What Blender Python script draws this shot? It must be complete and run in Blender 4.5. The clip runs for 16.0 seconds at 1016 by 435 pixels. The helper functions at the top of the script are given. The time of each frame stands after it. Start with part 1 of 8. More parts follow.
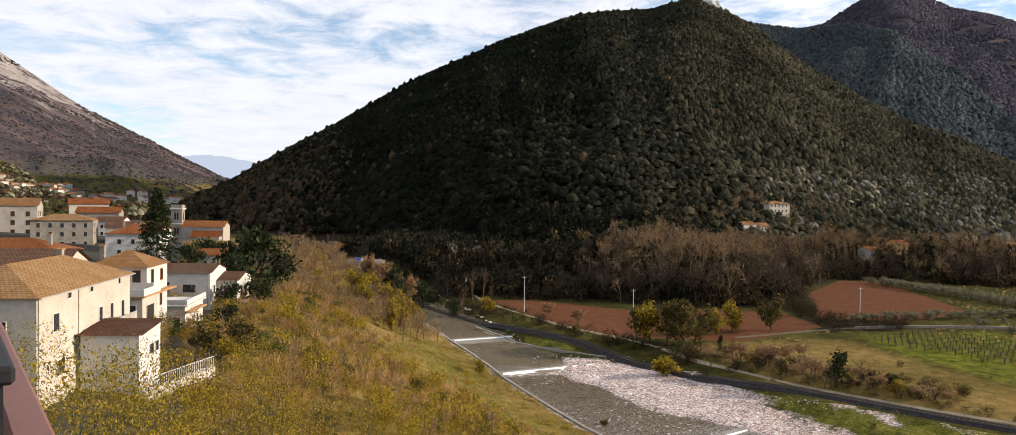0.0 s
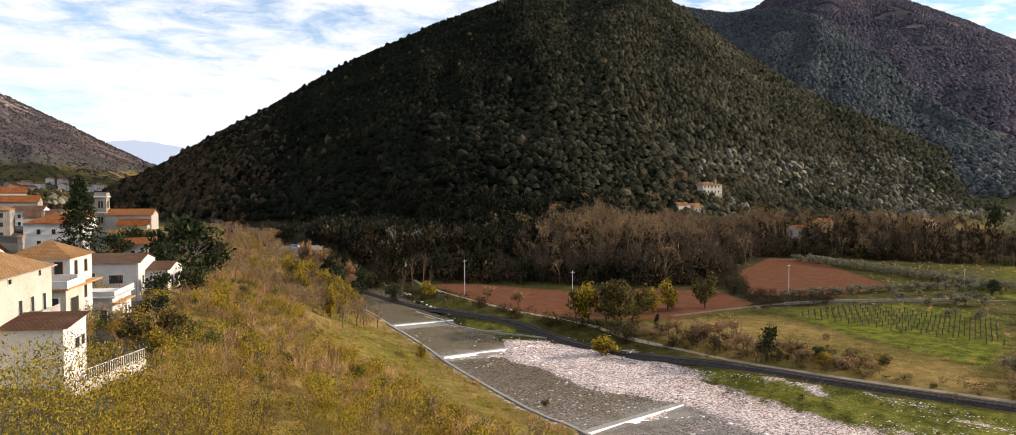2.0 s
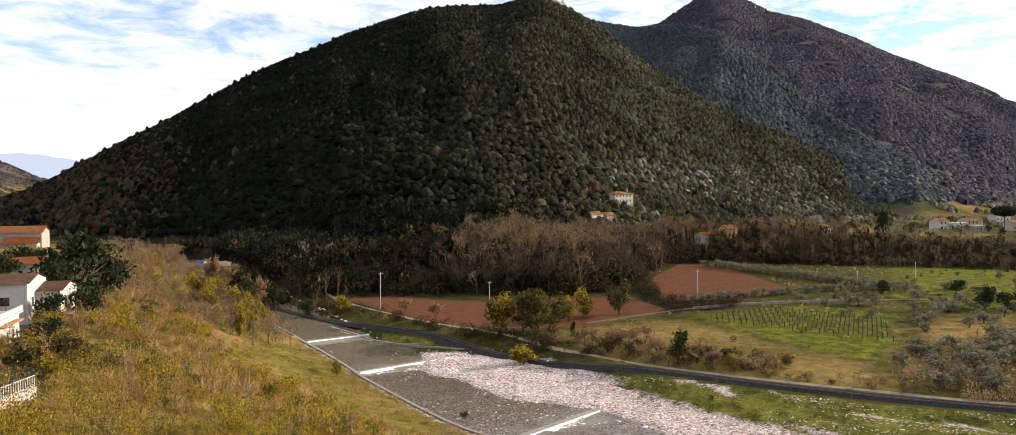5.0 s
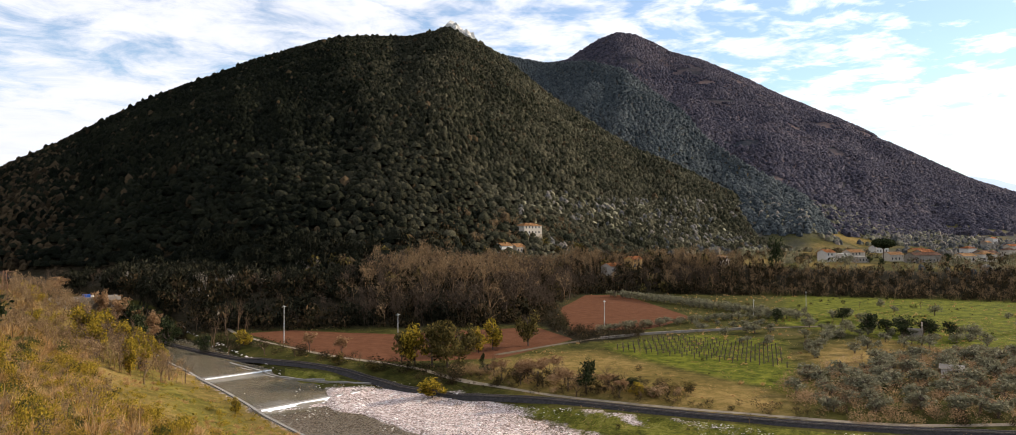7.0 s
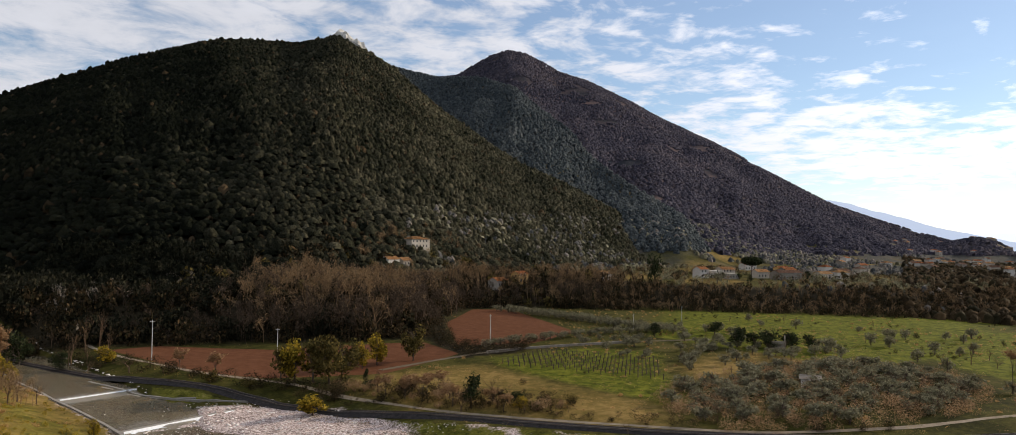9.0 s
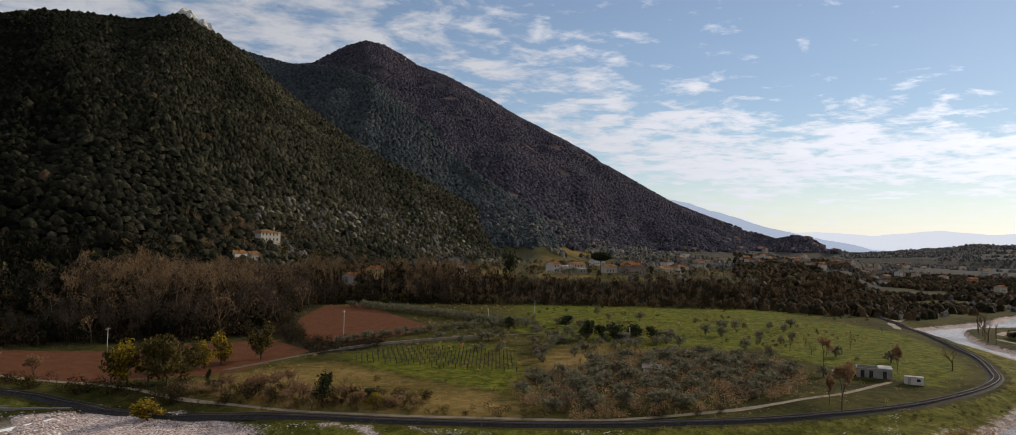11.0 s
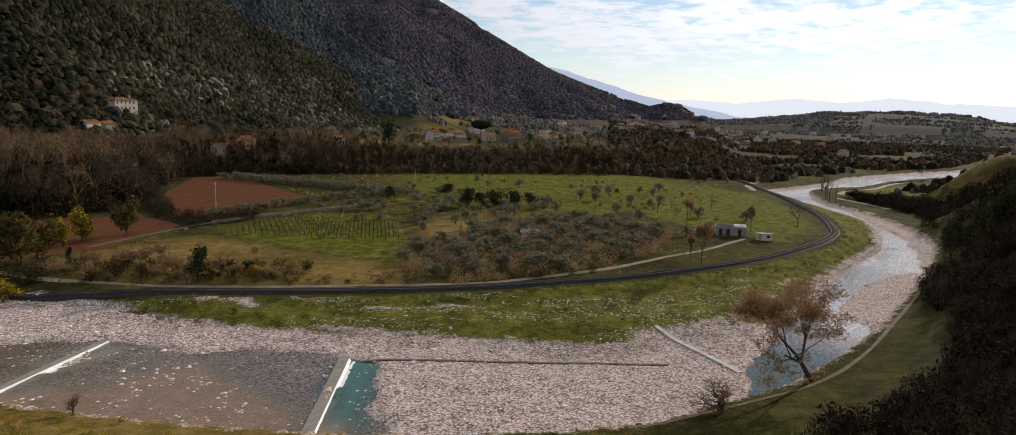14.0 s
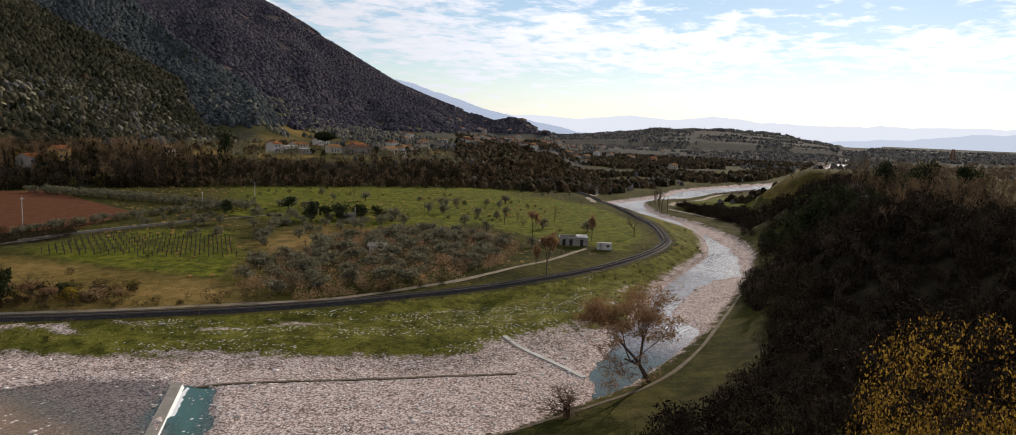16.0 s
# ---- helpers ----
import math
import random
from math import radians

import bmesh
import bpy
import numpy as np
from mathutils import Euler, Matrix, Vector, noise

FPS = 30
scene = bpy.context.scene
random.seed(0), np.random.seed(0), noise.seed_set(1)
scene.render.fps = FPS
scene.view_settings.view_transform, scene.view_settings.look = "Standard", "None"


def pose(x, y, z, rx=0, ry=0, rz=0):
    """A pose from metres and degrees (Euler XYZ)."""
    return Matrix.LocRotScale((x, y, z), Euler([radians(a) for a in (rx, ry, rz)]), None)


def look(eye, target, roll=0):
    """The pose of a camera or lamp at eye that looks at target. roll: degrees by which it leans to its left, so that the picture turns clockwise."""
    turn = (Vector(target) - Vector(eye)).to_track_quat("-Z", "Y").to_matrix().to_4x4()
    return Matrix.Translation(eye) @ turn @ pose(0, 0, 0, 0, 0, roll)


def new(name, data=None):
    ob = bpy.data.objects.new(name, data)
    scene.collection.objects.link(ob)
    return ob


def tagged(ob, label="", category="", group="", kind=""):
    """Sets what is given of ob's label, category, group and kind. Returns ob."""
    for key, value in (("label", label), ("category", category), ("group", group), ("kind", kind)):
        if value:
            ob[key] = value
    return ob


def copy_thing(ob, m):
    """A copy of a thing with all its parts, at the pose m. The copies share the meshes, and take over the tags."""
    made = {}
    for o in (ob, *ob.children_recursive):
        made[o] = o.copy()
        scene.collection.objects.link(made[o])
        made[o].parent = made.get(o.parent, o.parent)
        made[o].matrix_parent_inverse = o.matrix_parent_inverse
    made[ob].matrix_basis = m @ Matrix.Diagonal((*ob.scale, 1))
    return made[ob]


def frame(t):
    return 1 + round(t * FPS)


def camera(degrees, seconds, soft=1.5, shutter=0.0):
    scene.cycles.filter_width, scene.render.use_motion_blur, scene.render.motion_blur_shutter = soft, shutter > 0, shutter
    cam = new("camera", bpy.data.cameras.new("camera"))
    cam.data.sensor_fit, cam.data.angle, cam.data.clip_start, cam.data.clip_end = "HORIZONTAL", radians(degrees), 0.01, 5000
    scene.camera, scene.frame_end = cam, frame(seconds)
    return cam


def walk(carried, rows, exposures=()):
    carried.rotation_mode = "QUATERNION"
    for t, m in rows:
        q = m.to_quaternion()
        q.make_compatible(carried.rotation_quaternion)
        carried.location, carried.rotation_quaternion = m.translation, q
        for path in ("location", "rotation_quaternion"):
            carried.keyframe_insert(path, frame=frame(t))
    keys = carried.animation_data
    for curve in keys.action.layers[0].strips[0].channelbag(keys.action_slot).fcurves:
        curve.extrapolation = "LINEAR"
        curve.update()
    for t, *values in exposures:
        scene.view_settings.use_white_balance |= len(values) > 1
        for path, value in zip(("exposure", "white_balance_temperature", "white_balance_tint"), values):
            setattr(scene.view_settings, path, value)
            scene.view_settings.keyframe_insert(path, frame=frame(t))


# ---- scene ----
# Camera: a phone held at a terrace rail, turning on the spot.
cam = camera(68.97, 16.0, soft=0.8)
EYE = (0.0, 0.0, 40.0)
ROWS = [
    (0.0, 88.531, -0.937, 0.024), (0.5, 88.103, -0.678, -0.878), (1.0, 87.415, -0.746, -1.679), (1.5, 87.102, -0.531, -2.598),
    (2.0, 87.310, -0.325, -4.699), (2.5, 87.409, -0.184, -6.119), (3.0, 87.073, -0.466, -7.245), (3.5, 87.000, 0.160, -8.694),
    (6.0, 89.308, -0.111, -14.117), (6.5, 89.822, 0.073, -16.463), (7.0, 90.556, -0.008, -18.199), (7.5, 91.015, -0.688, -20.359),
    (8.0, 91.301, -0.617, -22.136), (8.5, 91.578, -1.037, -24.374), (9.0, 91.720, -0.945, -26.864), (11.5, 90.440, -1.459, -40.811),
    (12.0, 88.170, -1.470, -43.072), (12.5, 86.280, -1.464, -43.990), (13.0, 84.667, -1.262, -44.971), (13.5, 83.222, -1.467, -46.150),
    (14.0, 81.616, -1.360, -47.173), (14.5, 81.713, -1.214, -49.230), (15.0, 81.968, -1.442, -52.237), (15.5, 82.580, -1.609, -55.812),
    (16.0, 82.972, -2.257, -58.893),
]
walk(cam, [(t, pose(*EYE, rx, ry, rz)) for t, rx, ry, rz in ROWS],
     exposures=[(t, e, 6500, 14) for t, e in ((0.0, 0.42), (1.5, 0.52), (3.5, 0.65), (6.0, 0.60), (7.5, 0.35), (8.2, 0.05), (9.0, -0.05), (11.5, -0.62), (12.5, -0.68), (13.0, -0.60), (14.5, -0.28), (16.0, -0.35))])

# ---- light ----
SUN_AZ, SUN_EL = 85.0, 18.5
sun = new("sun", bpy.data.lights.new("sun", "SUN"))
sun.data.energy, sun.data.angle, sun.data.color = 5.0, radians(0.6), (1.0, 0.86, 0.66)
SUN_WAY = Vector((math.sin(radians(SUN_AZ)) * math.cos(radians(SUN_EL)), math.cos(radians(SUN_AZ)) * math.cos(radians(SUN_EL)), math.sin(radians(SUN_EL))))
sun.matrix_world = look(SUN_WAY * 300, (0, 0, 0))

world = bpy.data.worlds.new("world")
scene.world = world
world.use_nodes = True
wt = world.node_tree
wt.nodes.clear()


def wn(kind):
    return wt.nodes.new(kind)


def wmath(op, a, b=None):
    n = wn("ShaderNodeMath")
    n.operation = op
    for i, v in enumerate((a, b)):
        if v is None:
            continue
        if isinstance(v, (int, float)):
            n.inputs[i].default_value = v
        else:
            wt.links.new(v, n.inputs[i])
    return n.outputs[0]


w_out, w_bg = wn("ShaderNodeOutputWorld"), wn("ShaderNodeBackground")
w_sky = wn("ShaderNodeTexSky")
w_sky.sky_type, w_sky.sun_disc = "NISHITA", False
w_sky.sun_elevation, w_sky.sun_rotation = radians(SUN_EL), radians(SUN_AZ)
w_sky.air_density, w_sky.dust_density, w_sky.ozone_density = 1.0, 0.05, 2.5
w_co = wn("ShaderNodeTexCoord")
w_sep = wn("ShaderNodeSeparateXYZ")
wt.links.new(w_co.outputs["Generated"], w_sep.inputs[0])
w_up = wmath("ADD", wmath("MAXIMUM", w_sep.outputs[2], 0.0), 0.10)
w_uv = wn("ShaderNodeCombineXYZ")
wt.links.new(wmath("DIVIDE", w_sep.outputs[0], w_up), w_uv.inputs[0])
wt.links.new(wmath("DIVIDE", w_sep.outputs[1], w_up), w_uv.inputs[1])


def wnoise(scale, detail, rough, off, dist=0.0):
    m = wn("ShaderNodeMapping")
    m.inputs["Location"].default_value = off
    m.inputs["Scale"].default_value = (1.0, 1.0, 1.0)
    wt.links.new(w_uv.outputs[0], m.inputs[0])
    n = wn("ShaderNodeTexNoise")
    wt.links.new(m.outputs[0], n.inputs["Vector"])
    n.inputs["Scale"].default_value, n.inputs["Detail"].default_value = scale, detail
    n.inputs["Roughness"].default_value, n.inputs["Distortion"].default_value = rough, dist
    return n.outputs[0]


big, fine = wnoise(0.45, 3.0, 0.5, (3.1, 7.4, 0)), wnoise(3.4, 8.0, 0.66, (0.4, 1.7, 0), 0.5)
w_cl = wn("ShaderNodeMapRange")
w_cl.interpolation_type = "SMOOTHSTEP"
# a closed thin sheet up the valley, breaking into rows of small puffs towards the plain
w_open = wn("ShaderNodeMapRange")
w_open.interpolation_type = "SMOOTHSTEP"
wt.links.new(w_sep.outputs[0], w_open.inputs["Value"])
w_open.inputs["From Min"].default_value, w_open.inputs["From Max"].default_value = -0.25, 0.50
puff = wmath("MULTIPLY", wmath("MULTIPLY", wmath("SUBTRACT", wnoise(6.5, 3.0, 0.6, (5.2, 2.1, 0), 0.3), 0.5), 0.55), w_open.outputs[0])
w_sum = wmath("ADD", wmath("ADD", wmath("MULTIPLY", big, 0.9), wmath("MULTIPLY", fine, 0.62)), puff)
wt.links.new(wmath("ADD", w_sum, wmath("SUBTRACT", 0.16, wmath("MULTIPLY", w_open.outputs[0], 0.135))), w_cl.inputs["Value"])
w_cl.inputs["From Min"].default_value, w_cl.inputs["From Max"].default_value = 0.70, 0.96
# cloud and haze brighten towards the sun
w_dot = wn("ShaderNodeVectorMath")
w_dot.operation = "DOT_PRODUCT"
wt.links.new(w_co.outputs["Generated"], w_dot.inputs[0])
w_dot.inputs[1].default_value = SUN_WAY
w_glow = wmath("ADD", wmath("ADD", 4.5, wmath("MULTIPLY", fine, 1.7)), wmath("MULTIPLY", wmath("POWER", wmath("MAXIMUM", w_dot.outputs["Value"], 0.0), 4.0), 6.5))
w_tint = wn("ShaderNodeVectorMath")
w_tint.operation = "SCALE"
w_tint.inputs[0].default_value = (0.94, 0.985, 1.05)
wt.links.new(w_glow, w_tint.inputs["Scale"])
w_low = wn("ShaderNodeMapRange")
w_low.interpolation_type = "SMOOTHSTEP"
wt.links.new(w_sep.outputs[2], w_low.inputs["Value"])
w_low.inputs["From Min"].default_value, w_low.inputs["From Max"].default_value = 0.0, 0.12
w_low.inputs["To Min"].default_value, w_low.inputs["To Max"].default_value = 0.50, 0.12
w_veil = wmath("MAXIMUM", w_cl.outputs[0], w_low.outputs[0])
w_mix = wn("ShaderNodeMix")
w_mix.data_type = "RGBA"
wt.links.new(w_veil, w_mix.inputs[0])
w_blue = wn("ShaderNodeVectorMath")
w_blue.operation = "SCALE"
wt.links.new(w_sky.outputs[0], w_blue.inputs[0])
wt.links.new(wmath("SUBTRACT", 1.0, wmath("MULTIPLY", wmath("POWER", wmath("MAXIMUM", w_dot.outputs["Value"], 0.0), 2.0), 0.08)), w_blue.inputs["Scale"])
wt.links.new(w_blue.outputs[0], w_mix.inputs[6])
wt.links.new(w_tint.outputs[0], w_mix.inputs[7])
wt.links.new(w_mix.outputs[2], w_bg.inputs[0])
w_bg.inputs[1].default_value = 0.135
wt.links.new(w_bg.outputs[0], w_out.inputs[0])


# ---- materials ----
def ramp_mat(name, cols, scale=1.0, detail=6.0, rough=0.9, bump=0.0, bump_scale=None, fine=8.0, island=0.0, obrand=0.0, spec=0.08, coords="Object", metal=0.0):
    """A surface whose colour wanders between the given colours at two scales."""
    m = bpy.data.materials.new(name)
    m.use_nodes = True
    nt = m.node_tree
    b = nt.nodes["Principled BSDF"]
    b.inputs["Roughness"].default_value, b.inputs["Metallic"].default_value = rough, metal
    b.inputs["Specular IOR Level"].default_value = spec
    co = nt.nodes.new("ShaderNodeTexCoord")

    def tex(sc, det):
        n = nt.nodes.new("ShaderNodeTexNoise")
        n.inputs["Scale"].default_value, n.inputs["Detail"].default_value, n.inputs["Roughness"].default_value = sc, det, 0.6
        nt.links.new(co.outputs[coords], n.inputs["Vector"])
        return n.outputs[0]

    def arith(op, a, c):
        n = nt.nodes.new("ShaderNodeMath")
        n.operation = op
        for i, v in enumerate((a, c)):
            if isinstance(v, (int, float)):
                n.inputs[i].default_value = v
            else:
                nt.links.new(v, n.inputs[i])
        return n.outputs[0]

    val = arith("ADD", arith("MULTIPLY", tex(scale, detail), 0.65), arith("MULTIPLY", tex(scale * fine, 4.0), 0.35))
    if island:
        g = nt.nodes.new("ShaderNodeNewGeometry")
        val = arith("ADD", val, arith("MULTIPLY", arith("SUBTRACT", g.outputs["Random Per Island"], 0.5), island))
    if obrand:
        g = nt.nodes.new("ShaderNodeObjectInfo")
        val = arith("ADD", val, arith("MULTIPLY", arith("SUBTRACT", g.outputs["Random"], 0.5), obrand))
    r = nt.nodes.new("ShaderNodeValToRGB")
    while len(r.color_ramp.elements) < len(cols):
        r.color_ramp.elements.new(0.5)
    for i, c in enumerate(cols):
        e = r.color_ramp.elements[i]
        e.position, e.color = 0.3 + 0.4 * i / max(1, len(cols) - 1), (*c, 1)
    nt.links.new(val, r.inputs[0])
    nt.links.new(r.outputs[0], b.inputs["Base Color"])
    if bump:
        bp = nt.nodes.new("ShaderNodeBump")
        bp.inputs["Strength"].default_value, bp.inputs["Distance"].default_value = bump, 0.1
        nt.links.new(tex(bump_scale or scale * 6, 5.0), bp.inputs["Height"])
        nt.links.new(bp.outputs[0], b.inputs["Normal"])
    return m


def leaf_mat(name, cols, scale=0.6, island=0.5, trans=0.0, fine=8.0):
    """Foliage: dull, each clump or leaf its own tone, and letting part of the light through where it is thin."""
    m = ramp_mat(name, cols, scale, 4.0, 0.9, island=island, spec=0.02, fine=fine)
    if trans:
        nt = m.node_tree
        b, out = nt.nodes["Principled BSDF"], nt.nodes["Material Output"]
        tr, mx = nt.nodes.new("ShaderNodeBsdfTranslucent"), nt.nodes.new("ShaderNodeMixShader")
        nt.links.new(b.inputs["Base Color"].links[0].from_socket, tr.inputs["Color"])
        mx.inputs[0].default_value = trans
        nt.links.new(b.outputs[0], mx.inputs[1])
        nt.links.new(tr.outputs[0], mx.inputs[2])
        nt.links.new(mx.outputs[0], out.inputs["Surface"])
    return m


def canopy(m, scale, deep):
    """Adds the relief of leaf masses to a tree-crown material."""
    nt = m.node_tree
    b = nt.nodes["Principled BSDF"]
    co, n, bp = nt.nodes.new("ShaderNodeTexCoord"), nt.nodes.new("ShaderNodeTexNoise"), nt.nodes.new("ShaderNodeBump")
    nt.links.new(co.outputs["Object"], n.inputs["Vector"])
    n.inputs["Scale"].default_value, n.inputs["Detail"].default_value, n.inputs["Roughness"].default_value = scale, 4.0, 0.65
    bp.inputs["Strength"].default_value, bp.inputs["Distance"].default_value = 1.0, deep
    nt.links.new(n.outputs[0], bp.inputs["Height"])
    nt.links.new(bp.outputs[0], b.inputs["Normal"])
    return m


# Three tones of one oak wood: its shade and sunlight put into the colour.
M_FOREST = canopy(leaf_mat("shaded_evergreen_oak_foliage", [(0.0040, 0.0054, 0.0034), (0.0100, 0.0118, 0.0070), (0.024, 0.025, 0.014)], 0.02, 0.26, fine=75.0), 1.3, 2.4)
M_FORESTLIT = canopy(leaf_mat("sunlit_oak_foliage", [(0.024, 0.026, 0.015), (0.057, 0.055, 0.033), (0.115, 0.103, 0.066)], 0.02, 0.26, fine=75.0), 1.3, 2.4)
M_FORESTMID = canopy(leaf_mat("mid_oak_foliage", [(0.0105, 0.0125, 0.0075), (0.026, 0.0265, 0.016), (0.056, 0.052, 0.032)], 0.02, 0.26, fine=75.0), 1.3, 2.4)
# Blue-purple cast of distance haze is mixed into these two foliage colours.
M_FOREST2 = canopy(leaf_mat("hazy_far_oak_foliage", [(0.037, 0.037, 0.053), (0.064, 0.060, 0.077), (0.110, 0.092, 0.102)], 0.004, 0.25, fine=60.0), 0.4, 4.0)
M_SPUR = canopy(leaf_mat("hazy_spur_oak_foliage", [(0.030, 0.039, 0.044), (0.056, 0.067, 0.071), (0.100, 0.108, 0.105)], 0.006, 0.25, fine=50.0), 0.4, 4.0)
M_SCRUB = canopy(leaf_mat("mountain_scrub", [(0.022, 0.025, 0.026), (0.046, 0.038, 0.037), (0.090, 0.066, 0.058)], 0.004, 0.35), 0.3, 2.0)
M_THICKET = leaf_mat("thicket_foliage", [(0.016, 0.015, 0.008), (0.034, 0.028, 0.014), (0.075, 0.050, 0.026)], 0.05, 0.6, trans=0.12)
# Paled and greyed to paint distance haze into the foliage.
M_PLAIN = canopy(leaf_mat("hazy_hedge_foliage", [(0.056, 0.060, 0.060), (0.115, 0.112, 0.106), (0.200, 0.175, 0.148)], 0.012, 0.55, fine=60.0), 0.8, 1.6)
M_BROWNWOOD = canopy(leaf_mat("brown_winter_wood", [(0.022, 0.016, 0.009), (0.046, 0.033, 0.018), (0.085, 0.060, 0.033)], 0.02, 0.4, fine=60.0), 1.1, 1.8)
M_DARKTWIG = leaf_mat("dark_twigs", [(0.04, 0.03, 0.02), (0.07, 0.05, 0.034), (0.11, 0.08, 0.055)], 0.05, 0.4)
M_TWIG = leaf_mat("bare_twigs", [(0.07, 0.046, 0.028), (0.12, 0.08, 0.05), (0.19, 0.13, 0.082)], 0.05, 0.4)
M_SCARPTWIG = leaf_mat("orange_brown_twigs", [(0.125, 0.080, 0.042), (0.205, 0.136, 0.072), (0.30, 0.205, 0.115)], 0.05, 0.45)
M_DULLGOLD = leaf_mat("dull_gold_foliage", [(0.05, 0.042, 0.014), (0.10, 0.08, 0.024), (0.16, 0.12, 0.04)], 0.2, 0.6, trans=0.3)
# Deep shade of the downstream slope is put into this near-black brown.
M_SLOPETHICKET = leaf_mat("shaded_brown_thicket", [(0.012, 0.010, 0.007), (0.025, 0.019, 0.013), (0.050, 0.035, 0.023)], 0.06, 0.6, trans=0.1)
M_GOLD = leaf_mat("golden_foliage", [(0.085, 0.050, 0.010), (0.18, 0.110, 0.020), (0.30, 0.19, 0.035)], 0.3, 0.7, trans=0.4)
M_RUSTTWIG = leaf_mat("reddish_twigs", [(0.18, 0.10, 0.05), (0.28, 0.17, 0.09), (0.40, 0.27, 0.15)], 0.1, 0.4, trans=0.35)
M_OLIVE = leaf_mat("olive_foliage", [(0.105, 0.100, 0.060), (0.18, 0.170, 0.108), (0.28, 0.26, 0.175)], 0.2, 0.5, trans=0.35)
M_YELLOW = leaf_mat("autumn_foliage", [(0.10, 0.070, 0.018), (0.23, 0.150, 0.028), (0.38, 0.24, 0.045)], 0.25, 0.7, trans=0.5)
M_YELLOWGREEN = leaf_mat("yellow_green_foliage", [(0.12, 0.095, 0.014), (0.26, 0.19, 0.024), (0.44, 0.31, 0.038)], 0.3, 0.7, trans=0.5)
M_DARKLEAF = leaf_mat("dark_evergreen_foliage", [(0.014, 0.02, 0.009), (0.028, 0.036, 0.015), (0.05, 0.058, 0.026)], 0.3, 0.6, trans=0.25)
M_PEBBLE = leaf_mat("pale_river_stone", [(0.48, 0.43, 0.39), (0.64, 0.58, 0.54), (0.80, 0.74, 0.70)], 0.2, 0.6)
M_GREENLEAF = leaf_mat("green_foliage", [(0.035, 0.05, 0.014), (0.06, 0.08, 0.02), (0.10, 0.115, 0.03)], 0.3, 0.6, trans=0.45)
M_BRUSH = leaf_mat("dry_brush", [(0.26, 0.145, 0.056), (0.42, 0.25, 0.102), (0.56, 0.38, 0.18)], 0.12, 0.5, trans=0.45)
M_DULLBRUSH = leaf_mat("dull_scrub", [(0.17, 0.105, 0.056), (0.27, 0.175, 0.098), (0.39, 0.265, 0.16)], 0.12, 0.5, trans=0.4)
M_BARK = ramp_mat("bark", [(0.06, 0.045, 0.035), (0.13, 0.10, 0.08)], 2.0, rough=0.95)
M_PALEBARK = ramp_mat("pale_bark", [(0.22, 0.18, 0.14), (0.36, 0.31, 0.25)], 2.0, rough=0.95)
M_CONCRETE = ramp_mat("concrete", [(0.17, 0.155, 0.13), (0.25, 0.23, 0.20), (0.33, 0.31, 0.27)], 0.8, bump=0.2)
M_EARTH = ramp_mat("trodden_earth", [(0.07, 0.055, 0.034), (0.12, 0.095, 0.062), (0.17, 0.138, 0.098)], 0.6, bump=0.3)
M_POLE = ramp_mat("pole_concrete", [(0.42, 0.42, 0.40), (0.54, 0.54, 0.52)], 0.5)
M_BALLAST = ramp_mat("ballast", [(0.016, 0.015, 0.015), (0.034, 0.031, 0.031), (0.066, 0.058, 0.054)], 1.5, bump=0.5)
M_RAIL = ramp_mat("rusty_steel", [(0.10, 0.078, 0.066), (0.18, 0.145, 0.12)], 3.0, rough=0.45, metal=0.35)
M_RUST = ramp_mat("rust_paint", [(0.16, 0.085, 0.05), (0.27, 0.15, 0.09)], 2.0, rough=0.8)
M_DIRT = ramp_mat("dirt_road", [(0.15, 0.118, 0.080), (0.23, 0.185, 0.130), (0.31, 0.26, 0.195)], 0.4, bump=0.2)
M_FOAM = ramp_mat("white_water", [(0.55, 0.58, 0.58), (0.75, 0.77, 0.78), (0.85, 0.86, 0.87)], 2.0, rough=0.5)


def tile_mat(name, cols, worn):
    """Clay pantiles in courses, each tile a little different, with lichen and dust at large scale."""
    m = ramp_mat(name, cols, 0.5, rough=0.9, spec=0.1, fine=14, obrand=0.25)
    nt = m.node_tree
    b = nt.nodes["Principled BSDF"]
    base = b.inputs["Base Color"].links[0].from_socket
    co, br = nt.nodes.new("ShaderNodeTexCoord"), nt.nodes.new("ShaderNodeTexBrick")
    nt.links.new(co.outputs["Object"], br.inputs["Vector"])
    br.inputs["Scale"].default_value = 1.0
    br.inputs["Brick Width"].default_value, br.inputs["Row Height"].default_value, br.inputs["Mortar Size"].default_value = 0.42, 0.34, 0.045
    br.inputs["Color1"].default_value, br.inputs["Color2"].default_value, br.inputs["Mortar"].default_value = (1.15, 1.12, 1.08, 1), (0.72, 0.70, 0.68, 1), (0.35, 0.32, 0.3, 1)
    mx = nt.nodes.new("ShaderNodeMix")
    mx.data_type, mx.blend_type = "RGBA", "MULTIPLY"
    mx.inputs[0].default_value = worn
    nt.links.new(base, mx.inputs[6])
    nt.links.new(br.outputs["Color"], mx.inputs[7])
    nt.links.new(mx.outputs[2], b.inputs["Base Color"])
    bp = nt.nodes.new("ShaderNodeBump")
    bp.inputs["Strength"].default_value, bp.inputs["Distance"].default_value, bp.invert = 0.8, 0.08, True
    nt.links.new(br.outputs["Fac"], bp.inputs["Height"])
    nt.links.new(bp.outputs[0], b.inputs["Normal"])
    return m


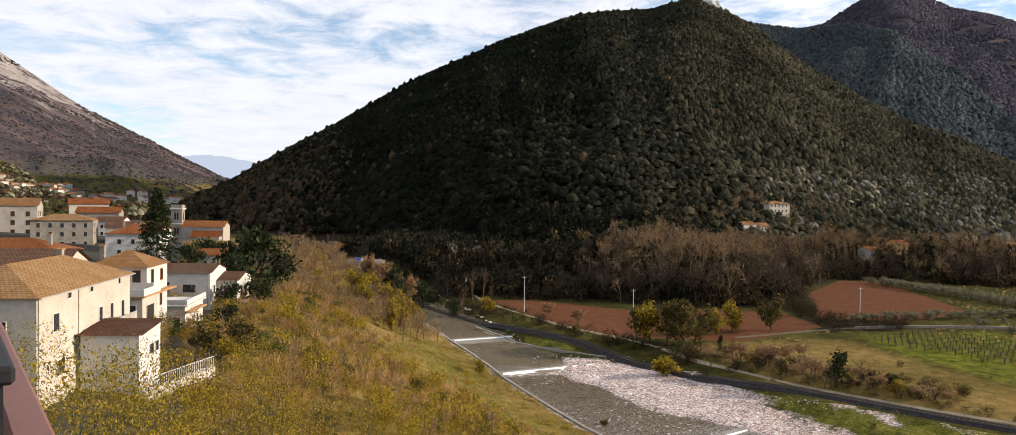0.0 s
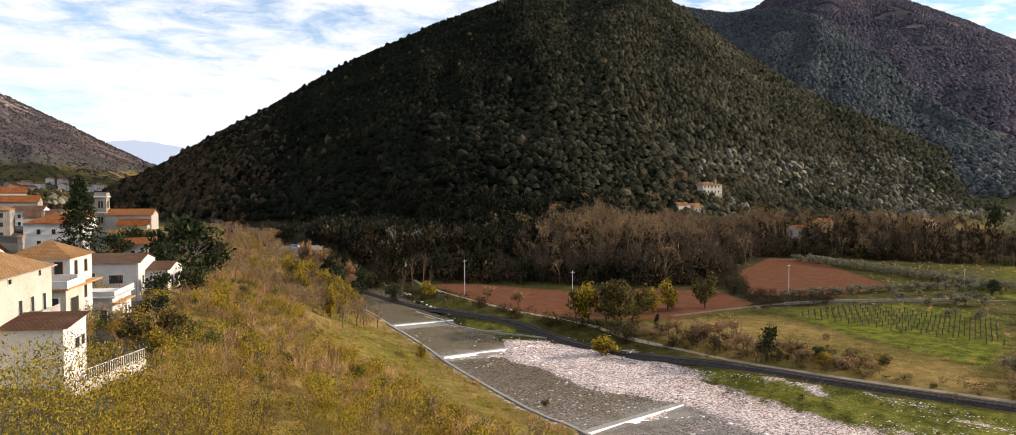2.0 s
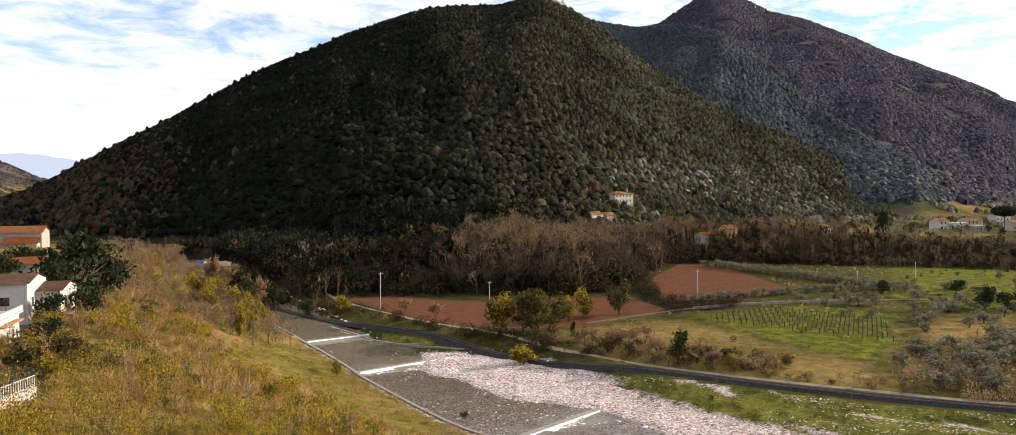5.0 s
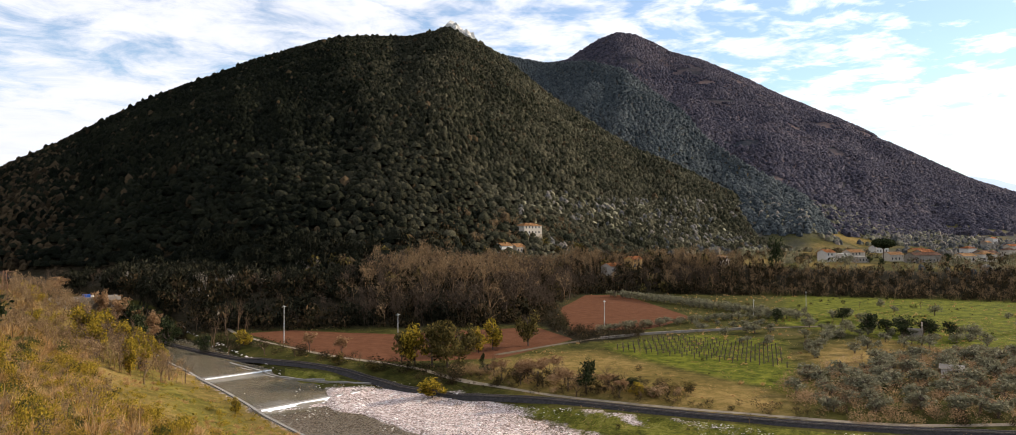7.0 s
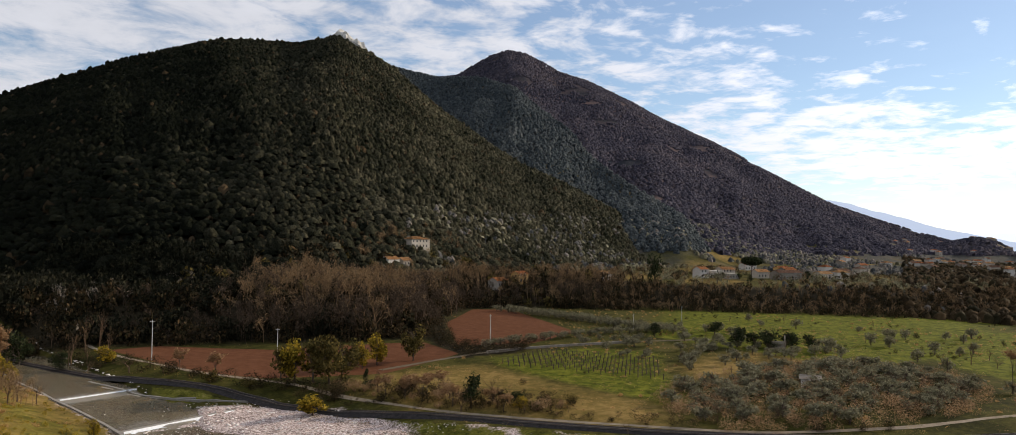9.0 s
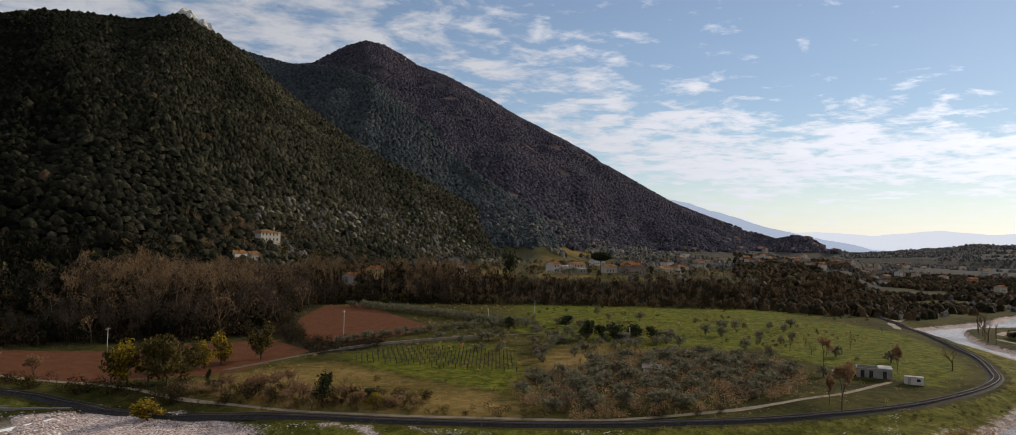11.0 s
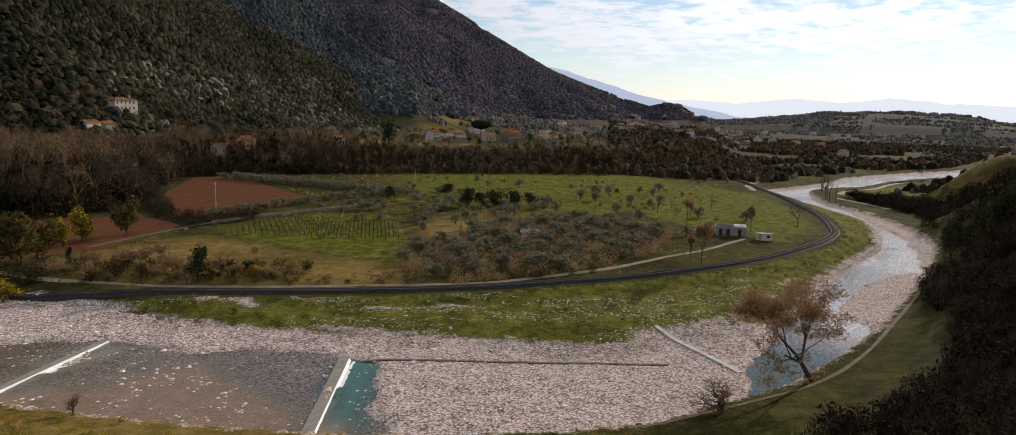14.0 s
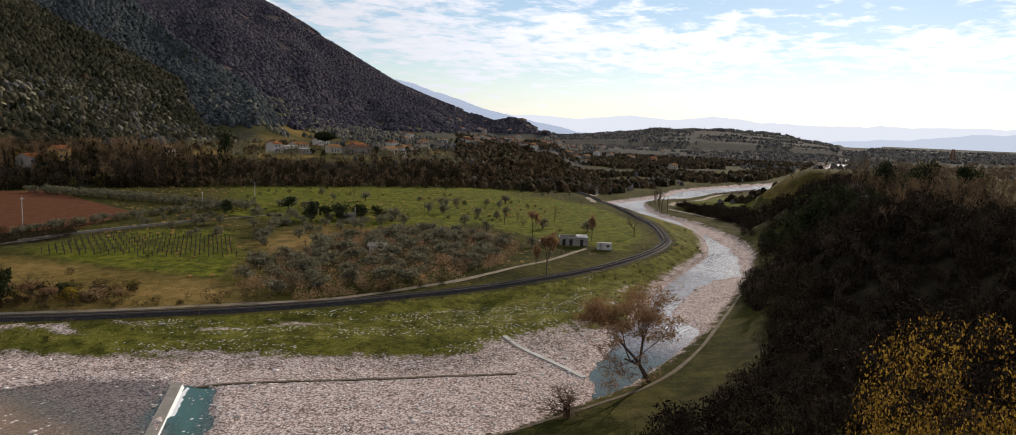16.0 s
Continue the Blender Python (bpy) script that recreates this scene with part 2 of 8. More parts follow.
M_TILE = tile_mat("clay_tiles", [(0.33, 0.11, 0.035), (0.44, 0.16, 0.055), (0.46, 0.22, 0.09)], 0.75)
M_OLDTILE = tile_mat("weathered_clay_tiles", [(0.35, 0.175, 0.072), (0.49, 0.275, 0.120), (0.57, 0.365, 0.185)], 0.6)
M_BROWNTILE = tile_mat("brown_tiles", [(0.14, 0.065, 0.04), (0.22, 0.12, 0.08), (0.28, 0.18, 0.12)], 0.7)
M_CREAM = ramp_mat("cream_render", [(0.35, 0.305, 0.245), (0.45, 0.40, 0.33), (0.51, 0.46, 0.39)], 0.35, bump=0.05)
M_WHITE = ramp_mat("white_render", [(0.44, 0.41, 0.365), (0.54, 0.51, 0.465), (0.61, 0.585, 0.54)], 0.4, bump=0.05)
M_GREY = ramp_mat("bare_grey_render", [(0.25, 0.22, 0.185), (0.34, 0.305, 0.26), (0.42, 0.38, 0.335)], 0.4, bump=0.1)
M_STONE = ramp_mat("old_stone_masonry", [(0.16, 0.135, 0.105), (0.26, 0.225, 0.185), (0.36, 0.32, 0.27)], 0.9, bump=0.3)
M_OCHRE = ramp_mat("ochre_render", [(0.55, 0.33, 0.12), (0.66, 0.44, 0.18)], 0.4)
M_WOOD = ramp_mat("brown_wood", [(0.16, 0.07, 0.03), (0.26, 0.12, 0.05)], 2.0, rough=0.6)
M_GLASS = ramp_mat("dark_window_glass", [(0.02, 0.022, 0.025), (0.04, 0.042, 0.046)], 1.0, rough=0.08, spec=0.6)
M_PARAPET = ramp_mat("brown_painted_metal", [(0.16, 0.075, 0.06), (0.22, 0.105, 0.085)], 1.5, rough=0.45, fine=20)
M_BLACK = ramp_mat("black_painted_iron", [(0.012, 0.012, 0.013), (0.03, 0.03, 0.032)], 4.0, rough=0.5)
M_TERRAZZO = ramp_mat("terrace_tiles", [(0.28, 0.2, 0.15), (0.38, 0.28, 0.21)], 3.0, rough=0.6)
M_CAP = ramp_mat("limestone", [(0.42, 0.40, 0.36), (0.6, 0.58, 0.54)], 0.15, bump=0.3)
M_BLUE = ramp_mat("blue_paint", [(0.02, 0.06, 0.24), (0.03, 0.09, 0.33)], 1.0, rough=0.4)


# ---- mesh tools ----
def mesh_np(name, V, F, mat, smooth=False):
    """A mesh from arrays: corner places and equal-sided faces."""
    V, F = np.asarray(V, np.float32), np.asarray(F, np.int32)
    me = bpy.data.meshes.new(name)
    me.vertices.add(len(V))
    me.vertices.foreach_set("co", V.ravel())
    n = F.shape[1]
    me.loops.add(F.size)
    me.loops.foreach_set("vertex_index", F.ravel())
    me.polygons.add(len(F))
    me.polygons.foreach_set("loop_start", np.arange(0, F.size, n, dtype=np.int32))
    me.polygons.foreach_set("use_smooth", np.full(len(F), smooth))
    me.update(calc_edges=True)
    if mat:
        me.materials.append(mat)
    return me


def part(name, bm, material, parent=None, label="", smooth=False):
    me = bpy.data.meshes.new(name)
    bm.to_mesh(me)
    bm.free()
    if material:
        me.materials.append(material)
    if smooth:
        me.polygons.foreach_set("use_smooth", [True] * len(me.polygons))
    ob = new(name, me)
    ob.parent = parent
    return tagged(ob, label)


def box(bm, x0, y0, z0, x1, y1, z1, bevel=0.0):
    r = bmesh.ops.create_cube(bm, size=1.0, matrix=Matrix.LocRotScale(((x0 + x1) / 2, (y0 + y1) / 2, (z0 + z1) / 2), None, (abs(x1 - x0), abs(y1 - y0), abs(z1 - z0))))
    if bevel:
        bmesh.ops.bevel(bm, geom=list({e for v in r["verts"] for e in v.link_edges}), offset=bevel, segments=1, affect="EDGES")
    return bm


def boxes(*specs, bevel=0.0):
    bm = bmesh.new()
    for s in specs:
        box(bm, *s, bevel=bevel)
    return bm


def tube(bm, a, b, r0, r1, n=6):
    a, b = Vector(a), Vector(b)
    q = (b - a).to_track_quat("Z", "Y").to_matrix().to_4x4()
    bmesh.ops.create_cone(bm, cap_ends=True, segments=n, radius1=r0, radius2=r1, depth=(b - a).length, matrix=Matrix.Translation((a + b) / 2) @ q)


def empty(name, m, label="", category="", group="", kind=""):
    ob = new(name)
    ob.matrix_world = m
    return tagged(ob, label, category, group, kind)


rng = np.random.default_rng(7)


def vnoise(x, y, scale, seed=0):
    """Smooth value noise, 0 to 1."""
    x, y = np.asarray(x, float) / scale, np.asarray(y, float) / scale
    i, j = np.floor(x), np.floor(y)
    u, v = x - i, y - j
    u, v = u * u * (3 - 2 * u), v * v * (3 - 2 * v)

    def h(a, b):
        s = np.sin(a * 127.1 + b * 311.7 + seed * 74.7) * 43758.5453
        return s - np.floor(s)
    return (h(i, j) * (1 - u) + h(i + 1, j) * u) * (1 - v) + (h(i, j + 1) * (1 - u) + h(i + 1, j + 1) * u) * v


def fbm(x, y, scale, seed=0, octs=4):
    s, a, t = 0.0, 1.0, 0.0
    for o in range(octs):
        s, t = s + a * vnoise(x, y, scale / 2 ** o, seed + o * 13), t + a
        a *= 0.5
    return s / t


def ss(a, b, x):
    t = np.clip((np.asarray(x, float) - a) / (b - a), 0, 1)
    return t * t * (3 - 2 * t)


def spline(pts, per=4):
    """A smooth line through the points."""
    P = np.array(pts, float)
    P = np.vstack([2 * P[0] - P[1], P, 2 * P[-1] - P[-2]])
    out = []
    for k in range(1, len(P) - 2):
        for t in np.arange(per) / per:
            a, b, c, d = P[k - 1], P[k], P[k + 1], P[k + 2]
            out.append(0.5 * (2 * b + (c - a) * t + (2 * a - 5 * b + 4 * c - d) * t * t + (3 * b - a - 3 * c + d) * t ** 3))
    return np.array(out + [P[-2]])


def side(line, x, y):
    """Distance to a line, positive to the left of its direction."""
    x, y = np.asarray(x, float), np.asarray(y, float)
    best, sign = np.full(x.shape, 1e18), np.ones(x.shape)
    for (ax, ay), (bx, by) in zip(line[:-1], line[1:]):
        dx, dy = bx - ax, by - ay
        t = np.clip(((x - ax) * dx + (y - ay) * dy) / (dx * dx + dy * dy), 0, 1)
        d = (x - ax - t * dx) ** 2 + (y - ay - t * dy) ** 2
        near = d < best
        best = np.where(near, d, best)
        sign = np.where(near, np.sign(dx * (y - ay) - dy * (x - ax)), sign)
    return np.sqrt(best) * sign


def inside(poly, x, y):
    """Distance to a closed outline, positive inside."""
    x, y = np.asarray(x, float), np.asarray(y, float)
    best, hit = np.full(x.shape, 1e18), np.zeros(x.shape, bool)
    for (ax, ay), (bx, by) in zip(poly, poly[1:] + poly[:1]):
        dx, dy = bx - ax, by - ay
        t = np.clip(((x - ax) * dx + (y - ay) * dy) / (dx * dx + dy * dy), 0, 1)
        best = np.minimum(best, (x - ax - t * dx) ** 2 + (y - ay - t * dy) ** 2)
        if ay != by:
            hit ^= ((ay > y) != (by > y)) & (x < (bx - ax) * (y - ay) / (by - ay) + ax)
    return np.sqrt(best) * np.where(hit, 1, -1)


# ---- plan ----
NEAR_BANK = spline([(-160, 420), (-75, 320), (-40, 258), (-23.5, 217), (-10.7, 186), (0, 157), (13.8, 123.6), (22, 111), (34, 91), (52, 68), (75, 49), (89, 44.5),
                    (107, 40), (145, 40), (201, 46), (252, 54), (272, 62), (290, 71), (315.6, 88), (334, 105), (347, 120), (371, 135), (402, 149), (427, 148.5), (459, 141.5), (514, 143), (580, 132), (660, 112), (800, 120), (1300, 150)], 3)
FAR_BANK = spline([(-140, 440), (-55, 330), (-20, 262), (-6, 226), (1.6, 205), (9, 186), (20, 182), (34, 175), (44, 157), (56, 128), (70, 105), (86, 86), (99, 69), (116, 65),
                   (140, 54), (168, 60), (194, 63.5), (223, 66), (243, 68), (261, 73), (297.7, 87), (315.4, 102), (333, 118.7), (348, 135), (356, 147), (368, 158), (385, 162), (402, 160.5), (440, 157.5), (466, 158), (502, 164), (540, 160), (600, 148), (680, 130), (800, 136), (1300, 170)], 3)
RAILWAY = spline([(-190, 520), (-90, 380), (-40, 280), (-12.5, 232), (20, 189), (41, 163), (67, 138), (96, 114), (135, 93), (176, 81), (212, 78), (240, 81), (258, 88), (280, 99), (304, 115),
                  (353, 151), (420, 205), (520, 260)], 6)
SCARP = spline([(-220, 470), (-150, 350), (-70, 295), (-23, 272), (0, 268), (42, 262), (84, 255), (112, 285), (150, 340), (195, 330), (240, 306), (310, 262), (400, 235), (520, 250), (700, 330), (1200, 600)], 3)
WEIRS = [((-14.1, 198.3), (1.6, 205.2)), ((-0.8, 163.6), (21.8, 175.2)), ((20.5, 112.3), (41.6, 127.0)), ((45.5, 73.5), (65.7, 94.3))]
LEVELS = [1.7, 1.2, 0.75, 0.3, -0.1]

SOIL_1 = [(-6, 258), (2, 240), (15, 211), (31, 196), (62, 194), (92, 214), (90, 240), (60, 246), (40, 244), (8, 262)]
GAP = [(88, 205), (92, 250), (60, 252), (100, 292), (122, 292), (116, 282), (100, 236), (124, 222), (112, 208)]
SOIL_2 = [(116, 284), (150, 334), (168, 328), (152, 241), (122, 222), (98, 230)]
GREENS = [
    [(95, 192), (99, 203), (113, 206), (134, 207), (152, 192), (132, 165), (117, 134), (110, 132), (105, 150), (100, 166)],
    [(172, 219), (191, 254), (287, 254), (290, 222), (230, 150), (189, 146), (186, 170)],
    [(212, 84), (250, 92), (290, 112), (330, 150), (345, 185), (300, 205), (250, 195), (218, 130)],
    [(356, 97), (372, 118), (404, 132), (452, 128), (510, 130), (463, 104), (392, 86)],
]


POOLS = [
    [(-140, 440), (-90, 360), (-50, 270), (-26, 219), (-2, 160), (14, 168), (14, 178), (2, 207), (-6, 228), (-20, 264), (-55, 332), (-120, 440)],
    [(-2, 162), (13, 166), (20, 151), (30, 135), (41, 127.6), (22, 110), (10, 128)],
    [(21, 112), (42, 127), (49, 113), (57, 110), (65.5, 95), (46, 73), (33, 88)],
    [(45, 73), (65.5, 95), (67.5, 90), (62.5, 83), (52, 70)],
    [(97, 41), (108, 48), (121, 49), (135, 56), (155, 57), (184, 63), (205, 65), (236, 68), (254, 71.5), (262, 74), (298, 89), (314, 104), (331, 120), (346, 136), (355, 149), (368, 160), (402, 164), (450, 162), (502, 168), (640, 145), (1300, 190),
     (1300, 140), (660, 108), (514, 141), (459, 139), (427, 146), (402, 147), (371, 137), (346, 123), (332, 108), (312, 94), (288, 79), (268, 67), (250, 60), (232, 53), (215, 50), (193, 55), (175, 54), (155, 50.5), (148, 43), (140, 39), (118, 38.5), (108, 39)],
]


TANS = [
    [(47, 183), (63, 193), (90, 195), (97, 166), (102, 150), (107, 132), (97, 119), (84, 125), (73, 139), (58, 155), (49, 169)],
    [(337, 412), (348, 349), (300, 318), (284, 336)],
    [(140, 170), (177, 182), (205, 172), (186, 156), (147, 135), (135, 147)],
    [(205, 175), (240, 190), (268, 178), (230, 160)],
]


def water_level(x, y):
    L = np.full(np.shape(x), LEVELS[-1])
    for k in range(3, -1, -1):
        (ax, ay), (bx, by) = WEIRS[k]
        up = (bx - ax) * (y - ay) - (by - ay) * (x - ax) > 0
        L = np.where(up, LEVELS[k], L)
    return L - 0.012 * np.clip(np.asarray(x) - 120, 0, 400) * 0.15


def polar_hill(x, y, az_t, el_t, az_d, base_t, top_t, foot, power, relief, seed):
    """A hill given by its skyline: bearing and height of its crest as seen from the village, with the distances of foot and crest."""
    d, az = np.hypot(x, y), np.degrees(np.arctan2(x, y))
    el = np.interp(az, az_t, el_t)
    d0, d1 = np.interp(az, az_d, base_t), np.interp(az, az_d, top_t)
    top = 40 + d1 * np.tan(np.radians(el))
    t = (d - d0) / (d1 - d0)
    p = np.where(t < 1, np.clip(t, 0, 1) ** power, 1 - 0.6 * (t - 1))
    z = np.where(top > foot, foot + (top - foot) * p, -50.0)
    z = z + relief * (fbm(az * 40, d * 0.3, 160, seed, 3) - 0.5) * np.clip(t * 3, 0, 1) * np.clip((1.02 - t) * 6, 0.0, 1)
    return np.where((t > 0) & (az >= az_t[0]) & (az <= az_t[-1]), z, -50.0)


H1_AZ = [-30, -24, -18.6, -14, -9, -6.9, -0.4, 3.3, 5.1, 7.9, 10.8, 12.7, 13.6, 14.3, 15.5, 16.7, 17.8, 20.8, 25.4, 27.9, 30.9, 34.8, 38, 45]
H1_EL = [-3, -1.2, 2.0, 4.75, 7.8, 9.05, 12.0, 13.25, 13.8, 14.0, 14.1, 14.55, 14.85, 14.6, 13.95, 13.3, 12.8, 10.3, 7.2, 5.7, 4.4, 2.4, 0.4, -3]
H2_AZ = [-8, 10, 16, 21.4, 22.8, 23.8, 25.3, 26.6, 27.8, 29.3, 30.6, 32.8, 36.6, 39, 42.1, 44.3, 46.5, 48.5, 50.5, 52.4, 54.2, 57.4, 61, 66]
H2_EL = [6, 10.4, 11.8, 12.3, 12.55, 13.15, 14.0, 14.42, 14.3, 13.62, 12.85, 12.22, 10.3, 8.98, 7.5, 6.27, 4.98, 3.88, 2.85, 2.12, 1.5, 0.45, -0.5, -1.6]
SP_AZ = [8, 14, 17.8, 19.8, 21.4, 24.3, 27.1, 29.1, 31.3, 33.4, 35.9, 37.6, 40, 44]
SP_EL = [9, 12.2, 12.9, 12.55, 12.3, 12.45, 11.75, 10.1, 8.6, 6.25, 4.5, 3.4, 2.0, -2]


def hill_1(x, y):
    return polar_hill(x, y, H1_AZ, H1_EL, [-30, -24, -15, 0, 10, 20, 30, 40], [560, 520, 440, 335, 335, 410, 520, 640], [760, 780, 850, 980, 1100, 1100, 930, 820], 15, 0.93, 26, 3)


def hill_2(x, y):
    return polar_hill(x, y, H2_AZ, H2_EL, [-8, 25, 40, 60, 66], [1150, 900, 720, 1100, 1300], [2300, 2350, 2250, 1750, 1700], 17, 1.05, 70, 5)


def spur(x, y):
    return polar_hill(x, y, SP_AZ, SP_EL, [8, 20, 30, 36, 44], [1100, 850, 700, 660, 640], [1900, 1750, 1400, 1060, 900], 17, 0.95, 40, 14)


def hill_3(x, y):
    return polar_hill(x, y, [-120, -70, -50, -38, -34.5, -29.8, -25, -21.5, -17, -12], [6, 15, 13, 10.5, 8.75, 5.6, 3.2, 1.3, -0.2, -2], [-120, -12], [400, 400], [3300, 3000], 16, 1.6, 60, 8)


def low_hill(x, y):
    return polar_hill(x, y, [58, 64, 70, 75, 79, 82, 86], [-1.2, -0.45, 0.25, 0.42, 0.2, -0.35, -1.4], [58, 86], [1900, 1900], [2600, 2600], 12, 0.8, 6, 9)


def ground(x, y):
    x, y = np.asarray(x, float), np.asarray(y, float)
    dn, df = -side(NEAR_BANK, x, y), side(FAR_BANK, x, y)
    dr, dsc = side(RAILWAY, x, y), side(SCARP, x, y)
    L = water_level(x, y)
    # river bed: deep pools on the near side, shingle towards the far side
    wet = np.max([inside(q, x, y) for q in POOLS], axis=0)
    shallow = ss(-2, 4, inside(POOLS[2], x, y) - 0.0) * ss(60, 46, x)
    bed = L + 0.32 + 0.2 * shallow - 0.62 * ss(-1.6, 1.2, wet + 5 * (fbm(x, y, 7, 17, 3) - 0.5)) + 0.34 * (fbm(x, y, 5, 21, 3) - 0.5)
    # near side: foot strip, slope, village shelf
    W = 54 + 18 * ss(5, 50, x) - 38 * ss(105, 185, x) - 26 * ss(195, 240, y)
    u = np.clip((dn - 48 * ss(290, 360, x)) / W, 0, 1)
    near = np.maximum(L, 0.2) + 0.7 + (17.5 + 6 * ss(60, 160, x)) * (0.3 * u + 0.7 * ss(0.02, 1.0, u)) + 0.9 * (fbm(x, y, 9, 2, 3) - 0.5) * ss(3, 14, dn)
    near = near - 12 * ss(350, 900, x) + 0.085 * np.clip(dn - W, 0, 110) * ss(60, -20, x)
    far = 0.45 + 1.1 * ss(0, 9, df) + 0.35 * (fbm(x, y, 12, 4, 3) - 0.5) * ss(0, 4, df) + 1.1 * ss(-8, -4, dr) + 0.7 * ss(3.5, 12, dr) + 2.0 * ss(20, 150, dr)
    far = far + ss(150, 210, y) * ss(60, 0, x) * 0.8
    far = far + 10.5 * ss(-4, 34, dsc) + 0.012 * np.clip(dsc - 34, 0, 700) + 1.5 * (fbm(x, y, 60, 6, 3) - 0.5) * ss(0, 40, dsc)
    z = np.where(dn > 0, near, np.where(df > 0, far, bed))
    blend = ss(-1.2, 0.0, df) * (df <= 0)
    z = z + blend * np.maximum(0, 0.45 - bed) * (dn <= 0)
    for hill in (hill_1, hill_2, spur, hill_3, low_hill):
        z = np.maximum(z, hill(x, y))
    return z


def gz(x, y):
    return float(ground(np.array([x]), np.array([y]))[0])


# ---- ground sheet ----
def ground_material():
    m = bpy.data.materials.new("ground_cover")
    m.use_nodes = True
    nt = m.node_tree
    b = nt.nodes["Principled BSDF"]
    b.inputs["Roughness"].default_value, b.inputs["Specular IOR Level"].default_value = 1.0, 0.02
    co = nt.nodes.new("ShaderNodeTexCoord")

    def tex(sc, det=5.0, rough=0.6):
        n = nt.nodes.new("ShaderNodeTexNoise")
        n.inputs["Scale"].default_value, n.inputs["Detail"].default_value, n.inputs["Roughness"].default_value = sc, det, rough
        nt.links.new(co.outputs["Object"], n.inputs["Vector"])
        return n.outputs[0]

    def arith(op, a, c, clamp=False):
        n = nt.nodes.new("ShaderNodeMath")
        n.operation, n.use_clamp = op, clamp
        for i, v in enumerate((a, c)):
            if isinstance(v, (int, float)):
                n.inputs[i].default_value = v
            else:
                nt.links.new(v, n.inputs[i])
        return n.outputs[0]

    def attr(name):
        n = nt.nodes.new("ShaderNodeAttribute")
        n.attribute_name = name
        return n.outputs["Fac"]

    def ramp(val, *stops):
        r = nt.nodes.new("ShaderNodeValToRGB")
        while len(r.color_ramp.elements) < len(stops):
            r.color_ramp.elements.new(0.5)
        for e, (p, c) in zip(r.color_ramp.elements, stops):
            e.position, e.color = p, (*c, 1)
        nt.links.new(val, r.inputs[0])
        return r.outputs[0]

    def mix(fac, a, c):
        n = nt.nodes.new("ShaderNodeMix")
        n.data_type = "RGBA"
        nt.links.new(fac, n.inputs[0])
        nt.links.new(a, n.inputs[6])
        nt.links.new(c, n.inputs[7])
        return n.outputs[2]

    def mask(name, wobble, soft, scale=0.25):
        v = arith("ADD", attr(name), arith("MULTIPLY", arith("SUBTRACT", arith("ADD", arith("MULTIPLY", tex(scale), 0.6), arith("MULTIPLY", tex(scale * 6), 0.4)), 0.5), wobble))
        return arith("ADD", arith("DIVIDE", v, soft), 0.5, True)

    wide, mid, tiny = tex(0.035, 4.0), tex(0.35, 5.0, 0.7), tex(2.4, 8.0, 0.85)
    patch = arith("ADD", arith("MULTIPLY", wide, 0.30), arith("ADD", arith("MULTIPLY", mid, 0.34), arith("MULTIPLY", tiny, 0.36)))
    grass = ramp(patch, (0.37, (0.013, 0.013, 0.004)), (0.46, (0.031, 0.031, 0.008)), (0.54, (0.066, 0.060, 0.014)), (0.63, (0.105, 0.072, 0.031)))
    lush = ramp(arith("ADD", arith("MULTIPLY", mid, 0.6), arith("MULTIPLY", tiny, 0.4)), (0.38, (0.026, 0.032, 0.006)), (0.48, (0.075, 0.084, 0.010)), (0.58, (0.145, 0.145, 0.018)))
    dry = ramp(patch, (0.39, (0.058, 0.047, 0.012)), (0.5, (0.150, 0.105, 0.030)), (0.61, (0.29, 0.19, 0.070)))
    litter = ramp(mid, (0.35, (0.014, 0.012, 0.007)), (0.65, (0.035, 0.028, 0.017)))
    soil = ramp(arith("ADD", arith("MULTIPLY", mid, 0.6), arith("MULTIPLY", tiny, 0.4)), (0.35, (0.080, 0.033, 0.016)), (0.65, (0.140, 0.060, 0.031)))
    stones = nt.nodes.new("ShaderNodeTexVoronoi")
    stones.inputs["Scale"].default_value = 3.6
    nt.links.new(co.outputs["Object"], stones.inputs["Vector"])
    hue = nt.nodes.new("ShaderNodeSeparateColor")
    nt.links.new(stones.outputs["Color"], hue.inputs[0])
    peb = arith("ADD", arith("MULTIPLY", stones.outputs["Distance"], 0.42), arith("ADD", arith("MULTIPLY", hue.outputs[0], 0.34), arith("MULTIPLY", tex(0.25, 6.0, 0.7), 0.28)))
    shingle = ramp(peb, (0.28, (0.72, 0.61, 0.56)), (0.44, (0.55, 0.45, 0.41)), (0.58, (0.32, 0.245, 0.215)), (0.70, (0.12, 0.085, 0.07)))
    col = mix(mask("dry", 14.0, 10.0, 0.12), grass, dry)
    col = mix(mask("lush", 10.0, 5.0, 0.15), col, lush)
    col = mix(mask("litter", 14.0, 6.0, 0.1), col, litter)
    heath = ramp(patch, (0.36, (0.034, 0.037, 0.031)), (0.52, (0.062, 0.059, 0.050)), (0.66, (0.105, 0.090, 0.072)))
    col = mix(mask("heath", 16.0, 8.0, 0.02), col, heath)
    # Haze of distance tints this far mountain ground blue and purple.
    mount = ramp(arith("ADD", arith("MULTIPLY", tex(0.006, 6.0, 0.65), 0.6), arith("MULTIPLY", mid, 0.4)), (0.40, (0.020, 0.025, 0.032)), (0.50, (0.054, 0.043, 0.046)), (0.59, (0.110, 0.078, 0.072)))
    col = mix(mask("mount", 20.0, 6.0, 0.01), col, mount)
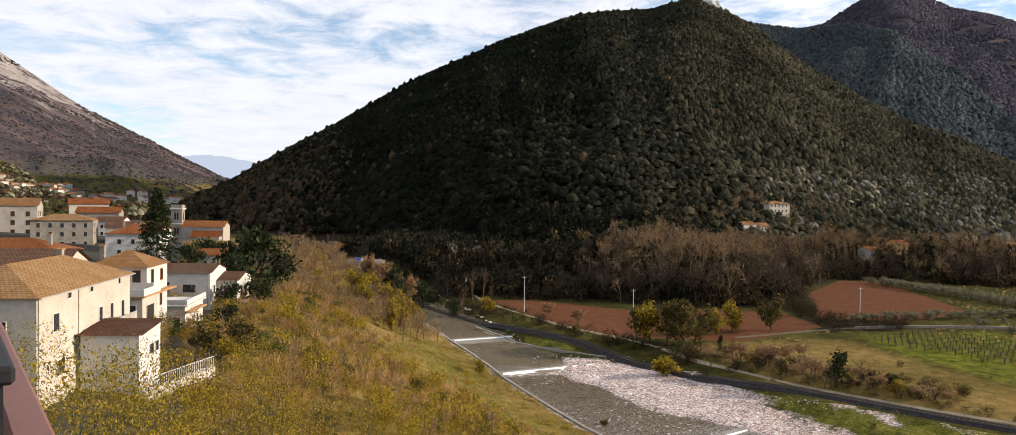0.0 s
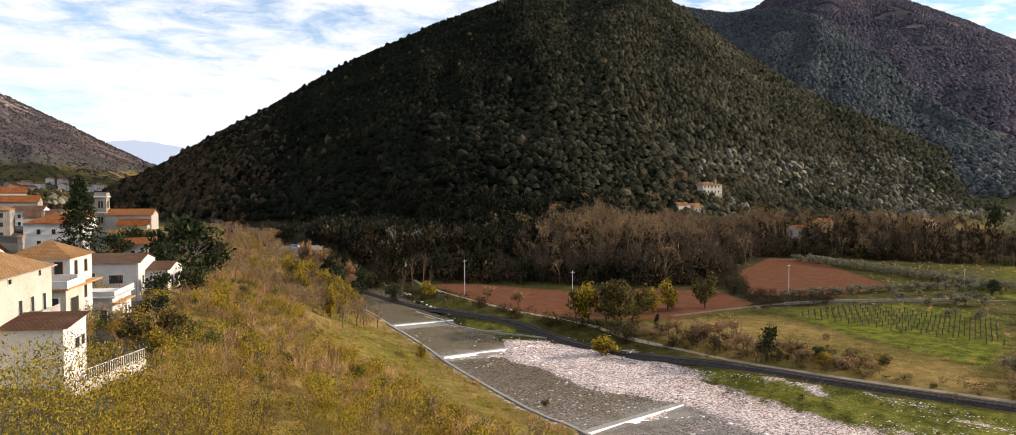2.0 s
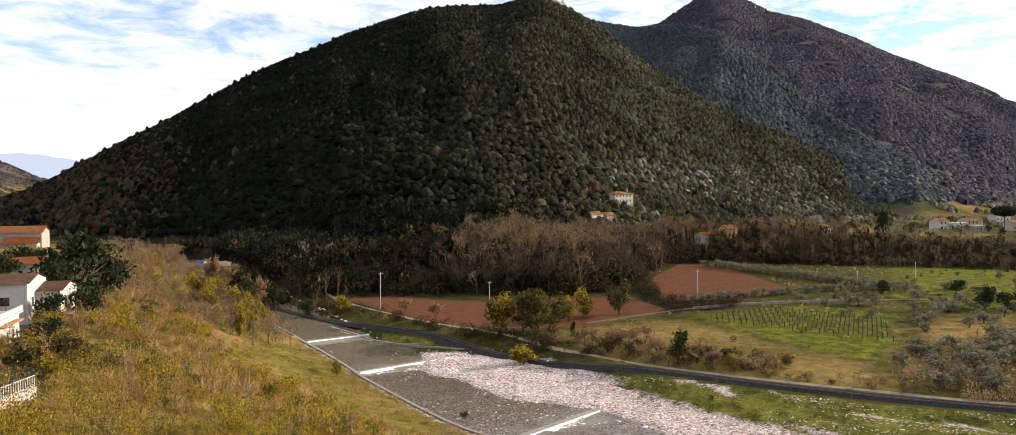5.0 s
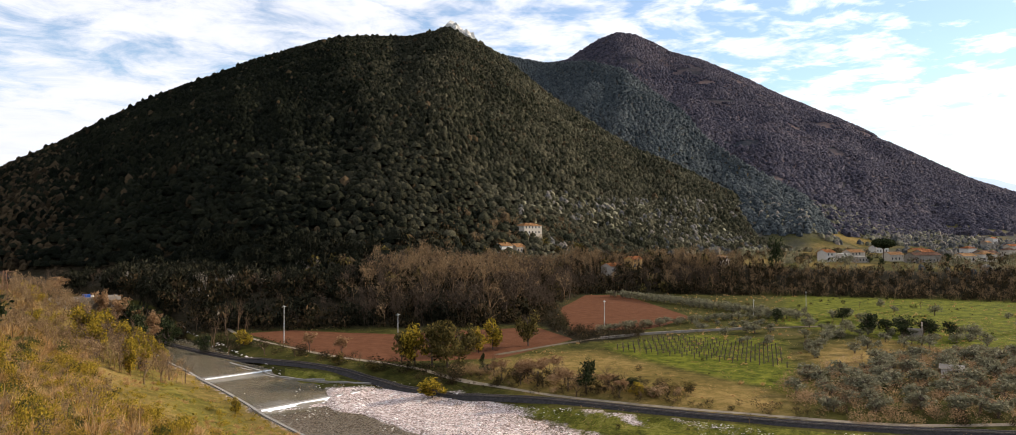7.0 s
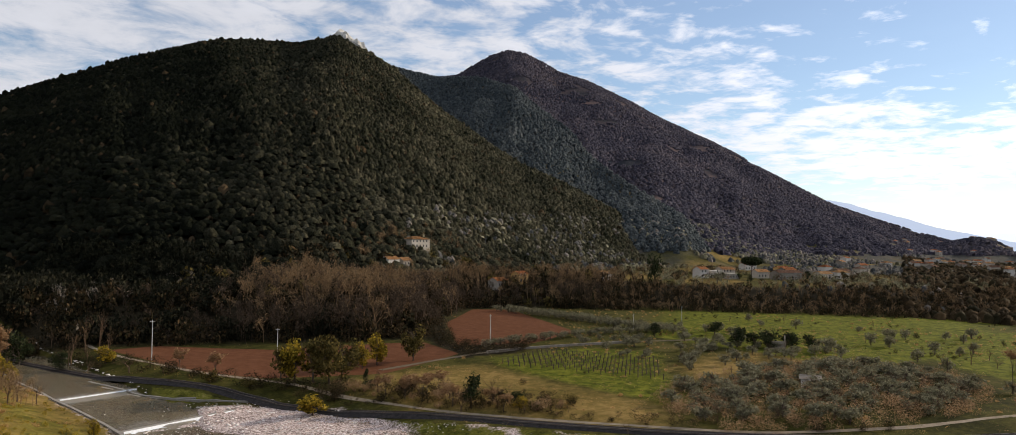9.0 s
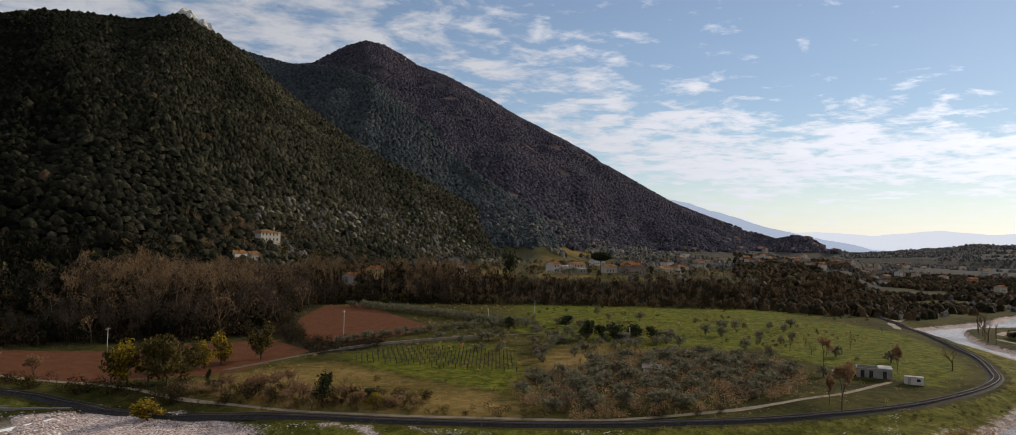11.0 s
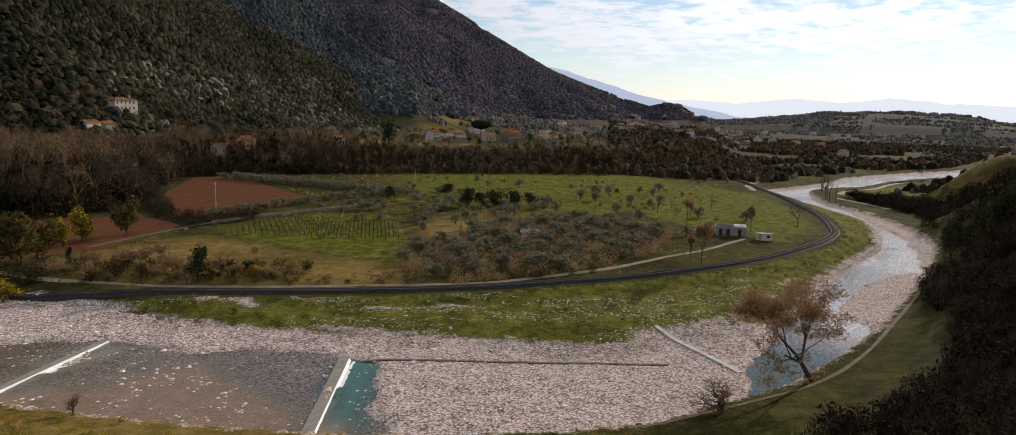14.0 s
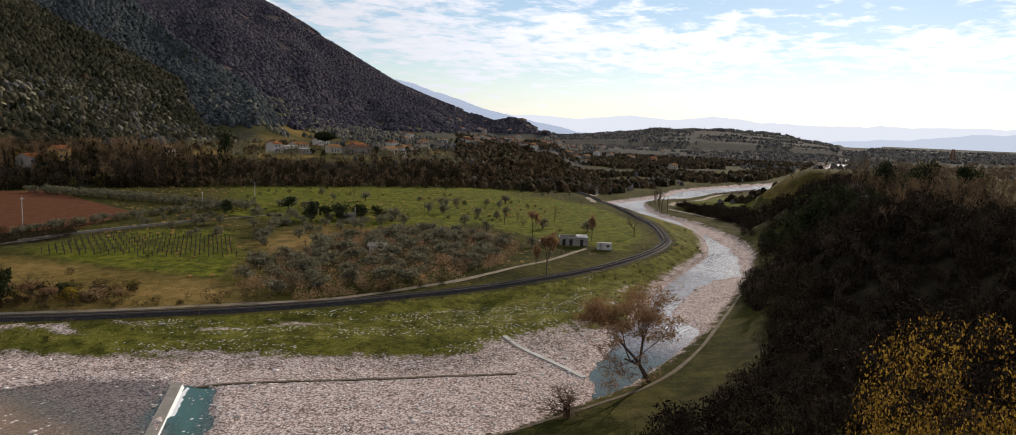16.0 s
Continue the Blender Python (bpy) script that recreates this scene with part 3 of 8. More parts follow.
    rock = ramp(patch, (0.4, (0.15, 0.125, 0.115)), (0.6, (0.36, 0.32, 0.29)))
    col = mix(mask("rock", 34.0, 3.0, 0.011), col, rock)
    weeds = ramp(arith("ADD", arith("MULTIPLY", mid, 0.45), arith("MULTIPLY", tex(2.6, 8.0, 0.85), 0.55)), (0.38, (0.016, 0.017, 0.005)), (0.46, (0.060, 0.062, 0.011)), (0.55, (0.150, 0.142, 0.024)), (0.63, (0.25, 0.20, 0.075)))
    col = mix(mask("flood", 5.0, 3.0, 0.2), col, weeds)
    col = mix(mask("soil", 1.6, 0.8, 0.5), col, soil)
    col = mix(mask("shingle", 12.0, 1.6, 0.3), col, shingle)
    nt.links.new(col, b.inputs["Base Color"])
    bp = nt.nodes.new("ShaderNodeBump")
    bp.inputs["Strength"].default_value, bp.inputs["Distance"].default_value = 0.6, 0.18
    nt.links.new(arith("ADD", tex(1.1), arith("MULTIPLY", stones.outputs["Distance"], 0.5)), bp.inputs["Height"])
    nt.links.new(bp.outputs[0], b.inputs["Normal"])
    return m


M_GROUND = ground_material()


def build_ground():
    az = np.concatenate([np.arange(-180, -42, 3.0), np.arange(-42, 100, 0.27), np.arange(100, 180, 3.0)])
    rad = np.concatenate([[1.0, 5.0], np.geomspace(10, 60, 34), np.geomspace(61.2, 480, 168), np.geomspace(488, 4850, 86)])
    A, Rr = np.meshgrid(np.radians(az), rad, indexing="ij")
    X, Y = (Rr * np.sin(A)).ravel(), (Rr * np.cos(A)).ravel()
    Z = ground(X, Y)
    n, m = len(az), len(rad)
    i, j = np.meshgrid(np.arange(n), np.arange(m - 1), indexing="ij")
    i2 = (i + 1) % n
    F = np.stack([i * m + j, i2 * m + j, i2 * m + j + 1, i * m + j + 1], -1).reshape(-1, 4)[:, ::-1]
    me = mesh_np("ground", np.stack([X, Y, Z], 1), F, M_GROUND, True)
    dn, df = -side(NEAR_BANK, X, Y), side(FAR_BANK, X, Y)
    hills = np.maximum(np.maximum(hill_1(X, Y), hill_2(X, Y)), -49)
    az3 = np.degrees(np.arctan2(X, Y))
    up3 = (np.hypot(X, Y) - 400) / (np.interp(az3, [-120, -12], [3300, 3000]) - 400)
    flood = np.where((df > 0) & (side(RAILWAY, X, Y) < -3) & (X < 330) & (np.hypot(X, Y) < 400), 1.0, 0.0)
    streak = fbm((0.66 * X - 0.75 * Y) * 0.22 + 300, df * 1.6, 6, 27, 3)
    fields = {
        "shingle": np.where(flood > 0, np.maximum(-df + 2.0 - 7 * ss(150, 178, Y), 17 * (streak - 0.70) - 0.06 * df - 14 * ss(52, 34, X)), np.minimum(np.minimum(-dn + 0.5, -df + 2.0 - 6 * ss(160, 182, Y)), (236 - Y) * 0.3)),
        "flood": np.where((flood > 0) & (X > 5), np.minimum(df - 1.0, -side(RAILWAY, X, Y) - 3), -12.0),
        "soil": np.maximum(inside(SOIL_1, X, Y), inside(SOIL_2, X, Y)),
        "lush": np.where((dn > 0) & (X < 60), np.minimum(dn * 0.3, (26 - dn) * 0.25) - 3.4, np.maximum(np.max([inside(g, X, Y) for g in GREENS], axis=0), np.where((az3 > 36) & (az3 < 62) & (df > 30), np.minimum(np.minimum(-4 - side(SCARP, X, Y), 60 + side(SCARP, X, Y)) * 0.5, np.minimum(az3 - 39, 60 - az3) * 1.6), -12.0))),
        "dry": np.where((side(SCARP, X, Y) > 55) & (df > 0), np.maximum(26 * (fbm(X, Y, 45, 15, 2) - 0.60), inside(TANS[1], X, Y)), np.where(dn > 0, np.minimum(14 - np.abs(dn - 30) * 0.35, (55 - X) * 0.5 + np.where(dn > 60, 200, 0)), np.maximum(np.max([inside(g, X, Y) for g in TANS], axis=0), -12.0))),
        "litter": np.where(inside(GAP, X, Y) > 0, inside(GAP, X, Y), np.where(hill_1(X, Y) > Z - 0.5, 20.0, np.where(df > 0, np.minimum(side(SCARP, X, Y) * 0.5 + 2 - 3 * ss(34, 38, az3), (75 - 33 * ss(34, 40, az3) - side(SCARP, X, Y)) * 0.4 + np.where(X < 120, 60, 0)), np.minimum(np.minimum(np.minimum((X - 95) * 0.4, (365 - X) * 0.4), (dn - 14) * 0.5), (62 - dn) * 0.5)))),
        "rock": np.where(hill_3(X, Y) > Z - 0.5, 8 * ss(0.45, 0.97, up3) * ss(-20, -33, az3) - 6.6, -40.0),
        "mount": np.where(hill_3(X, Y) > Z - 0.5, np.minimum((Z - 85) * 0.3, 20.0), np.where(hill_2(X, Y) > Z - 0.5, np.minimum((Z - 90) * 0.12, 20.0), -20.0)),
        "heath": np.where((dn > 58) & (X < -30) & (np.hypot(X, Y) < 1600), 8.0, np.where((hill_2(X, Y) > Z - 0.5) & (Z > 34), np.minimum((Z - 40) * 0.8, 20.0), np.where((hill_3(X, Y) > 62) | (low_hill(X, Y) > Z - 0.5), 20.0, np.where((X > 250) & (np.hypot(X, Y) > 640), 34 * (fbm(X, Y, 60, 19, 3) - 0.52) + 12 * ss(800, 1400, np.hypot(X, Y)), -20.0)))),
    }
    for k, v in fields.items():
        me.attributes.new(k, "FLOAT", "POINT").data.foreach_set("value", np.asarray(v, np.float32))
    return tagged(new("ground", me), "valley ground of grass, dry scrub, brown soil and pale shingle", "ground", kind="structure")


build_ground()

# ---- water ----
M_WATER = bpy.data.materials.new("river_water")
M_WATER.use_nodes = True


def water_material():
    """Thin clear water over the bed, cloudy green where it is deep, broken white and painted glints where it runs fast.
    """
    nt = M_WATER.node_tree
    nt.nodes.clear()

    def node(kind, **ins):
        n = nt.nodes.new(kind)
        for k, v in ins.items():
            n.inputs[k].default_value = v
        return n

    co, out = node("ShaderNodeTexCoord"), node("ShaderNodeOutputMaterial")
    wave, chop, cloud = node("ShaderNodeTexNoise", Scale=0.9, Detail=7.0, Roughness=0.65), node("ShaderNodeTexNoise", Scale=1.6, Detail=9.0, Roughness=0.8), node("ShaderNodeTexNoise", Scale=0.3, Detail=9.0, Roughness=0.75)
    for n in (wave, chop, cloud):
        nt.links.new(co.outputs["Object"], n.inputs["Vector"])
    deep, swift = node("ShaderNodeAttribute"), node("ShaderNodeAttribute")
    deep.attribute_name, swift.attribute_name = "deep", "swift"

    def arith(op, a, c):
        n = nt.nodes.new("ShaderNodeMath")
        n.operation, n.use_clamp = op, op == "MULTIPLY_ADD"
        for i, v in enumerate((a, c)):
            if isinstance(v, (int, float)):
                n.inputs[i].default_value = v
            else:
                nt.links.new(v, n.inputs[i])
        return n.outputs[0]

    bump = node("ShaderNodeBump", Distance=0.25)
    nt.links.new(arith("ADD", 0.16, arith("MULTIPLY", swift.outputs["Fac"], 0.75)), bump.inputs["Strength"])
    nt.links.new(wave.outputs[0], bump.inputs["Height"])
    clear, body, gloss, fresnel = node("ShaderNodeBsdfTransparent", Color=(1.0, 0.91, 0.80, 1)), node("ShaderNodeBsdfDiffuse"), node("ShaderNodeBsdfGlossy", Roughness=0.12), node("ShaderNodeFresnel", IOR=1.33)
    tone = node("ShaderNodeValToRGB")
    tone.color_ramp.elements[0].position, tone.color_ramp.elements[0].color = 0.35, (0.205, 0.128, 0.060, 1)
    tone.color_ramp.elements[1].position, tone.color_ramp.elements[1].color = 0.65, (0.350, 0.215, 0.125, 1)
    nt.links.new(cloud.outputs[0], tone.inputs[0])
    jade, hue = node("ShaderNodeAttribute"), node("ShaderNodeMix")
    jade.attribute_name, hue.data_type = "jade", "RGBA"
    nt.links.new(jade.outputs["Fac"], hue.inputs[0])
    nt.links.new(tone.outputs[0], hue.inputs[6])
    hue.inputs[7].default_value = (0.045, 0.115, 0.095, 1)
    nt.links.new(hue.outputs[2], body.inputs["Color"])
    under, sheen, top = node("ShaderNodeMixShader"), node("ShaderNodeMixShader"), node("ShaderNodeMixShader")
    nt.links.new(deep.outputs["Fac"], under.inputs[0])
    nt.links.new(clear.outputs[0], under.inputs[1])
    nt.links.new(body.outputs[0], under.inputs[2])
    nt.links.new(bump.outputs[0], fresnel.inputs["Normal"])
    nt.links.new(bump.outputs[0], gloss.inputs["Normal"])
    nt.links.new(fresnel.outputs[0], sheen.inputs[0])
    nt.links.new(under.outputs[0], sheen.inputs[1])
    nt.links.new(gloss.outputs[0], sheen.inputs[2])
    # This white stands for broken water and painted sun glints alike.
    foam_glint = node("ShaderNodeBsdfDiffuse", Color=(0.88, 0.90, 0.92, 1))
    lim = node("ShaderNodeMapRange")
    nt.links.new(arith("MULTIPLY", arith("SUBTRACT", chop.outputs[0], 0.40), swift.outputs["Fac"]), lim.inputs["Value"])
    lim.inputs["From Min"].default_value, lim.inputs["From Max"].default_value, lim.inputs["To Max"].default_value = 0.0, 0.20, 0.8
    nt.links.new(lim.outputs[0], top.inputs[0])
    nt.links.new(sheen.outputs[0], top.inputs[1])
    nt.links.new(foam_glint.outputs[0], top.inputs[2])
    nt.links.new(top.outputs[0], out.inputs["Surface"])


water_material()


def strip(line, half, lift=0.0, z=None, cross=2, taper=None):
    """A ribbon along a line, lying on the ground."""
    L = np.asarray(line)
    d = np.gradient(L, axis=0)
    nrm = np.stack([-d[:, 1], d[:, 0]], 1) / np.linalg.norm(d, axis=1, keepdims=True)
    w = np.linspace(-1, 1, cross)
    P = L[:, None, :] + nrm[:, None, :] * (w[None, :, None] * np.asarray(half).reshape(-1, 1, 1))
    Z = ground(P[..., 0].ravel(), P[..., 1].ravel()).reshape(P.shape[:2]) + lift if z is None else np.full(P.shape[:2], z)
    V = np.concatenate([P, Z[..., None]], -1).reshape(-1, 3)
    i, j = np.meshgrid(np.arange(len(L) - 1), np.arange(cross - 1), indexing="ij")
    F = np.stack([i * cross + j, (i + 1) * cross + j, (i + 1) * cross + j + 1, i * cross + j + 1], -1).reshape(-1, 4)[:, ::-1]
    return V, F


def build_water():
    mid = (spline([(-150, 430), (-65, 325), (-30, 260), (-15, 221), (-5, 196), (6, 172), (28, 150), (40, 118), (54, 92), (72, 72), (90, 55), (112, 46), (140, 46), (168, 51), (200, 55), (243, 61),
                           (275, 71), (307, 91), (337, 116), (357, 138), (380, 149), (405, 155), (450, 150), (508, 153), (590, 138), (720, 125), (1300, 160)], 8))
    V, F = strip(mid, np.full(len(mid), 30.0), cross=31)
    dn, df = -side(NEAR_BANK, V[:, 0], V[:, 1]), side(FAR_BANK, V[:, 0], V[:, 1])
    V[:, 2] = water_level(V[:, 0], V[:, 1])
    ok = (dn < 2.5) & (df < 3.0)
    F = F[ok[F].all(1)]
    a, b, c = V[F[0, 0]], V[F[0, 1]], V[F[0, 2]]
    if np.cross(b - a, c - a)[2] < 0:
        F = F[:, ::-1]
    used = np.unique(F)
    remap = np.zeros(len(V), int)
    remap[used] = np.arange(len(used))
    V = V[used]
    me = mesh_np("water", V, remap[F], M_WATER, True)
    deep = np.zeros(len(V))
    for k, ((ax, ay), (bx, by)) in enumerate(WEIRS):
        n = math.hypot(bx - ax, by - ay)
        along = ((V[:, 0] - ax) * (bx - ax) + (V[:, 1] - ay) * (by - ay)) / n
        below = ((V[:, 0] - ax) * (by - ay) - (V[:, 1] - ay) * (bx - ax)) / n
        deep = np.maximum(deep, ss(-3, 1, along) * ss(n + 3, n - 1, along) * ss(-0.8, 0.2, below) * ss(9 if k != 2 else 5, 3, below))
    x, y = V[:, 0], V[:, 1]
    deep = np.maximum(deep, ss(158, 172, y) * 0.8)
    inner = -side(FAR_BANK, x, y)
    deep = np.maximum(deep, 0.45 * ss(106, 112, y) * ss(11, 20, inner) * (water_level(x, y) > 0.5))
    deep = np.maximum(deep, 0.66 * ss(70, 80, y) * ss(118, 108, y) * ss(54, 46, x))
    deep = np.maximum(deep, 0.75 * ss(132, 118, x) * ss(84, 92, x) * ss(66, 56, y))
    swift = ss(122, 150, x) * (0.55 + 0.45 * ss(0.4, 0.6, fbm(x, y, 20, 44, 2)))
    jade = ss(46, 54, x) * ss(60, 75, y)
    jade = np.maximum(jade, ss(80, 95, x) * 0.8)
    jade = np.maximum(jade, 0.42 * ss(104, 116, y))
    for nm, v in (("deep", deep), ("swift", swift), ("jade", jade)):
        me.attributes.new(nm, "FLOAT", "POINT").data.foreach_set("value", np.asarray(v, np.float32))
    return tagged(new("water", me), "shallow greenish river water over stones", "water", kind="structure")


build_water()


# ---- plants: templates ----
def ico(sub, seed, rough=0.28, flat=1.0, cut=-0.35):
    """A lumpy clump of foliage, open below."""
    bm = bmesh.new()
    bmesh.ops.create_icosphere(bm, subdivisions=sub, radius=1.0)
    for v in bm.verts:
        k = 1 + rough * (noise.noise(v.co * 1.7 + Vector((seed * 5.1, seed * 2.3, 0))) * 1.3 + noise.noise(v.co * 4.1 + Vector((0, seed * 3.7, 1))) * 0.8)
        v.co = Vector((v.co.x * k, v.co.y * k, v.co.z * k * flat))
    bmesh.ops.delete(bm, geom=[v for v in bm.verts if v.co.z < cut], context="VERTS")
    bmesh.ops.triangulate(bm, faces=bm.faces[:])
    bm.verts.index_update()
    V, F = np.array([v.co[:] for v in bm.verts]), np.array([[v.index for v in f.verts] for f in bm.faces])
    bm.free()
    return V, F


def join(pieces):
    V, F, n = [], [], 0
    for v, f in pieces:
        V.append(v), F.append(f + n)
        n += len(v)
    return np.concatenate(V), np.concatenate(F)


def leaves(n, r, centre, size, rs, hollow=0.35, narrow=0.5):
    """Loose leaf blades inside an ellipsoid, as single kites of two triangles each."""
    d = rs.normal(size=(n, 3))
    d /= np.linalg.norm(d, axis=1, keepdims=True)
    c = d * (hollow + (1 - hollow) * rs.random((n, 1)) ** 0.6) * np.array(r) + np.array(centre)
    a = rs.normal(size=(n, 3))
    a /= np.linalg.norm(a, axis=1, keepdims=True)
    b = np.cross(a, d + 0.6 * rs.normal(size=(n, 3)))
    b /= np.linalg.norm(b, axis=1, keepdims=True) + 1e-9
    s = size * (0.6 + 0.8 * rs.random((n, 1)))
    V = np.stack([c - a * s, c + b * s * narrow, c + a * s, c - b * s * narrow], 1).reshape(-1, 3)
    k = np.arange(n)[:, None] * 4
    return V, np.concatenate([k + [0, 1, 2], k + [0, 2, 3]])


def limb(a, b, r0, r1, sides=3):
    a, b = np.array(a, float), np.array(b, float)
    d = b - a
    d = d / (np.linalg.norm(d) + 1e-9)
    u = np.cross(d, [0.3, 0.9, 0.2])
    u /= np.linalg.norm(u) + 1e-9
    w = np.cross(d, u)
    t = np.arange(sides) / sides * 2 * np.pi
    ring = np.cos(t)[:, None] * u + np.sin(t)[:, None] * w
    V = np.concatenate([a + ring * r0, b + ring * r1])
    i = np.arange(sides)
    j = (i + 1) % sides
    return V, np.concatenate([np.stack([i, j, j + sides], 1), np.stack([i, j + sides, i + sides], 1)])


def branches(rs, h, r, levels=3, kids=4, spread=0.6, up=0.35, trunk=0.35, shrink=0.62, lean=(0, 0), sides=3):
    """A bare branching frame: list of limbs and the tips of its last twigs."""
    out, tips = [], []

    def grow(p, d, length, rad, lev):
        q = p + d * length
        if lev > 2:
            w = np.cross(d, rs.normal(size=3))
            w *= rad * 1.1 / (np.linalg.norm(w) + 1e-9)
            out.append((np.stack([p - w, p + w, q]), np.array([[0, 1, 2]])))
        else:
            out.append(limb(p, q, rad, rad * 0.62, sides if lev < 2 else 3))
        if lev >= levels:
            tips.append(q)
            return
        for _ in range(kids):
            e = d + rs.normal(size=3) * spread
            e[2] += up
            e /= np.linalg.norm(e)
            grow(p + d * length * (0.55 + 0.45 * rs.random()), e, length * shrink * (0.7 + 0.6 * rs.random()), rad * 0.55, lev + 1)
    d0 = np.array([lean[0], lean[1], 1.0])
    grow(np.zeros(3), d0 / np.linalg.norm(d0), h * trunk, r, 0)
    return out, np.array(tips)


def scatter(templates, P, S, rs, tilt=0.0):
    """Many copies of the templates in one pair of arrays."""
    V, F, n = [], [], 0
    P, S = np.asarray(P, float), np.asarray(S, float)
    if S.ndim == 1:
        S = np.repeat(S[:, None], 3, 1)
    kind = rs.integers(0, len(templates), len(P))
    for k, (tv, tf) in enumerate(templates):
        sel = np.where(kind == k)[0]
        if not len(sel):
            continue
        a = rs.random(len(sel)) * 2 * np.pi
        c, s = np.cos(a)[:, None], np.sin(a)[:, None]
        x, y, z = tv[:, 0][None], tv[:, 1][None], tv[:, 2][None]
        lx, ly = tilt * (rs.random((len(sel), 1)) - 0.5), tilt * (rs.random((len(sel), 1)) - 0.5)
        W = np.stack([(x * c - y * s + lx * z) * S[sel, 0:1], (x * s + y * c + ly * z) * S[sel, 1:2], z * S[sel, 2:3]], -1) + P[sel][:, None, :]
        V.append(W.reshape(-1, 3))
        F.append((tf[None] + (np.arange(len(sel)) * len(tv))[:, None, None]).reshape(-1, 3) + n)
        n += len(sel) * len(tv)
    if not V:
        return np.zeros((0, 3)), np.zeros((0, 3), int)
    return np.concatenate(V), np.concatenate(F)


def stuff(name, V, F, mat, label, category):
    return tagged(new(name, mesh_np(name, V, F, mat, True)), label, category, kind="stuff")


def spots(n, az0, az1, d0, d1, rs, keep=None, power=1.0):
    """Random places in a sector round the village."""
    az, d = np.radians(az0 + (az1 - az0) * rs.random(n)), np.sqrt(d0 ** 2 + (d1 ** 2 - d0 ** 2) * rs.random(n))
    x, y = d * np.sin(az), d * np.cos(az)
    if keep is not None:
        k = keep(x, y)
        x, y = x[k], y[k]
    return x, y, ground(x, y)


# ---- woods on the hills ----
rs = np.random.default_rng(11)
CLUMP = [ico(2, k, 0.26, 0.9, -0.3) for k in range(7)]

def crest_gone(x, y):
    """Keeps places in front of, or on, the crest of the near hill."""
    d, az = np.hypot(x, y), np.degrees(np.arctan2(x, y))
    return d < np.interp(az, [-30, -24, -15, 0, 10, 20, 30, 40], [760, 780, 850, 980, 1100, 1100, 930, 820]) + 14

def on_hill_1(x, y):
    h = hill_1(x, y)
    return (h > ground(x, y) - 0.05) & (h > 17) & crest_gone(x, y) & ((fbm(x, y, 60, 31, 3) > 0.12))

def lattice(step, az0, az1, d0, d1, keep):
    """Places packed side by side like crowns in a closed wood, in a sector round the village."""
    x, y = np.meshgrid(np.arange(d1 * math.sin(radians(min(az0, 0))), d1 * math.sin(radians(min(az1, 90))), step), np.arange(0, d1, step * 0.87))
    x = (x + step / 2 * (np.arange(x.shape[0]) % 2)[:, None]).ravel() + step * 0.27 * rs.normal(size=x.size)
    y = y.ravel() + step * 0.27 * rs.normal(size=y.size)
    d, az = np.hypot(x, y), np.degrees(np.arctan2(x, y))
    k = (d > d0) & (d < d1) & (az > az0) & (az < az1)
    x, y = x[k], y[k]
    k = keep(x, y)
    return x[k], y[k], ground(x[k], y[k])


def dome(seed):
    """A small crown for far woods: a rounded uneven cap."""
    q = np.random.default_rng(seed)
    a = np.arange(6) * np.pi / 3 + 0.3 * q.normal(size=6)
    k1, k2 = 1 + 0.16 * q.normal(size=6), 0.72 + 0.12 * q.normal(size=6)
    V = np.concatenate([np.stack([np.cos(a) * k1, np.sin(a) * k1, -0.55 + 0 * a], 1), np.stack([np.cos(a + 0.4) * k2, np.sin(a + 0.4) * k2, 0.45 + 0.12 * q.normal(size=6)], 1), [[0.1 * q.normal(), 0.1 * q.normal(), 0.95]]])
    i = np.arange(6)
    j = (i + 1) % 6
    return V, np.concatenate([np.stack([i, j, j + 6], 1), np.stack([i, j + 6, i + 6], 1), np.stack([i + 6, j + 6, i * 0 + 12], 1)])


DOMES = [dome(k) for k in range(9)]
FOREST_LABEL = "dense dark evergreen oak wood covering the steep hill"
x, y, z = lattice(4.0, -24, 42, 330, 1130, on_hill_1)
size = 1.85 + 0.65 * rs.random(len(x)) + 1.2 * (rs.random(len(x)) > 0.95)
far_half = np.hypot(x, y) > 520
P, S = np.stack([x, y, z + size * 0.8], 1), np.stack([size, size, size * (0.95 + 0.55 * rs.random(len(x)))], 1)
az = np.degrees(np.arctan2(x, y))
# Tone paints shade on the left flank, sun on the right; some is random.
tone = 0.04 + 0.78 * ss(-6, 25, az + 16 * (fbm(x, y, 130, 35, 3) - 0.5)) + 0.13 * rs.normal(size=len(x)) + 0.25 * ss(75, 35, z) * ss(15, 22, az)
brown = (rs.random(len(x)) < 0.75 * ss(-10, -19, az + 8 * (fbm(x, y, 60, 36, 3) - 0.5))) | (rs.random(len(x)) < 0.03)
stuff("hill_forest", *scatter(DOMES, P[brown], S[brown], rs, 0.3), M_BROWNWOOD, "brown leafless trees mixed into the hill wood", "forest")
for lo, hi, mat, lab in ((-9, 0.36, M_FOREST, FOREST_LABEL), (0.36, 0.72, M_FORESTMID, "dense evergreen oak wood on the middle of the hill"), (0.72, 9, M_FORESTLIT, "paler grey-green oaks on the open flank of the hill")):
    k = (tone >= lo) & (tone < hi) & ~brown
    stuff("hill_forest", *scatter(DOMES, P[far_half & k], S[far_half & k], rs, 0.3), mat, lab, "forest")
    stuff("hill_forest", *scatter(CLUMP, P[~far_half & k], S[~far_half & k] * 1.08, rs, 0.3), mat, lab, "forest")

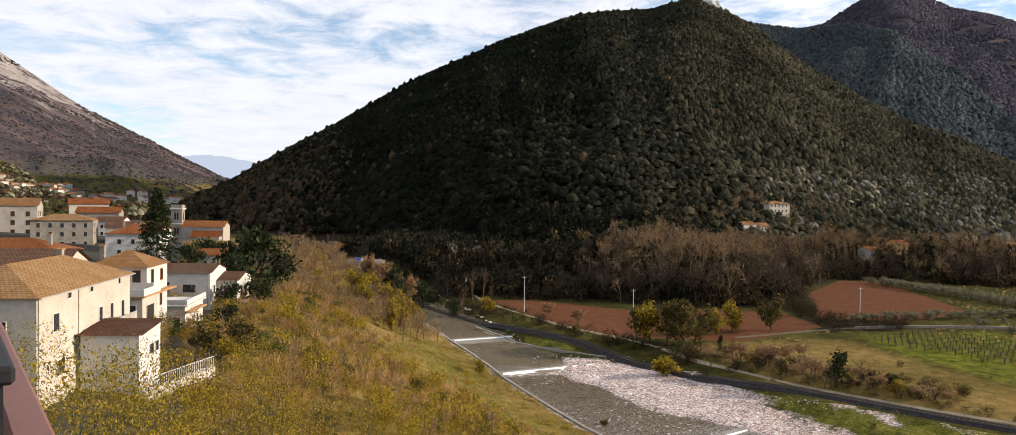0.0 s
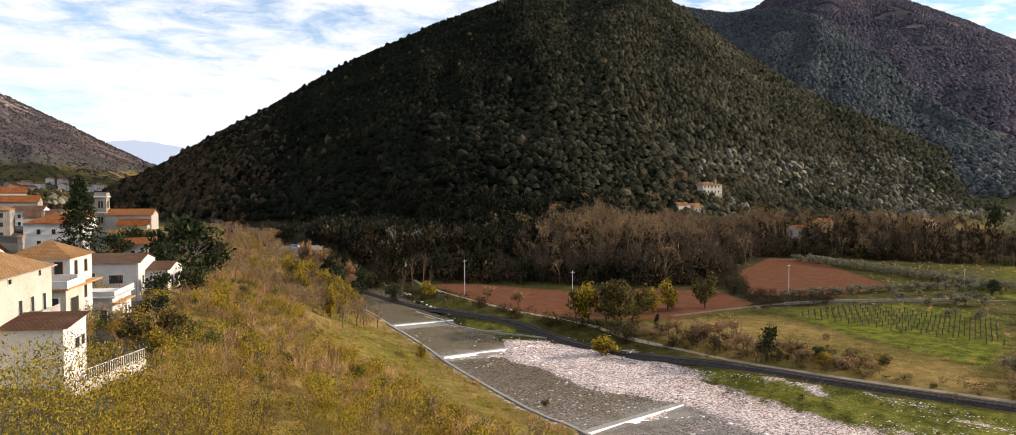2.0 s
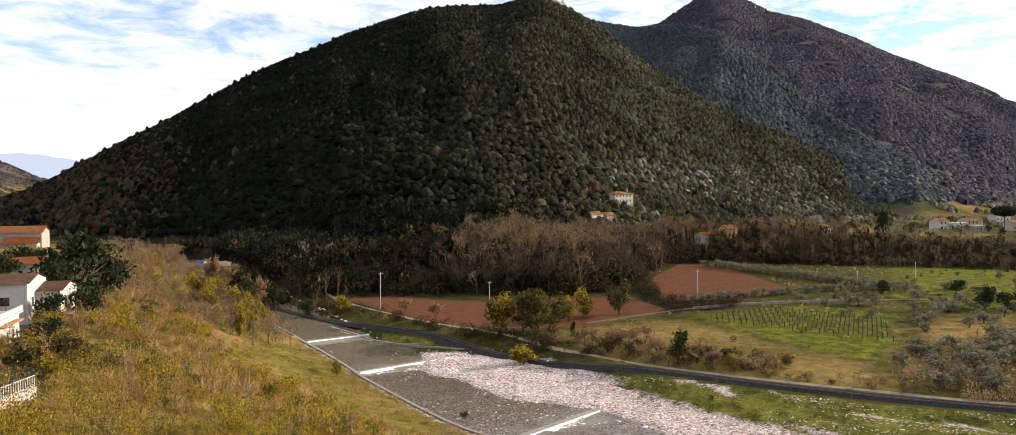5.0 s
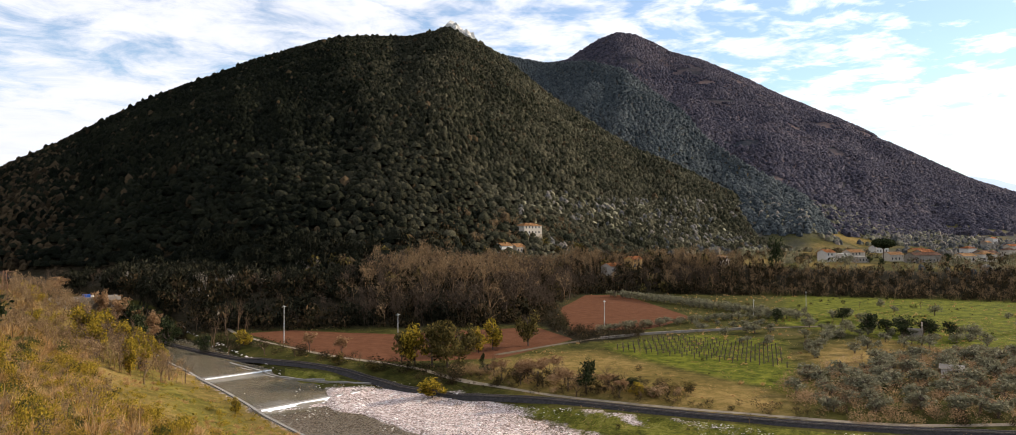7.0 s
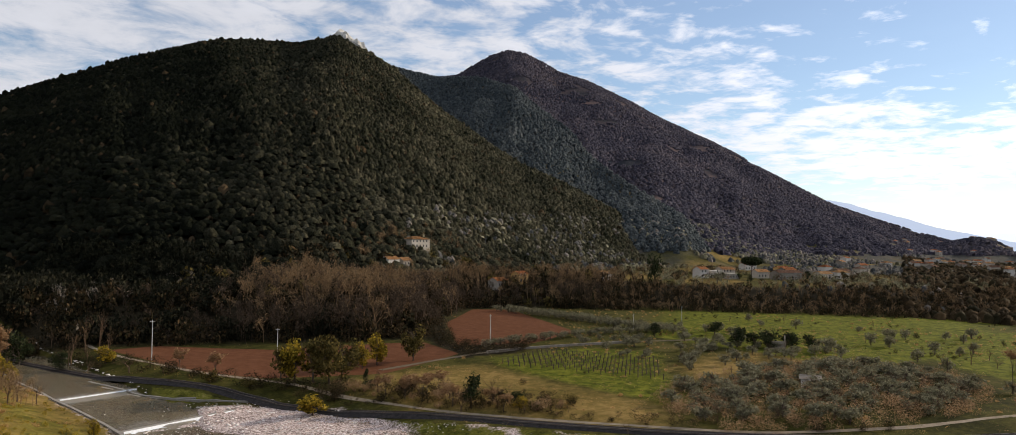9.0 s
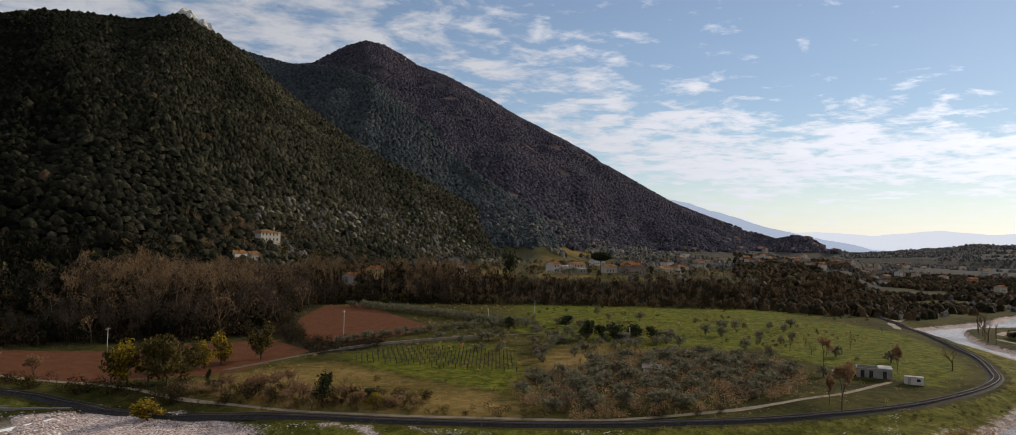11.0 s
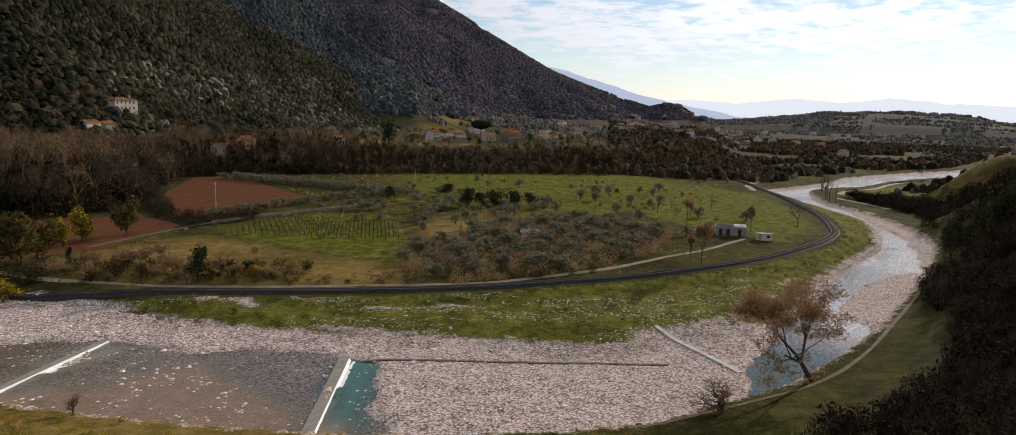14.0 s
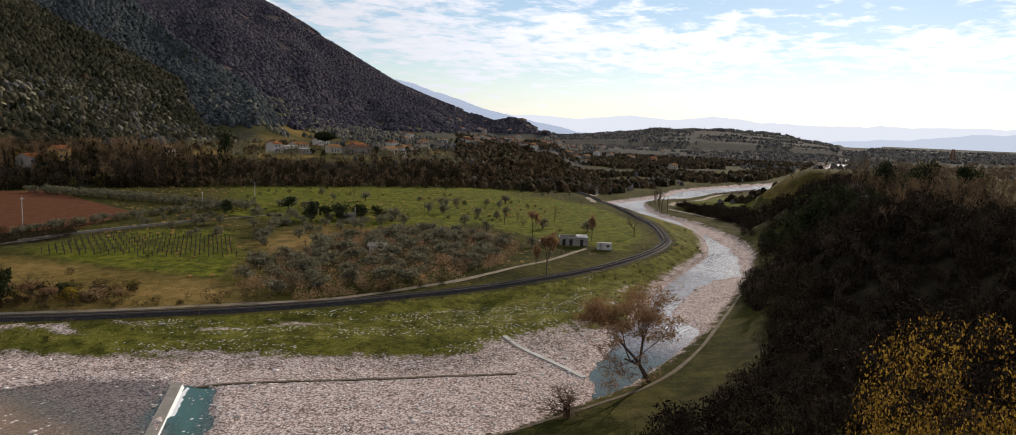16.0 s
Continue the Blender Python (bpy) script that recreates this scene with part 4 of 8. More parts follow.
def on_hill_2(x, y):
    h, d, az = hill_2(x, y), np.hypot(x, y), np.degrees(np.arctan2(x, y))
    crest = np.interp(az, [-8, 25, 40, 60, 66], [2300, 2350, 2250, 1750, 1700])
    return (h > hill_1(x, y)) & (h > spur(x, y)) & (h > 27) & (d < crest + 30) & (d > np.interp(az, [16, 24, 34, 40], [1900, 1500, 1000, 700])) & (fbm(x, y, 60, 33, 3) > 0.30)

def on_spur(x, y):
    h, d, az = spur(x, y), np.hypot(x, y), np.degrees(np.arctan2(x, y))
    return (h > hill_1(x, y)) & (h > hill_2(x, y)) & (h > 30) & (d < np.interp(az, [8, 20, 30, 36, 44], [1900, 1750, 1400, 1060, 900]) + 20)

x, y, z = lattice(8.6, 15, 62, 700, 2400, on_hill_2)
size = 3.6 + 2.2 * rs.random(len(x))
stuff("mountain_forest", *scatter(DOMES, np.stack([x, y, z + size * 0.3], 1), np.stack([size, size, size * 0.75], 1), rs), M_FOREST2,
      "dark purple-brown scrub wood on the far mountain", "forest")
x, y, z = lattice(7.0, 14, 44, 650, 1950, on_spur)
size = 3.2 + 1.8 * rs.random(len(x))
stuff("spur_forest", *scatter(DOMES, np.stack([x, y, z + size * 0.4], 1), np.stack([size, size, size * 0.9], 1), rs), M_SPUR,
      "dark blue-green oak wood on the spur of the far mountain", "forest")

def z_band(x, y):
    h = np.maximum(hill_1(x, y), hill_2(x, y))
    return (h > 12) & (h < 62)


def on_hill_3(x, y):
    h, d = hill_3(x, y), np.hypot(x, y)
    return (h > ground(x, y) - 0.05) & (d < 3320) & (fbm(x, y, 120, 51, 3) > 0.34 + 0.22 * ss(120, 420, h))

x, y, z = spots(12000, -37, -17, 760, 3300, rs, on_hill_3)
size = (0.8 + 1.3 * rs.random(len(x)) ** 1.5) * (1 + np.hypot(x, y) / 1900)
stuff("valley_scrub", *scatter(DOMES, np.stack([x, y, z + size * 0.2], 1), np.stack([size, size, size * 0.7], 1), rs), M_SCRUB,
      "brown-green scrub and orchards climbing the rocky mountain", "forest")
for nm, mat, seed, lab in (("foot_orchards", M_OLIVE, 52, "grey-green orchards at the foot of the mountain"), ("foot_copses", M_GREENLEAF, 53, "green and golden copses round the upper village"), ("foot_woods", M_BROWNWOOD, 54, "dull brown woods between village and mountain")):
    x, y, z = spots(9000, -37, -16, 300, 1150, rs, lambda x, y: (fbm(x, y, 55, seed, 3) > (0.36 if nm == "foot_woods" else 0.5)) & (-side(NEAR_BANK, x, y) > 70) & (hill_1(x, y) < 16))
    k = {"foot_orchards": 900, "foot_copses": 600}.get(nm, 4200)
    x, y, z = x[:k], y[:k], z[:k]
    size = (0.9 + 1.7 * rs.random(len(x))) * (1 + np.hypot(x, y) / 2500)
    stuff(nm, *scatter(DOMES, np.stack([x, y, z + size * 0.5], 1), np.stack([size, size, size * 1.1], 1), rs, 0.3), mat, lab, "wood")
x, y, z = spots(30000, 46, 99, 440, 2700, rs, lambda x, y: (np.minimum(fbm(x, y, 90, 61, 4), 0.62 - 1.1 * np.abs(fbm(x, y, 160, 62, 2) - 0.5)) > 0.41) & (hill_2(x, y) < 30) & (np.abs(side(NEAR_BANK, x, y)) > 30))
size = (0.7 + 1.3 * rs.random(len(x)) ** 1.5) * (1 + np.hypot(x, y) / 2000)
stuff("plain_woods", *scatter(DOMES, np.stack([x, y, z + size * 0.5], 1), np.stack([size, size, size * 1.2], 1), rs, 0.2), M_PLAIN,
      "grey-brown hedges and copses scattered over the plain", "wood")

x, y, z = spots(14000, 55, 82, 425, 1150, rs, lambda x, y: (fbm(x, y, 70, 63, 3) > 0.44) & (hill_2(x, y) < 24) & (np.abs(side(NEAR_BANK, x, y)) > 26) & (np.abs(side(FAR_BANK, x, y)) > 12))
size = 1.3 + 2.2 * rs.random(len(x)) ** 1.4
k = rs.random(len(x)) < 0.6
stuff("river_woods", *scatter(DOMES, np.stack([x, y, z + size * 0.6], 1)[k], np.stack([size, size, size * 1.1], 1)[k], rs, 0.3), M_BROWNWOOD, "dull grey-brown woods beside the far river reach", "wood")
stuff("river_woods", *scatter(DOMES, np.stack([x, y, z + size * 0.6], 1)[~k], np.stack([size, size, size * 1.15], 1)[~k], rs, 0.3), M_THICKET, "dark woods beside the far river reach", "wood")
x, y, z = spots(13000, 19, 62, 420, 1000, rs, lambda x, y: (side(SCARP, x, y) > 48) & (z_band(x, y)) & (fbm(x, y, 70, 57, 3) > 0.47 - 0.08 * ss(30, 38, np.degrees(np.arctan2(x, y)))))
size = 1.2 + 1.8 * rs.random(len(x))
half = rs.random(len(x)) < 0.5
stuff("foothill_olives", *scatter(DOMES, np.stack([x, y, z + size * 0.6], 1)[half], np.stack([size, size, size], 1)[half], rs, 0.2), M_OLIVE, "grey-green olive groves on the foothills", "grove")
stuff("foothill_wood", *scatter(DOMES, np.stack([x, y, z + size * 0.6], 1)[~half], np.stack([size, size, size * 1.4], 1)[~half], rs, 0.2), M_PLAIN, "scattered dark woodland on the foothills", "wood")

# ---- deciduous wood on the scarp ----
BARE = []
for k in range(6):
    out, tips = branches(rs, 1.0, 0.016, 3, 3, 0.42, 0.55, 0.34, 0.74)
    V, F = join(out)
    tw = join([leaves(3, (0.05, 0.05, 0.06), t, 0.055, rs, 0.1, 0.10) for t in tips])
    V, F = join([(V, F), tw])
    BARE.append((V / V[:, 2].max(), F))

TWIGGY = []
for k in range(6):
    out, tips = branches(rs, 1.0, 0.014, 4, 3, 0.46, 0.42, 0.30, 0.76)
    tw = join([leaves(2, (0.045, 0.045, 0.05), t, 0.05, rs, 0.1, 0.09) for t in tips])
    V, F = join([join(out), tw])
    TWIGGY.append((V / V[:, 2].max(), F))

def on_scarp(x, y):
    d = side(SCARP, x, y)
    return (d > -3) & (d < 75) & (hill_1(x, y) < 20) & (inside(SOIL_1, x, y) < -1) & (inside(SOIL_2, x, y) < -3)

x, y, z = spots(4200, -14, 34, 230, 420, rs, on_scarp)
az = np.degrees(np.arctan2(x, y))
k = rs.random(len(x)) < 0.22 + 0.78 * ss(-1, 9, az)
x, y, z, az = x[k][:1150], y[k][:1150], z[k][:1150], az[k][:1150]
h = (4 + 17 * (0.25 + 0.75 * rs.random(len(x))) * fbm(x, y, 28, 37, 3)) * (0.5 + 0.55 * ss(0, 9, az))
# Shade put into colour: trees to the left and lower get dark twigs.
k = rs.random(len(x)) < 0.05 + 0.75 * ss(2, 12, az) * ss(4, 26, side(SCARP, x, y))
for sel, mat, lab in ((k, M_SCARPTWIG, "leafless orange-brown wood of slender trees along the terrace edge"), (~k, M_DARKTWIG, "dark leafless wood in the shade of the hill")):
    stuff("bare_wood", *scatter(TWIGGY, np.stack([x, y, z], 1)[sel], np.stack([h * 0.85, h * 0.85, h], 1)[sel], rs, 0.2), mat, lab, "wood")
x, y, z = spots(2600, 3, 34, 240, 470, rs, lambda x, y: (side(SCARP, x, y) > -2) & (side(SCARP, x, y) < 95) & (hill_1(x, y) < 34) & (inside(SOIL_1, x, y) < -1) & (inside(SOIL_2, x, y) < -3) & (fbm(x, y, 24, 39, 3) > 0.5))
h = 1.5 + 2.6 * rs.random(len(x))
k = rs.random(len(x)) < 0.55
FLUFFY = [leaves(60, (1.0, 1.0, 0.95), (0, 0, 0.7), 0.26, rs, 0.35, 0.55) for _ in range(4)]
stuff("golden_undergrowth", *scatter(FLUFFY, np.stack([x, y, z], 1)[k][:130], np.stack([h, h, h * 1.3], 1)[k][:130] * 0.9, rs, 0.3), M_DULLGOLD, "golden-green trees scattered through the bare wood", "wood")
stuff("evergreen_undergrowth", *scatter(FLUFFY, np.stack([x, y, z], 1)[~k][:240], np.stack([h, h, h * 1.2], 1)[~k][:240], rs, 0.3), M_THICKET, "dark ivy and evergreen shrubs in the bare wood", "wood")
FLUFF = [leaves(78, (1.0, 1.0, 0.95), (0, 0, 0.7), 0.18, rs, 0.35, 0.6) for k in range(5)]
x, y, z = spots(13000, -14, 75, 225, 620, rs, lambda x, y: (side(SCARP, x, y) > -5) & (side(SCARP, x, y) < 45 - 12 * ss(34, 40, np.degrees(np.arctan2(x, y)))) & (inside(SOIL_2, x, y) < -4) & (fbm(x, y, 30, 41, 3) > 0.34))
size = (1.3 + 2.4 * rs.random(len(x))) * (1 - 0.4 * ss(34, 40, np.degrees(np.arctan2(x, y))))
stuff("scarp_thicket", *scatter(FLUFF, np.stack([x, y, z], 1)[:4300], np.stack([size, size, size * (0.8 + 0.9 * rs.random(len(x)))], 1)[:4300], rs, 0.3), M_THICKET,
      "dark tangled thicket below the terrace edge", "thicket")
x, y, z = spots(3000, 30, 72, 300, 620, rs, lambda x, y: (side(SCARP, x, y) > -2) & (side(SCARP, x, y) < 42 - 12 * ss(34, 40, np.degrees(np.arctan2(x, y)))))
h = (6 + 6 * rs.random(len(x))) * (1 - 0.45 * ss(34, 40, np.degrees(np.arctan2(x, y))))
stuff("scarp_wood", *scatter(TWIGGY, np.stack([x, y, z], 1)[:900], np.stack([h * 0.8, h * 0.8, h], 1)[:900], rs, 0.15), M_SCARPTWIG, "tall brown leafless trees along the terrace edge", "wood")
x, y, z = spots(9000, 31, 64, 290, 560, rs, lambda x, y: (side(SCARP, x, y) > -6) & (side(SCARP, x, y) < 30) & (inside(SOIL_2, x, y) < -4))
h = 2.2 + 3.6 * rs.random(len(x)) * (0.4 + 1.1 * fbm(x, y, 35, 45, 3))
k = np.arange(len(x))
for lo, hi, shapes, w, mat, lab in ((0, 420, FLUFF, 0.42, M_THICKET, "dark ivy-clad trees closing the terrace edge"), (420, 1350, TWIGGY, 0.9, M_SCARPTWIG, "brown leafless trees on the terrace edge"), (1350, 1500, TWIGGY, 0.8, M_DARKTWIG, "dark leafless trees on the terrace edge")):
    n = (k >= lo) & (k < hi)
    stuff("edge_wood", *scatter(shapes, np.stack([x, y, z], 1)[n], np.stack([h * w, h * w, h * max(w, 0.55)], 1)[n], rs, 0.15), mat, lab, "wood")
x, y, z = spots(5200, 33, 63, 330, 640, rs, lambda x, y: (side(SCARP, x, y) > 36) & (side(SCARP, x, y) < 260) & (np.maximum(hill_1(x, y), hill_2(x, y)) < 40) & (fbm(x, y, 32, 46, 3) > 0.47))
h = 1.6 + 3.4 * rs.random(len(x)) ** 1.5
k = np.arange(len(x)) % 5
for sel, shapes, mat, lab in ((k < 2, TWIGGY, M_SCARPTWIG, "brown leafless orchard trees round the hamlet"), (k == 2, FLUFF, M_THICKET, "dark hedges round the hamlet"), (k > 2, FLUFF, M_OLIVE, "grey-green olive trees round the hamlet")):
    w = 1.2 if shapes is TWIGGY else 0.55
    stuff("terrace_orchard", *scatter(shapes, np.stack([x, y, z], 1)[sel][:420], np.stack([h * w, h * w, h * w], 1)[sel][:420], rs, 0.15), mat, lab, "orchard")
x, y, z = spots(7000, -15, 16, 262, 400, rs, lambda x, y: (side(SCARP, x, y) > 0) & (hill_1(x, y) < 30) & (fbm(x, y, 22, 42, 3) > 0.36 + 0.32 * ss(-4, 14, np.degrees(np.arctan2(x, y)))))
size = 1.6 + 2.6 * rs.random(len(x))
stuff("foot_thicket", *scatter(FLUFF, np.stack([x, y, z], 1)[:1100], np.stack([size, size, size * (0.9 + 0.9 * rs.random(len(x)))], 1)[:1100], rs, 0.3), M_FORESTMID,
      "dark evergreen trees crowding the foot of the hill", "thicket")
x, y, z = spots(3200, 13, 36, 300, 520, rs, lambda x, y: (side(SCARP, x, y) > 40) & (side(SCARP, x, y) < 150) & (hill_1(x, y) < 44) & (fbm(x, y, 30, 43, 3) > 0.42))
h = 3.5 + 5.5 * rs.random(len(x))
stuff("terrace_wood", *scatter(TWIGGY, np.stack([x, y, z], 1)[:330], np.stack([h, h, h], 1)[:330], rs, 0.2), M_SCARPTWIG, "brown leafless trees round the houses on the terrace", "wood")
x, y, z = spots(400, -11, 4, 296, 345, rs, lambda x, y: (hill_1(x, y) < 24))
h = 4 + 4 * rs.random(len(x))
stuff("pale_saplings", *scatter(BARE, np.stack([x, y, z], 1)[:70], np.stack([h, h, h], 1)[:70], rs, 0.2), M_PALEBARK, "pale leafless saplings at the foot of the hill", "wood")

# ---- railway ----
def build_railway():
    track = empty("railway_track", pose(0, 0, 0), "single railway line curving on dark ballast", "railway", kind="structure")
    L = RAILWAY
    V, F = strip(L, 2.3, cross=5)
    top = np.interp(np.arange(len(L)), np.arange(len(L)), ground(L[:, 0], L[:, 1])) + 0.5
    prof = np.array([-0.75, 0, 0, 0, -0.6])
    V[:, 2] = (top[:, None] + prof[None]).ravel()
    ob = new("ballast", mesh_np("ballast", V, F, M_BALLAST))
    ob.parent = track
    d = np.gradient(L, axis=0)
    nrm = np.stack([-d[:, 1], d[:, 0]], 1) / np.linalg.norm(d, axis=1, keepdims=True)
    for off in (-0.72, 0.72):
        c = L + nrm * off
        pts = []
        for w, hgt in ((-0.05, 0.02), (-0.05, 0.17), (0.05, 0.17), (0.05, 0.02)):
            pts.append(np.concatenate([c + nrm * w, (top + hgt)[:, None]], 1))
        V = np.stack(pts, 1).reshape(-1, 3)
        i, j = np.meshgrid(np.arange(len(L) - 1), np.arange(3), indexing="ij")
        F = np.stack([i * 4 + j, i * 4 + j + 1, i * 4 + j + 5, i * 4 + j + 4], -1).reshape(-1, 4)
        r = new("rail", mesh_np("rail", V, F, M_RAIL))
        r.parent = track
    # sleepers every 0.6 m
    run = np.concatenate([[0], np.cumsum(np.linalg.norm(np.diff(L, axis=0), axis=1))])
    at = np.arange(0, run[-1], 0.6)
    c = np.stack([np.interp(at, run, L[:, 0]), np.interp(at, run, L[:, 1])], 1)
    n2 = np.stack([np.interp(at, run, nrm[:, 0]), np.interp(at, run, nrm[:, 1])], 1)
    t2, zt = np.stack([n2[:, 1], -n2[:, 0]], 1), np.interp(at, run, top)
    V = np.stack([np.concatenate([c + n2 * a + t2 * b, (zt + h)[:, None]], 1) for a, b, h in ((-1.3, -0.13, 0.06), (1.3, -0.13, 0.06), (1.3, 0.13, 0.06), (-1.3, 0.13, 0.06), (-1.3, -0.13, -0.05), (1.3, -0.13, -0.05), (1.3, 0.13, -0.05), (-1.3, 0.13, -0.05))], 1).reshape(-1, 3)
    F = (np.arange(len(at))[:, None, None] * 8 + np.array([[0, 1, 2, 3], [0, 4, 5, 1], [2, 6, 7, 3], [1, 5, 6, 2], [3, 7, 4, 0]])[None]).reshape(-1, 4)
    sl = new("sleepers", mesh_np("sleepers", V, F, M_BALLAST))
    sl.parent = track
    tagged(sl, "row of dull grey sleepers", kind="stuff")


build_railway()


def ribbon(name, pts, half, mat, label, category, lift=0.07, per=8):
    line = spline(pts, per)
    V, F = strip(line, np.full(len(line), half) * (0.85 + 0.3 * vnoise(line[:, 0], line[:, 1], 9, 3)), lift, cross=5)
    return tagged(new(name, mesh_np(name, V, F, mat, True)), label, category, kind="structure")


ribbon("farm_road", [(-20, 300), (-12.5, 272), (-3.9, 247), (8, 224), (18.5, 207), (28, 196.5), (37, 185), (46, 169), (60, 151), (75, 136.5), (93, 122), (114, 108), (142, 99), (170, 95), (184, 94), (207, 95)], 0.75, M_DIRT,
       "pale dirt farm road beside the railway", "road")
ribbon("field_road", [(62, 199), (85, 208), (106, 213), (137, 213.5), (157, 212), (190, 206)], 1.0, M_EARTH, "dirt lane between the fields", "road")

# ---- weirs ----
def build_weir(k):
    (ax, ay), (bx, by) = WEIRS[k]
    z = LEVELS[k] + 0.02
    a = math.degrees(math.atan2(by - ay, bx - ax))
    n = math.hypot(bx - ax, by - ay)
    w = empty("weir", pose(ax, ay, z, 0, 0, a), "low concrete weir with white water spilling over", "weir", "river weirs")
    part("sill", boxes((-1.5, -0.35, -1.2, n + 1.0, 0.35 + 0.3 * k, 0.12), bevel=0.05), M_CONCRETE, w)
    bm = bmesh.new()
    m = 60
    rows = []
    for i in range(m + 1):
        x = n * i / m
        j = 0.12 * (noise.noise((x * 0.9, k, 0)))
        rows.append([bm.verts.new((x, -0.36, 0.06)), bm.verts.new((x, -0.5, -0.1 + j * 0.3)), bm.verts.new((x, -0.65 + j, -0.38)), bm.verts.new((x, -1.2 + 6 * j, -0.41))])
    for r, q in zip(rows, rows[1:]):
        for i in range(3):
            bm.faces.new((r[i], r[i + 1], q[i + 1], q[i]))
    part("spill", bm, M_FOAM, w, "white foaming water")


for k in range(4):
    build_weir(k)

# ---- poles ----
def build_pole(x, y, h):
    z = gz(x, y)
    p = empty("utility_pole", pose(x, y, z, 0, 0, 20), "pale concrete utility pole in the fields", "pole", "utility poles")
    bm = bmesh.new()
    tube(bm, (0, 0, -0.3), (0, 0, h), 0.14, 0.09, 10)
    part("shaft", bm, M_POLE, p)
    part("crossarm", boxes((-0.75, -0.06, h - 0.5, 0.75, 0.06, h - 0.38), bevel=0.01), M_POLE, p)
    for i in (-0.65, 0.0, 0.65):
        bm = bmesh.new()
        tube(bm, (i, 0, h - 0.38), (i, 0, h - 0.12), 0.07, 0.05, 8)
        part("insulator", bm, M_GLASS, p)


for x, y, h in ((5.6, 233.7, 11.5), (39.6, 230.5, 8.5), (108.8, 226.9, 10.0), (178.2, 240.4, 6.0), (218.4, 259.1, 6.5)):
    build_pole(x, y, h)


# ---- far ranges ----
def backdrop(name, az_t, el_t, dist, colour, label):
    """A far blue range behind everything, too distant to shift. Its own glow paints in the haze."""
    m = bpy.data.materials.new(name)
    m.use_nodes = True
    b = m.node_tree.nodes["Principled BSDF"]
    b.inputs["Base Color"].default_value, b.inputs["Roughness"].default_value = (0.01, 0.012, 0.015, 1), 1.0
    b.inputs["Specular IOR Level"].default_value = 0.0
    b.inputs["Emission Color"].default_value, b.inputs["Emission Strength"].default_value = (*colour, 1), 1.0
    az = np.arange(az_t[0], az_t[-1], 0.12)
    el = np.interp(az, az_t, el_t) + 0.10 * (fbm(az * 10, az * 0, 9, 5, 4) - 0.5) * 2
    rows = []
    for k, f in enumerate((0.0, 0.35, 0.7, 1.0)):
        d = dist * (0.9 + 0.1 * f)
        z = np.where(f > 0, 40 + dist * np.tan(np.radians(el)) * f + (f - 1) * 30, -60) + (fbm(az * 30, az * 0 + 7 * k, 20, 2, 3) - 0.5) * 0.5 * (0 < f < 1)
        rows.append(np.stack([d * np.sin(np.radians(az)), d * np.cos(np.radians(az)), z], 1))
    n = len(az)
    i, j = np.meshgrid(np.arange(3), np.arange(n - 1), indexing="ij")
    F = np.stack([i * n + j, i * n + j + 1, (i + 1) * n + j + 1, (i + 1) * n + j], -1).reshape(-1, 4)
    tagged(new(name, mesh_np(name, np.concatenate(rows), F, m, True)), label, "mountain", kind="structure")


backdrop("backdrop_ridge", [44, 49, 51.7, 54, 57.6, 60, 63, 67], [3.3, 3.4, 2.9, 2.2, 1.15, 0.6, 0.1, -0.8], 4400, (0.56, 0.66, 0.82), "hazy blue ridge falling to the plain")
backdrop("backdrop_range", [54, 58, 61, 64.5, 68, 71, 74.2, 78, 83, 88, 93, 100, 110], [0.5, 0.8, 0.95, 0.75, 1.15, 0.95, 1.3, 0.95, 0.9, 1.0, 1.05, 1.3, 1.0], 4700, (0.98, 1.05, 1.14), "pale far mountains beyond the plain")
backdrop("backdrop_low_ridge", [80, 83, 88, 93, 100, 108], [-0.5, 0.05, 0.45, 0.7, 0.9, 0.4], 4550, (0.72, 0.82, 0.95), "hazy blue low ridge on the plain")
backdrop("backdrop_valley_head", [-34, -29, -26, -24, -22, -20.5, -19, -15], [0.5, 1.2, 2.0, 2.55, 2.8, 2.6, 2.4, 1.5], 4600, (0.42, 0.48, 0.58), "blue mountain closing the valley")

# ---- terrace where the camera stands ----
def build_terrace():
    a = math.degrees(math.atan2(-0.79, 0.61))
    t = empty("terrace", pose(0.0, 0.154, 38.45, 0, 0, a), "tiled terrace of a village house", "terrace", kind="structure")
    part("floor_slab", boxes((-7, -3.6, -0.3, 4, 0.05, 0.0), bevel=0.01), M_TERRAZZO, t)
    part("house_block", boxes((-7, -9, -22, 4, -0.02, -0.301)), M_CREAM, t)
    p = empty("parapet", pose(0.0, 0.154, 38.45, 0, 0, a), "brown painted metal parapet with a black iron rail", "parapet", kind="structure")
    part("cap", boxes((-7, 0.02, 0.98, 4, 0.10, 1.05), bevel=0.008), M_PARAPET, p)
    part("panel", boxes((-7, 0.045, 0.0, 4, 0.085, 0.98)), M_PARAPET, p)
    part("top_rail", boxes((-4, -0.085, 1.272, -1.135, -0.006, 1.30), bevel=0.006), M_BLACK, p)
    for i in range(5):
        x = -1.165 - 0.65 * i
        part("post", boxes((x - 0.016, -0.05, 0.0, x + 0.016, -0.02, 1.272)), M_BLACK, p)
    part("lower_rail", boxes((-4, -0.048, 1.13, -1.15, -0.024, 1.155)), M_BLACK, p)


build_terrace()

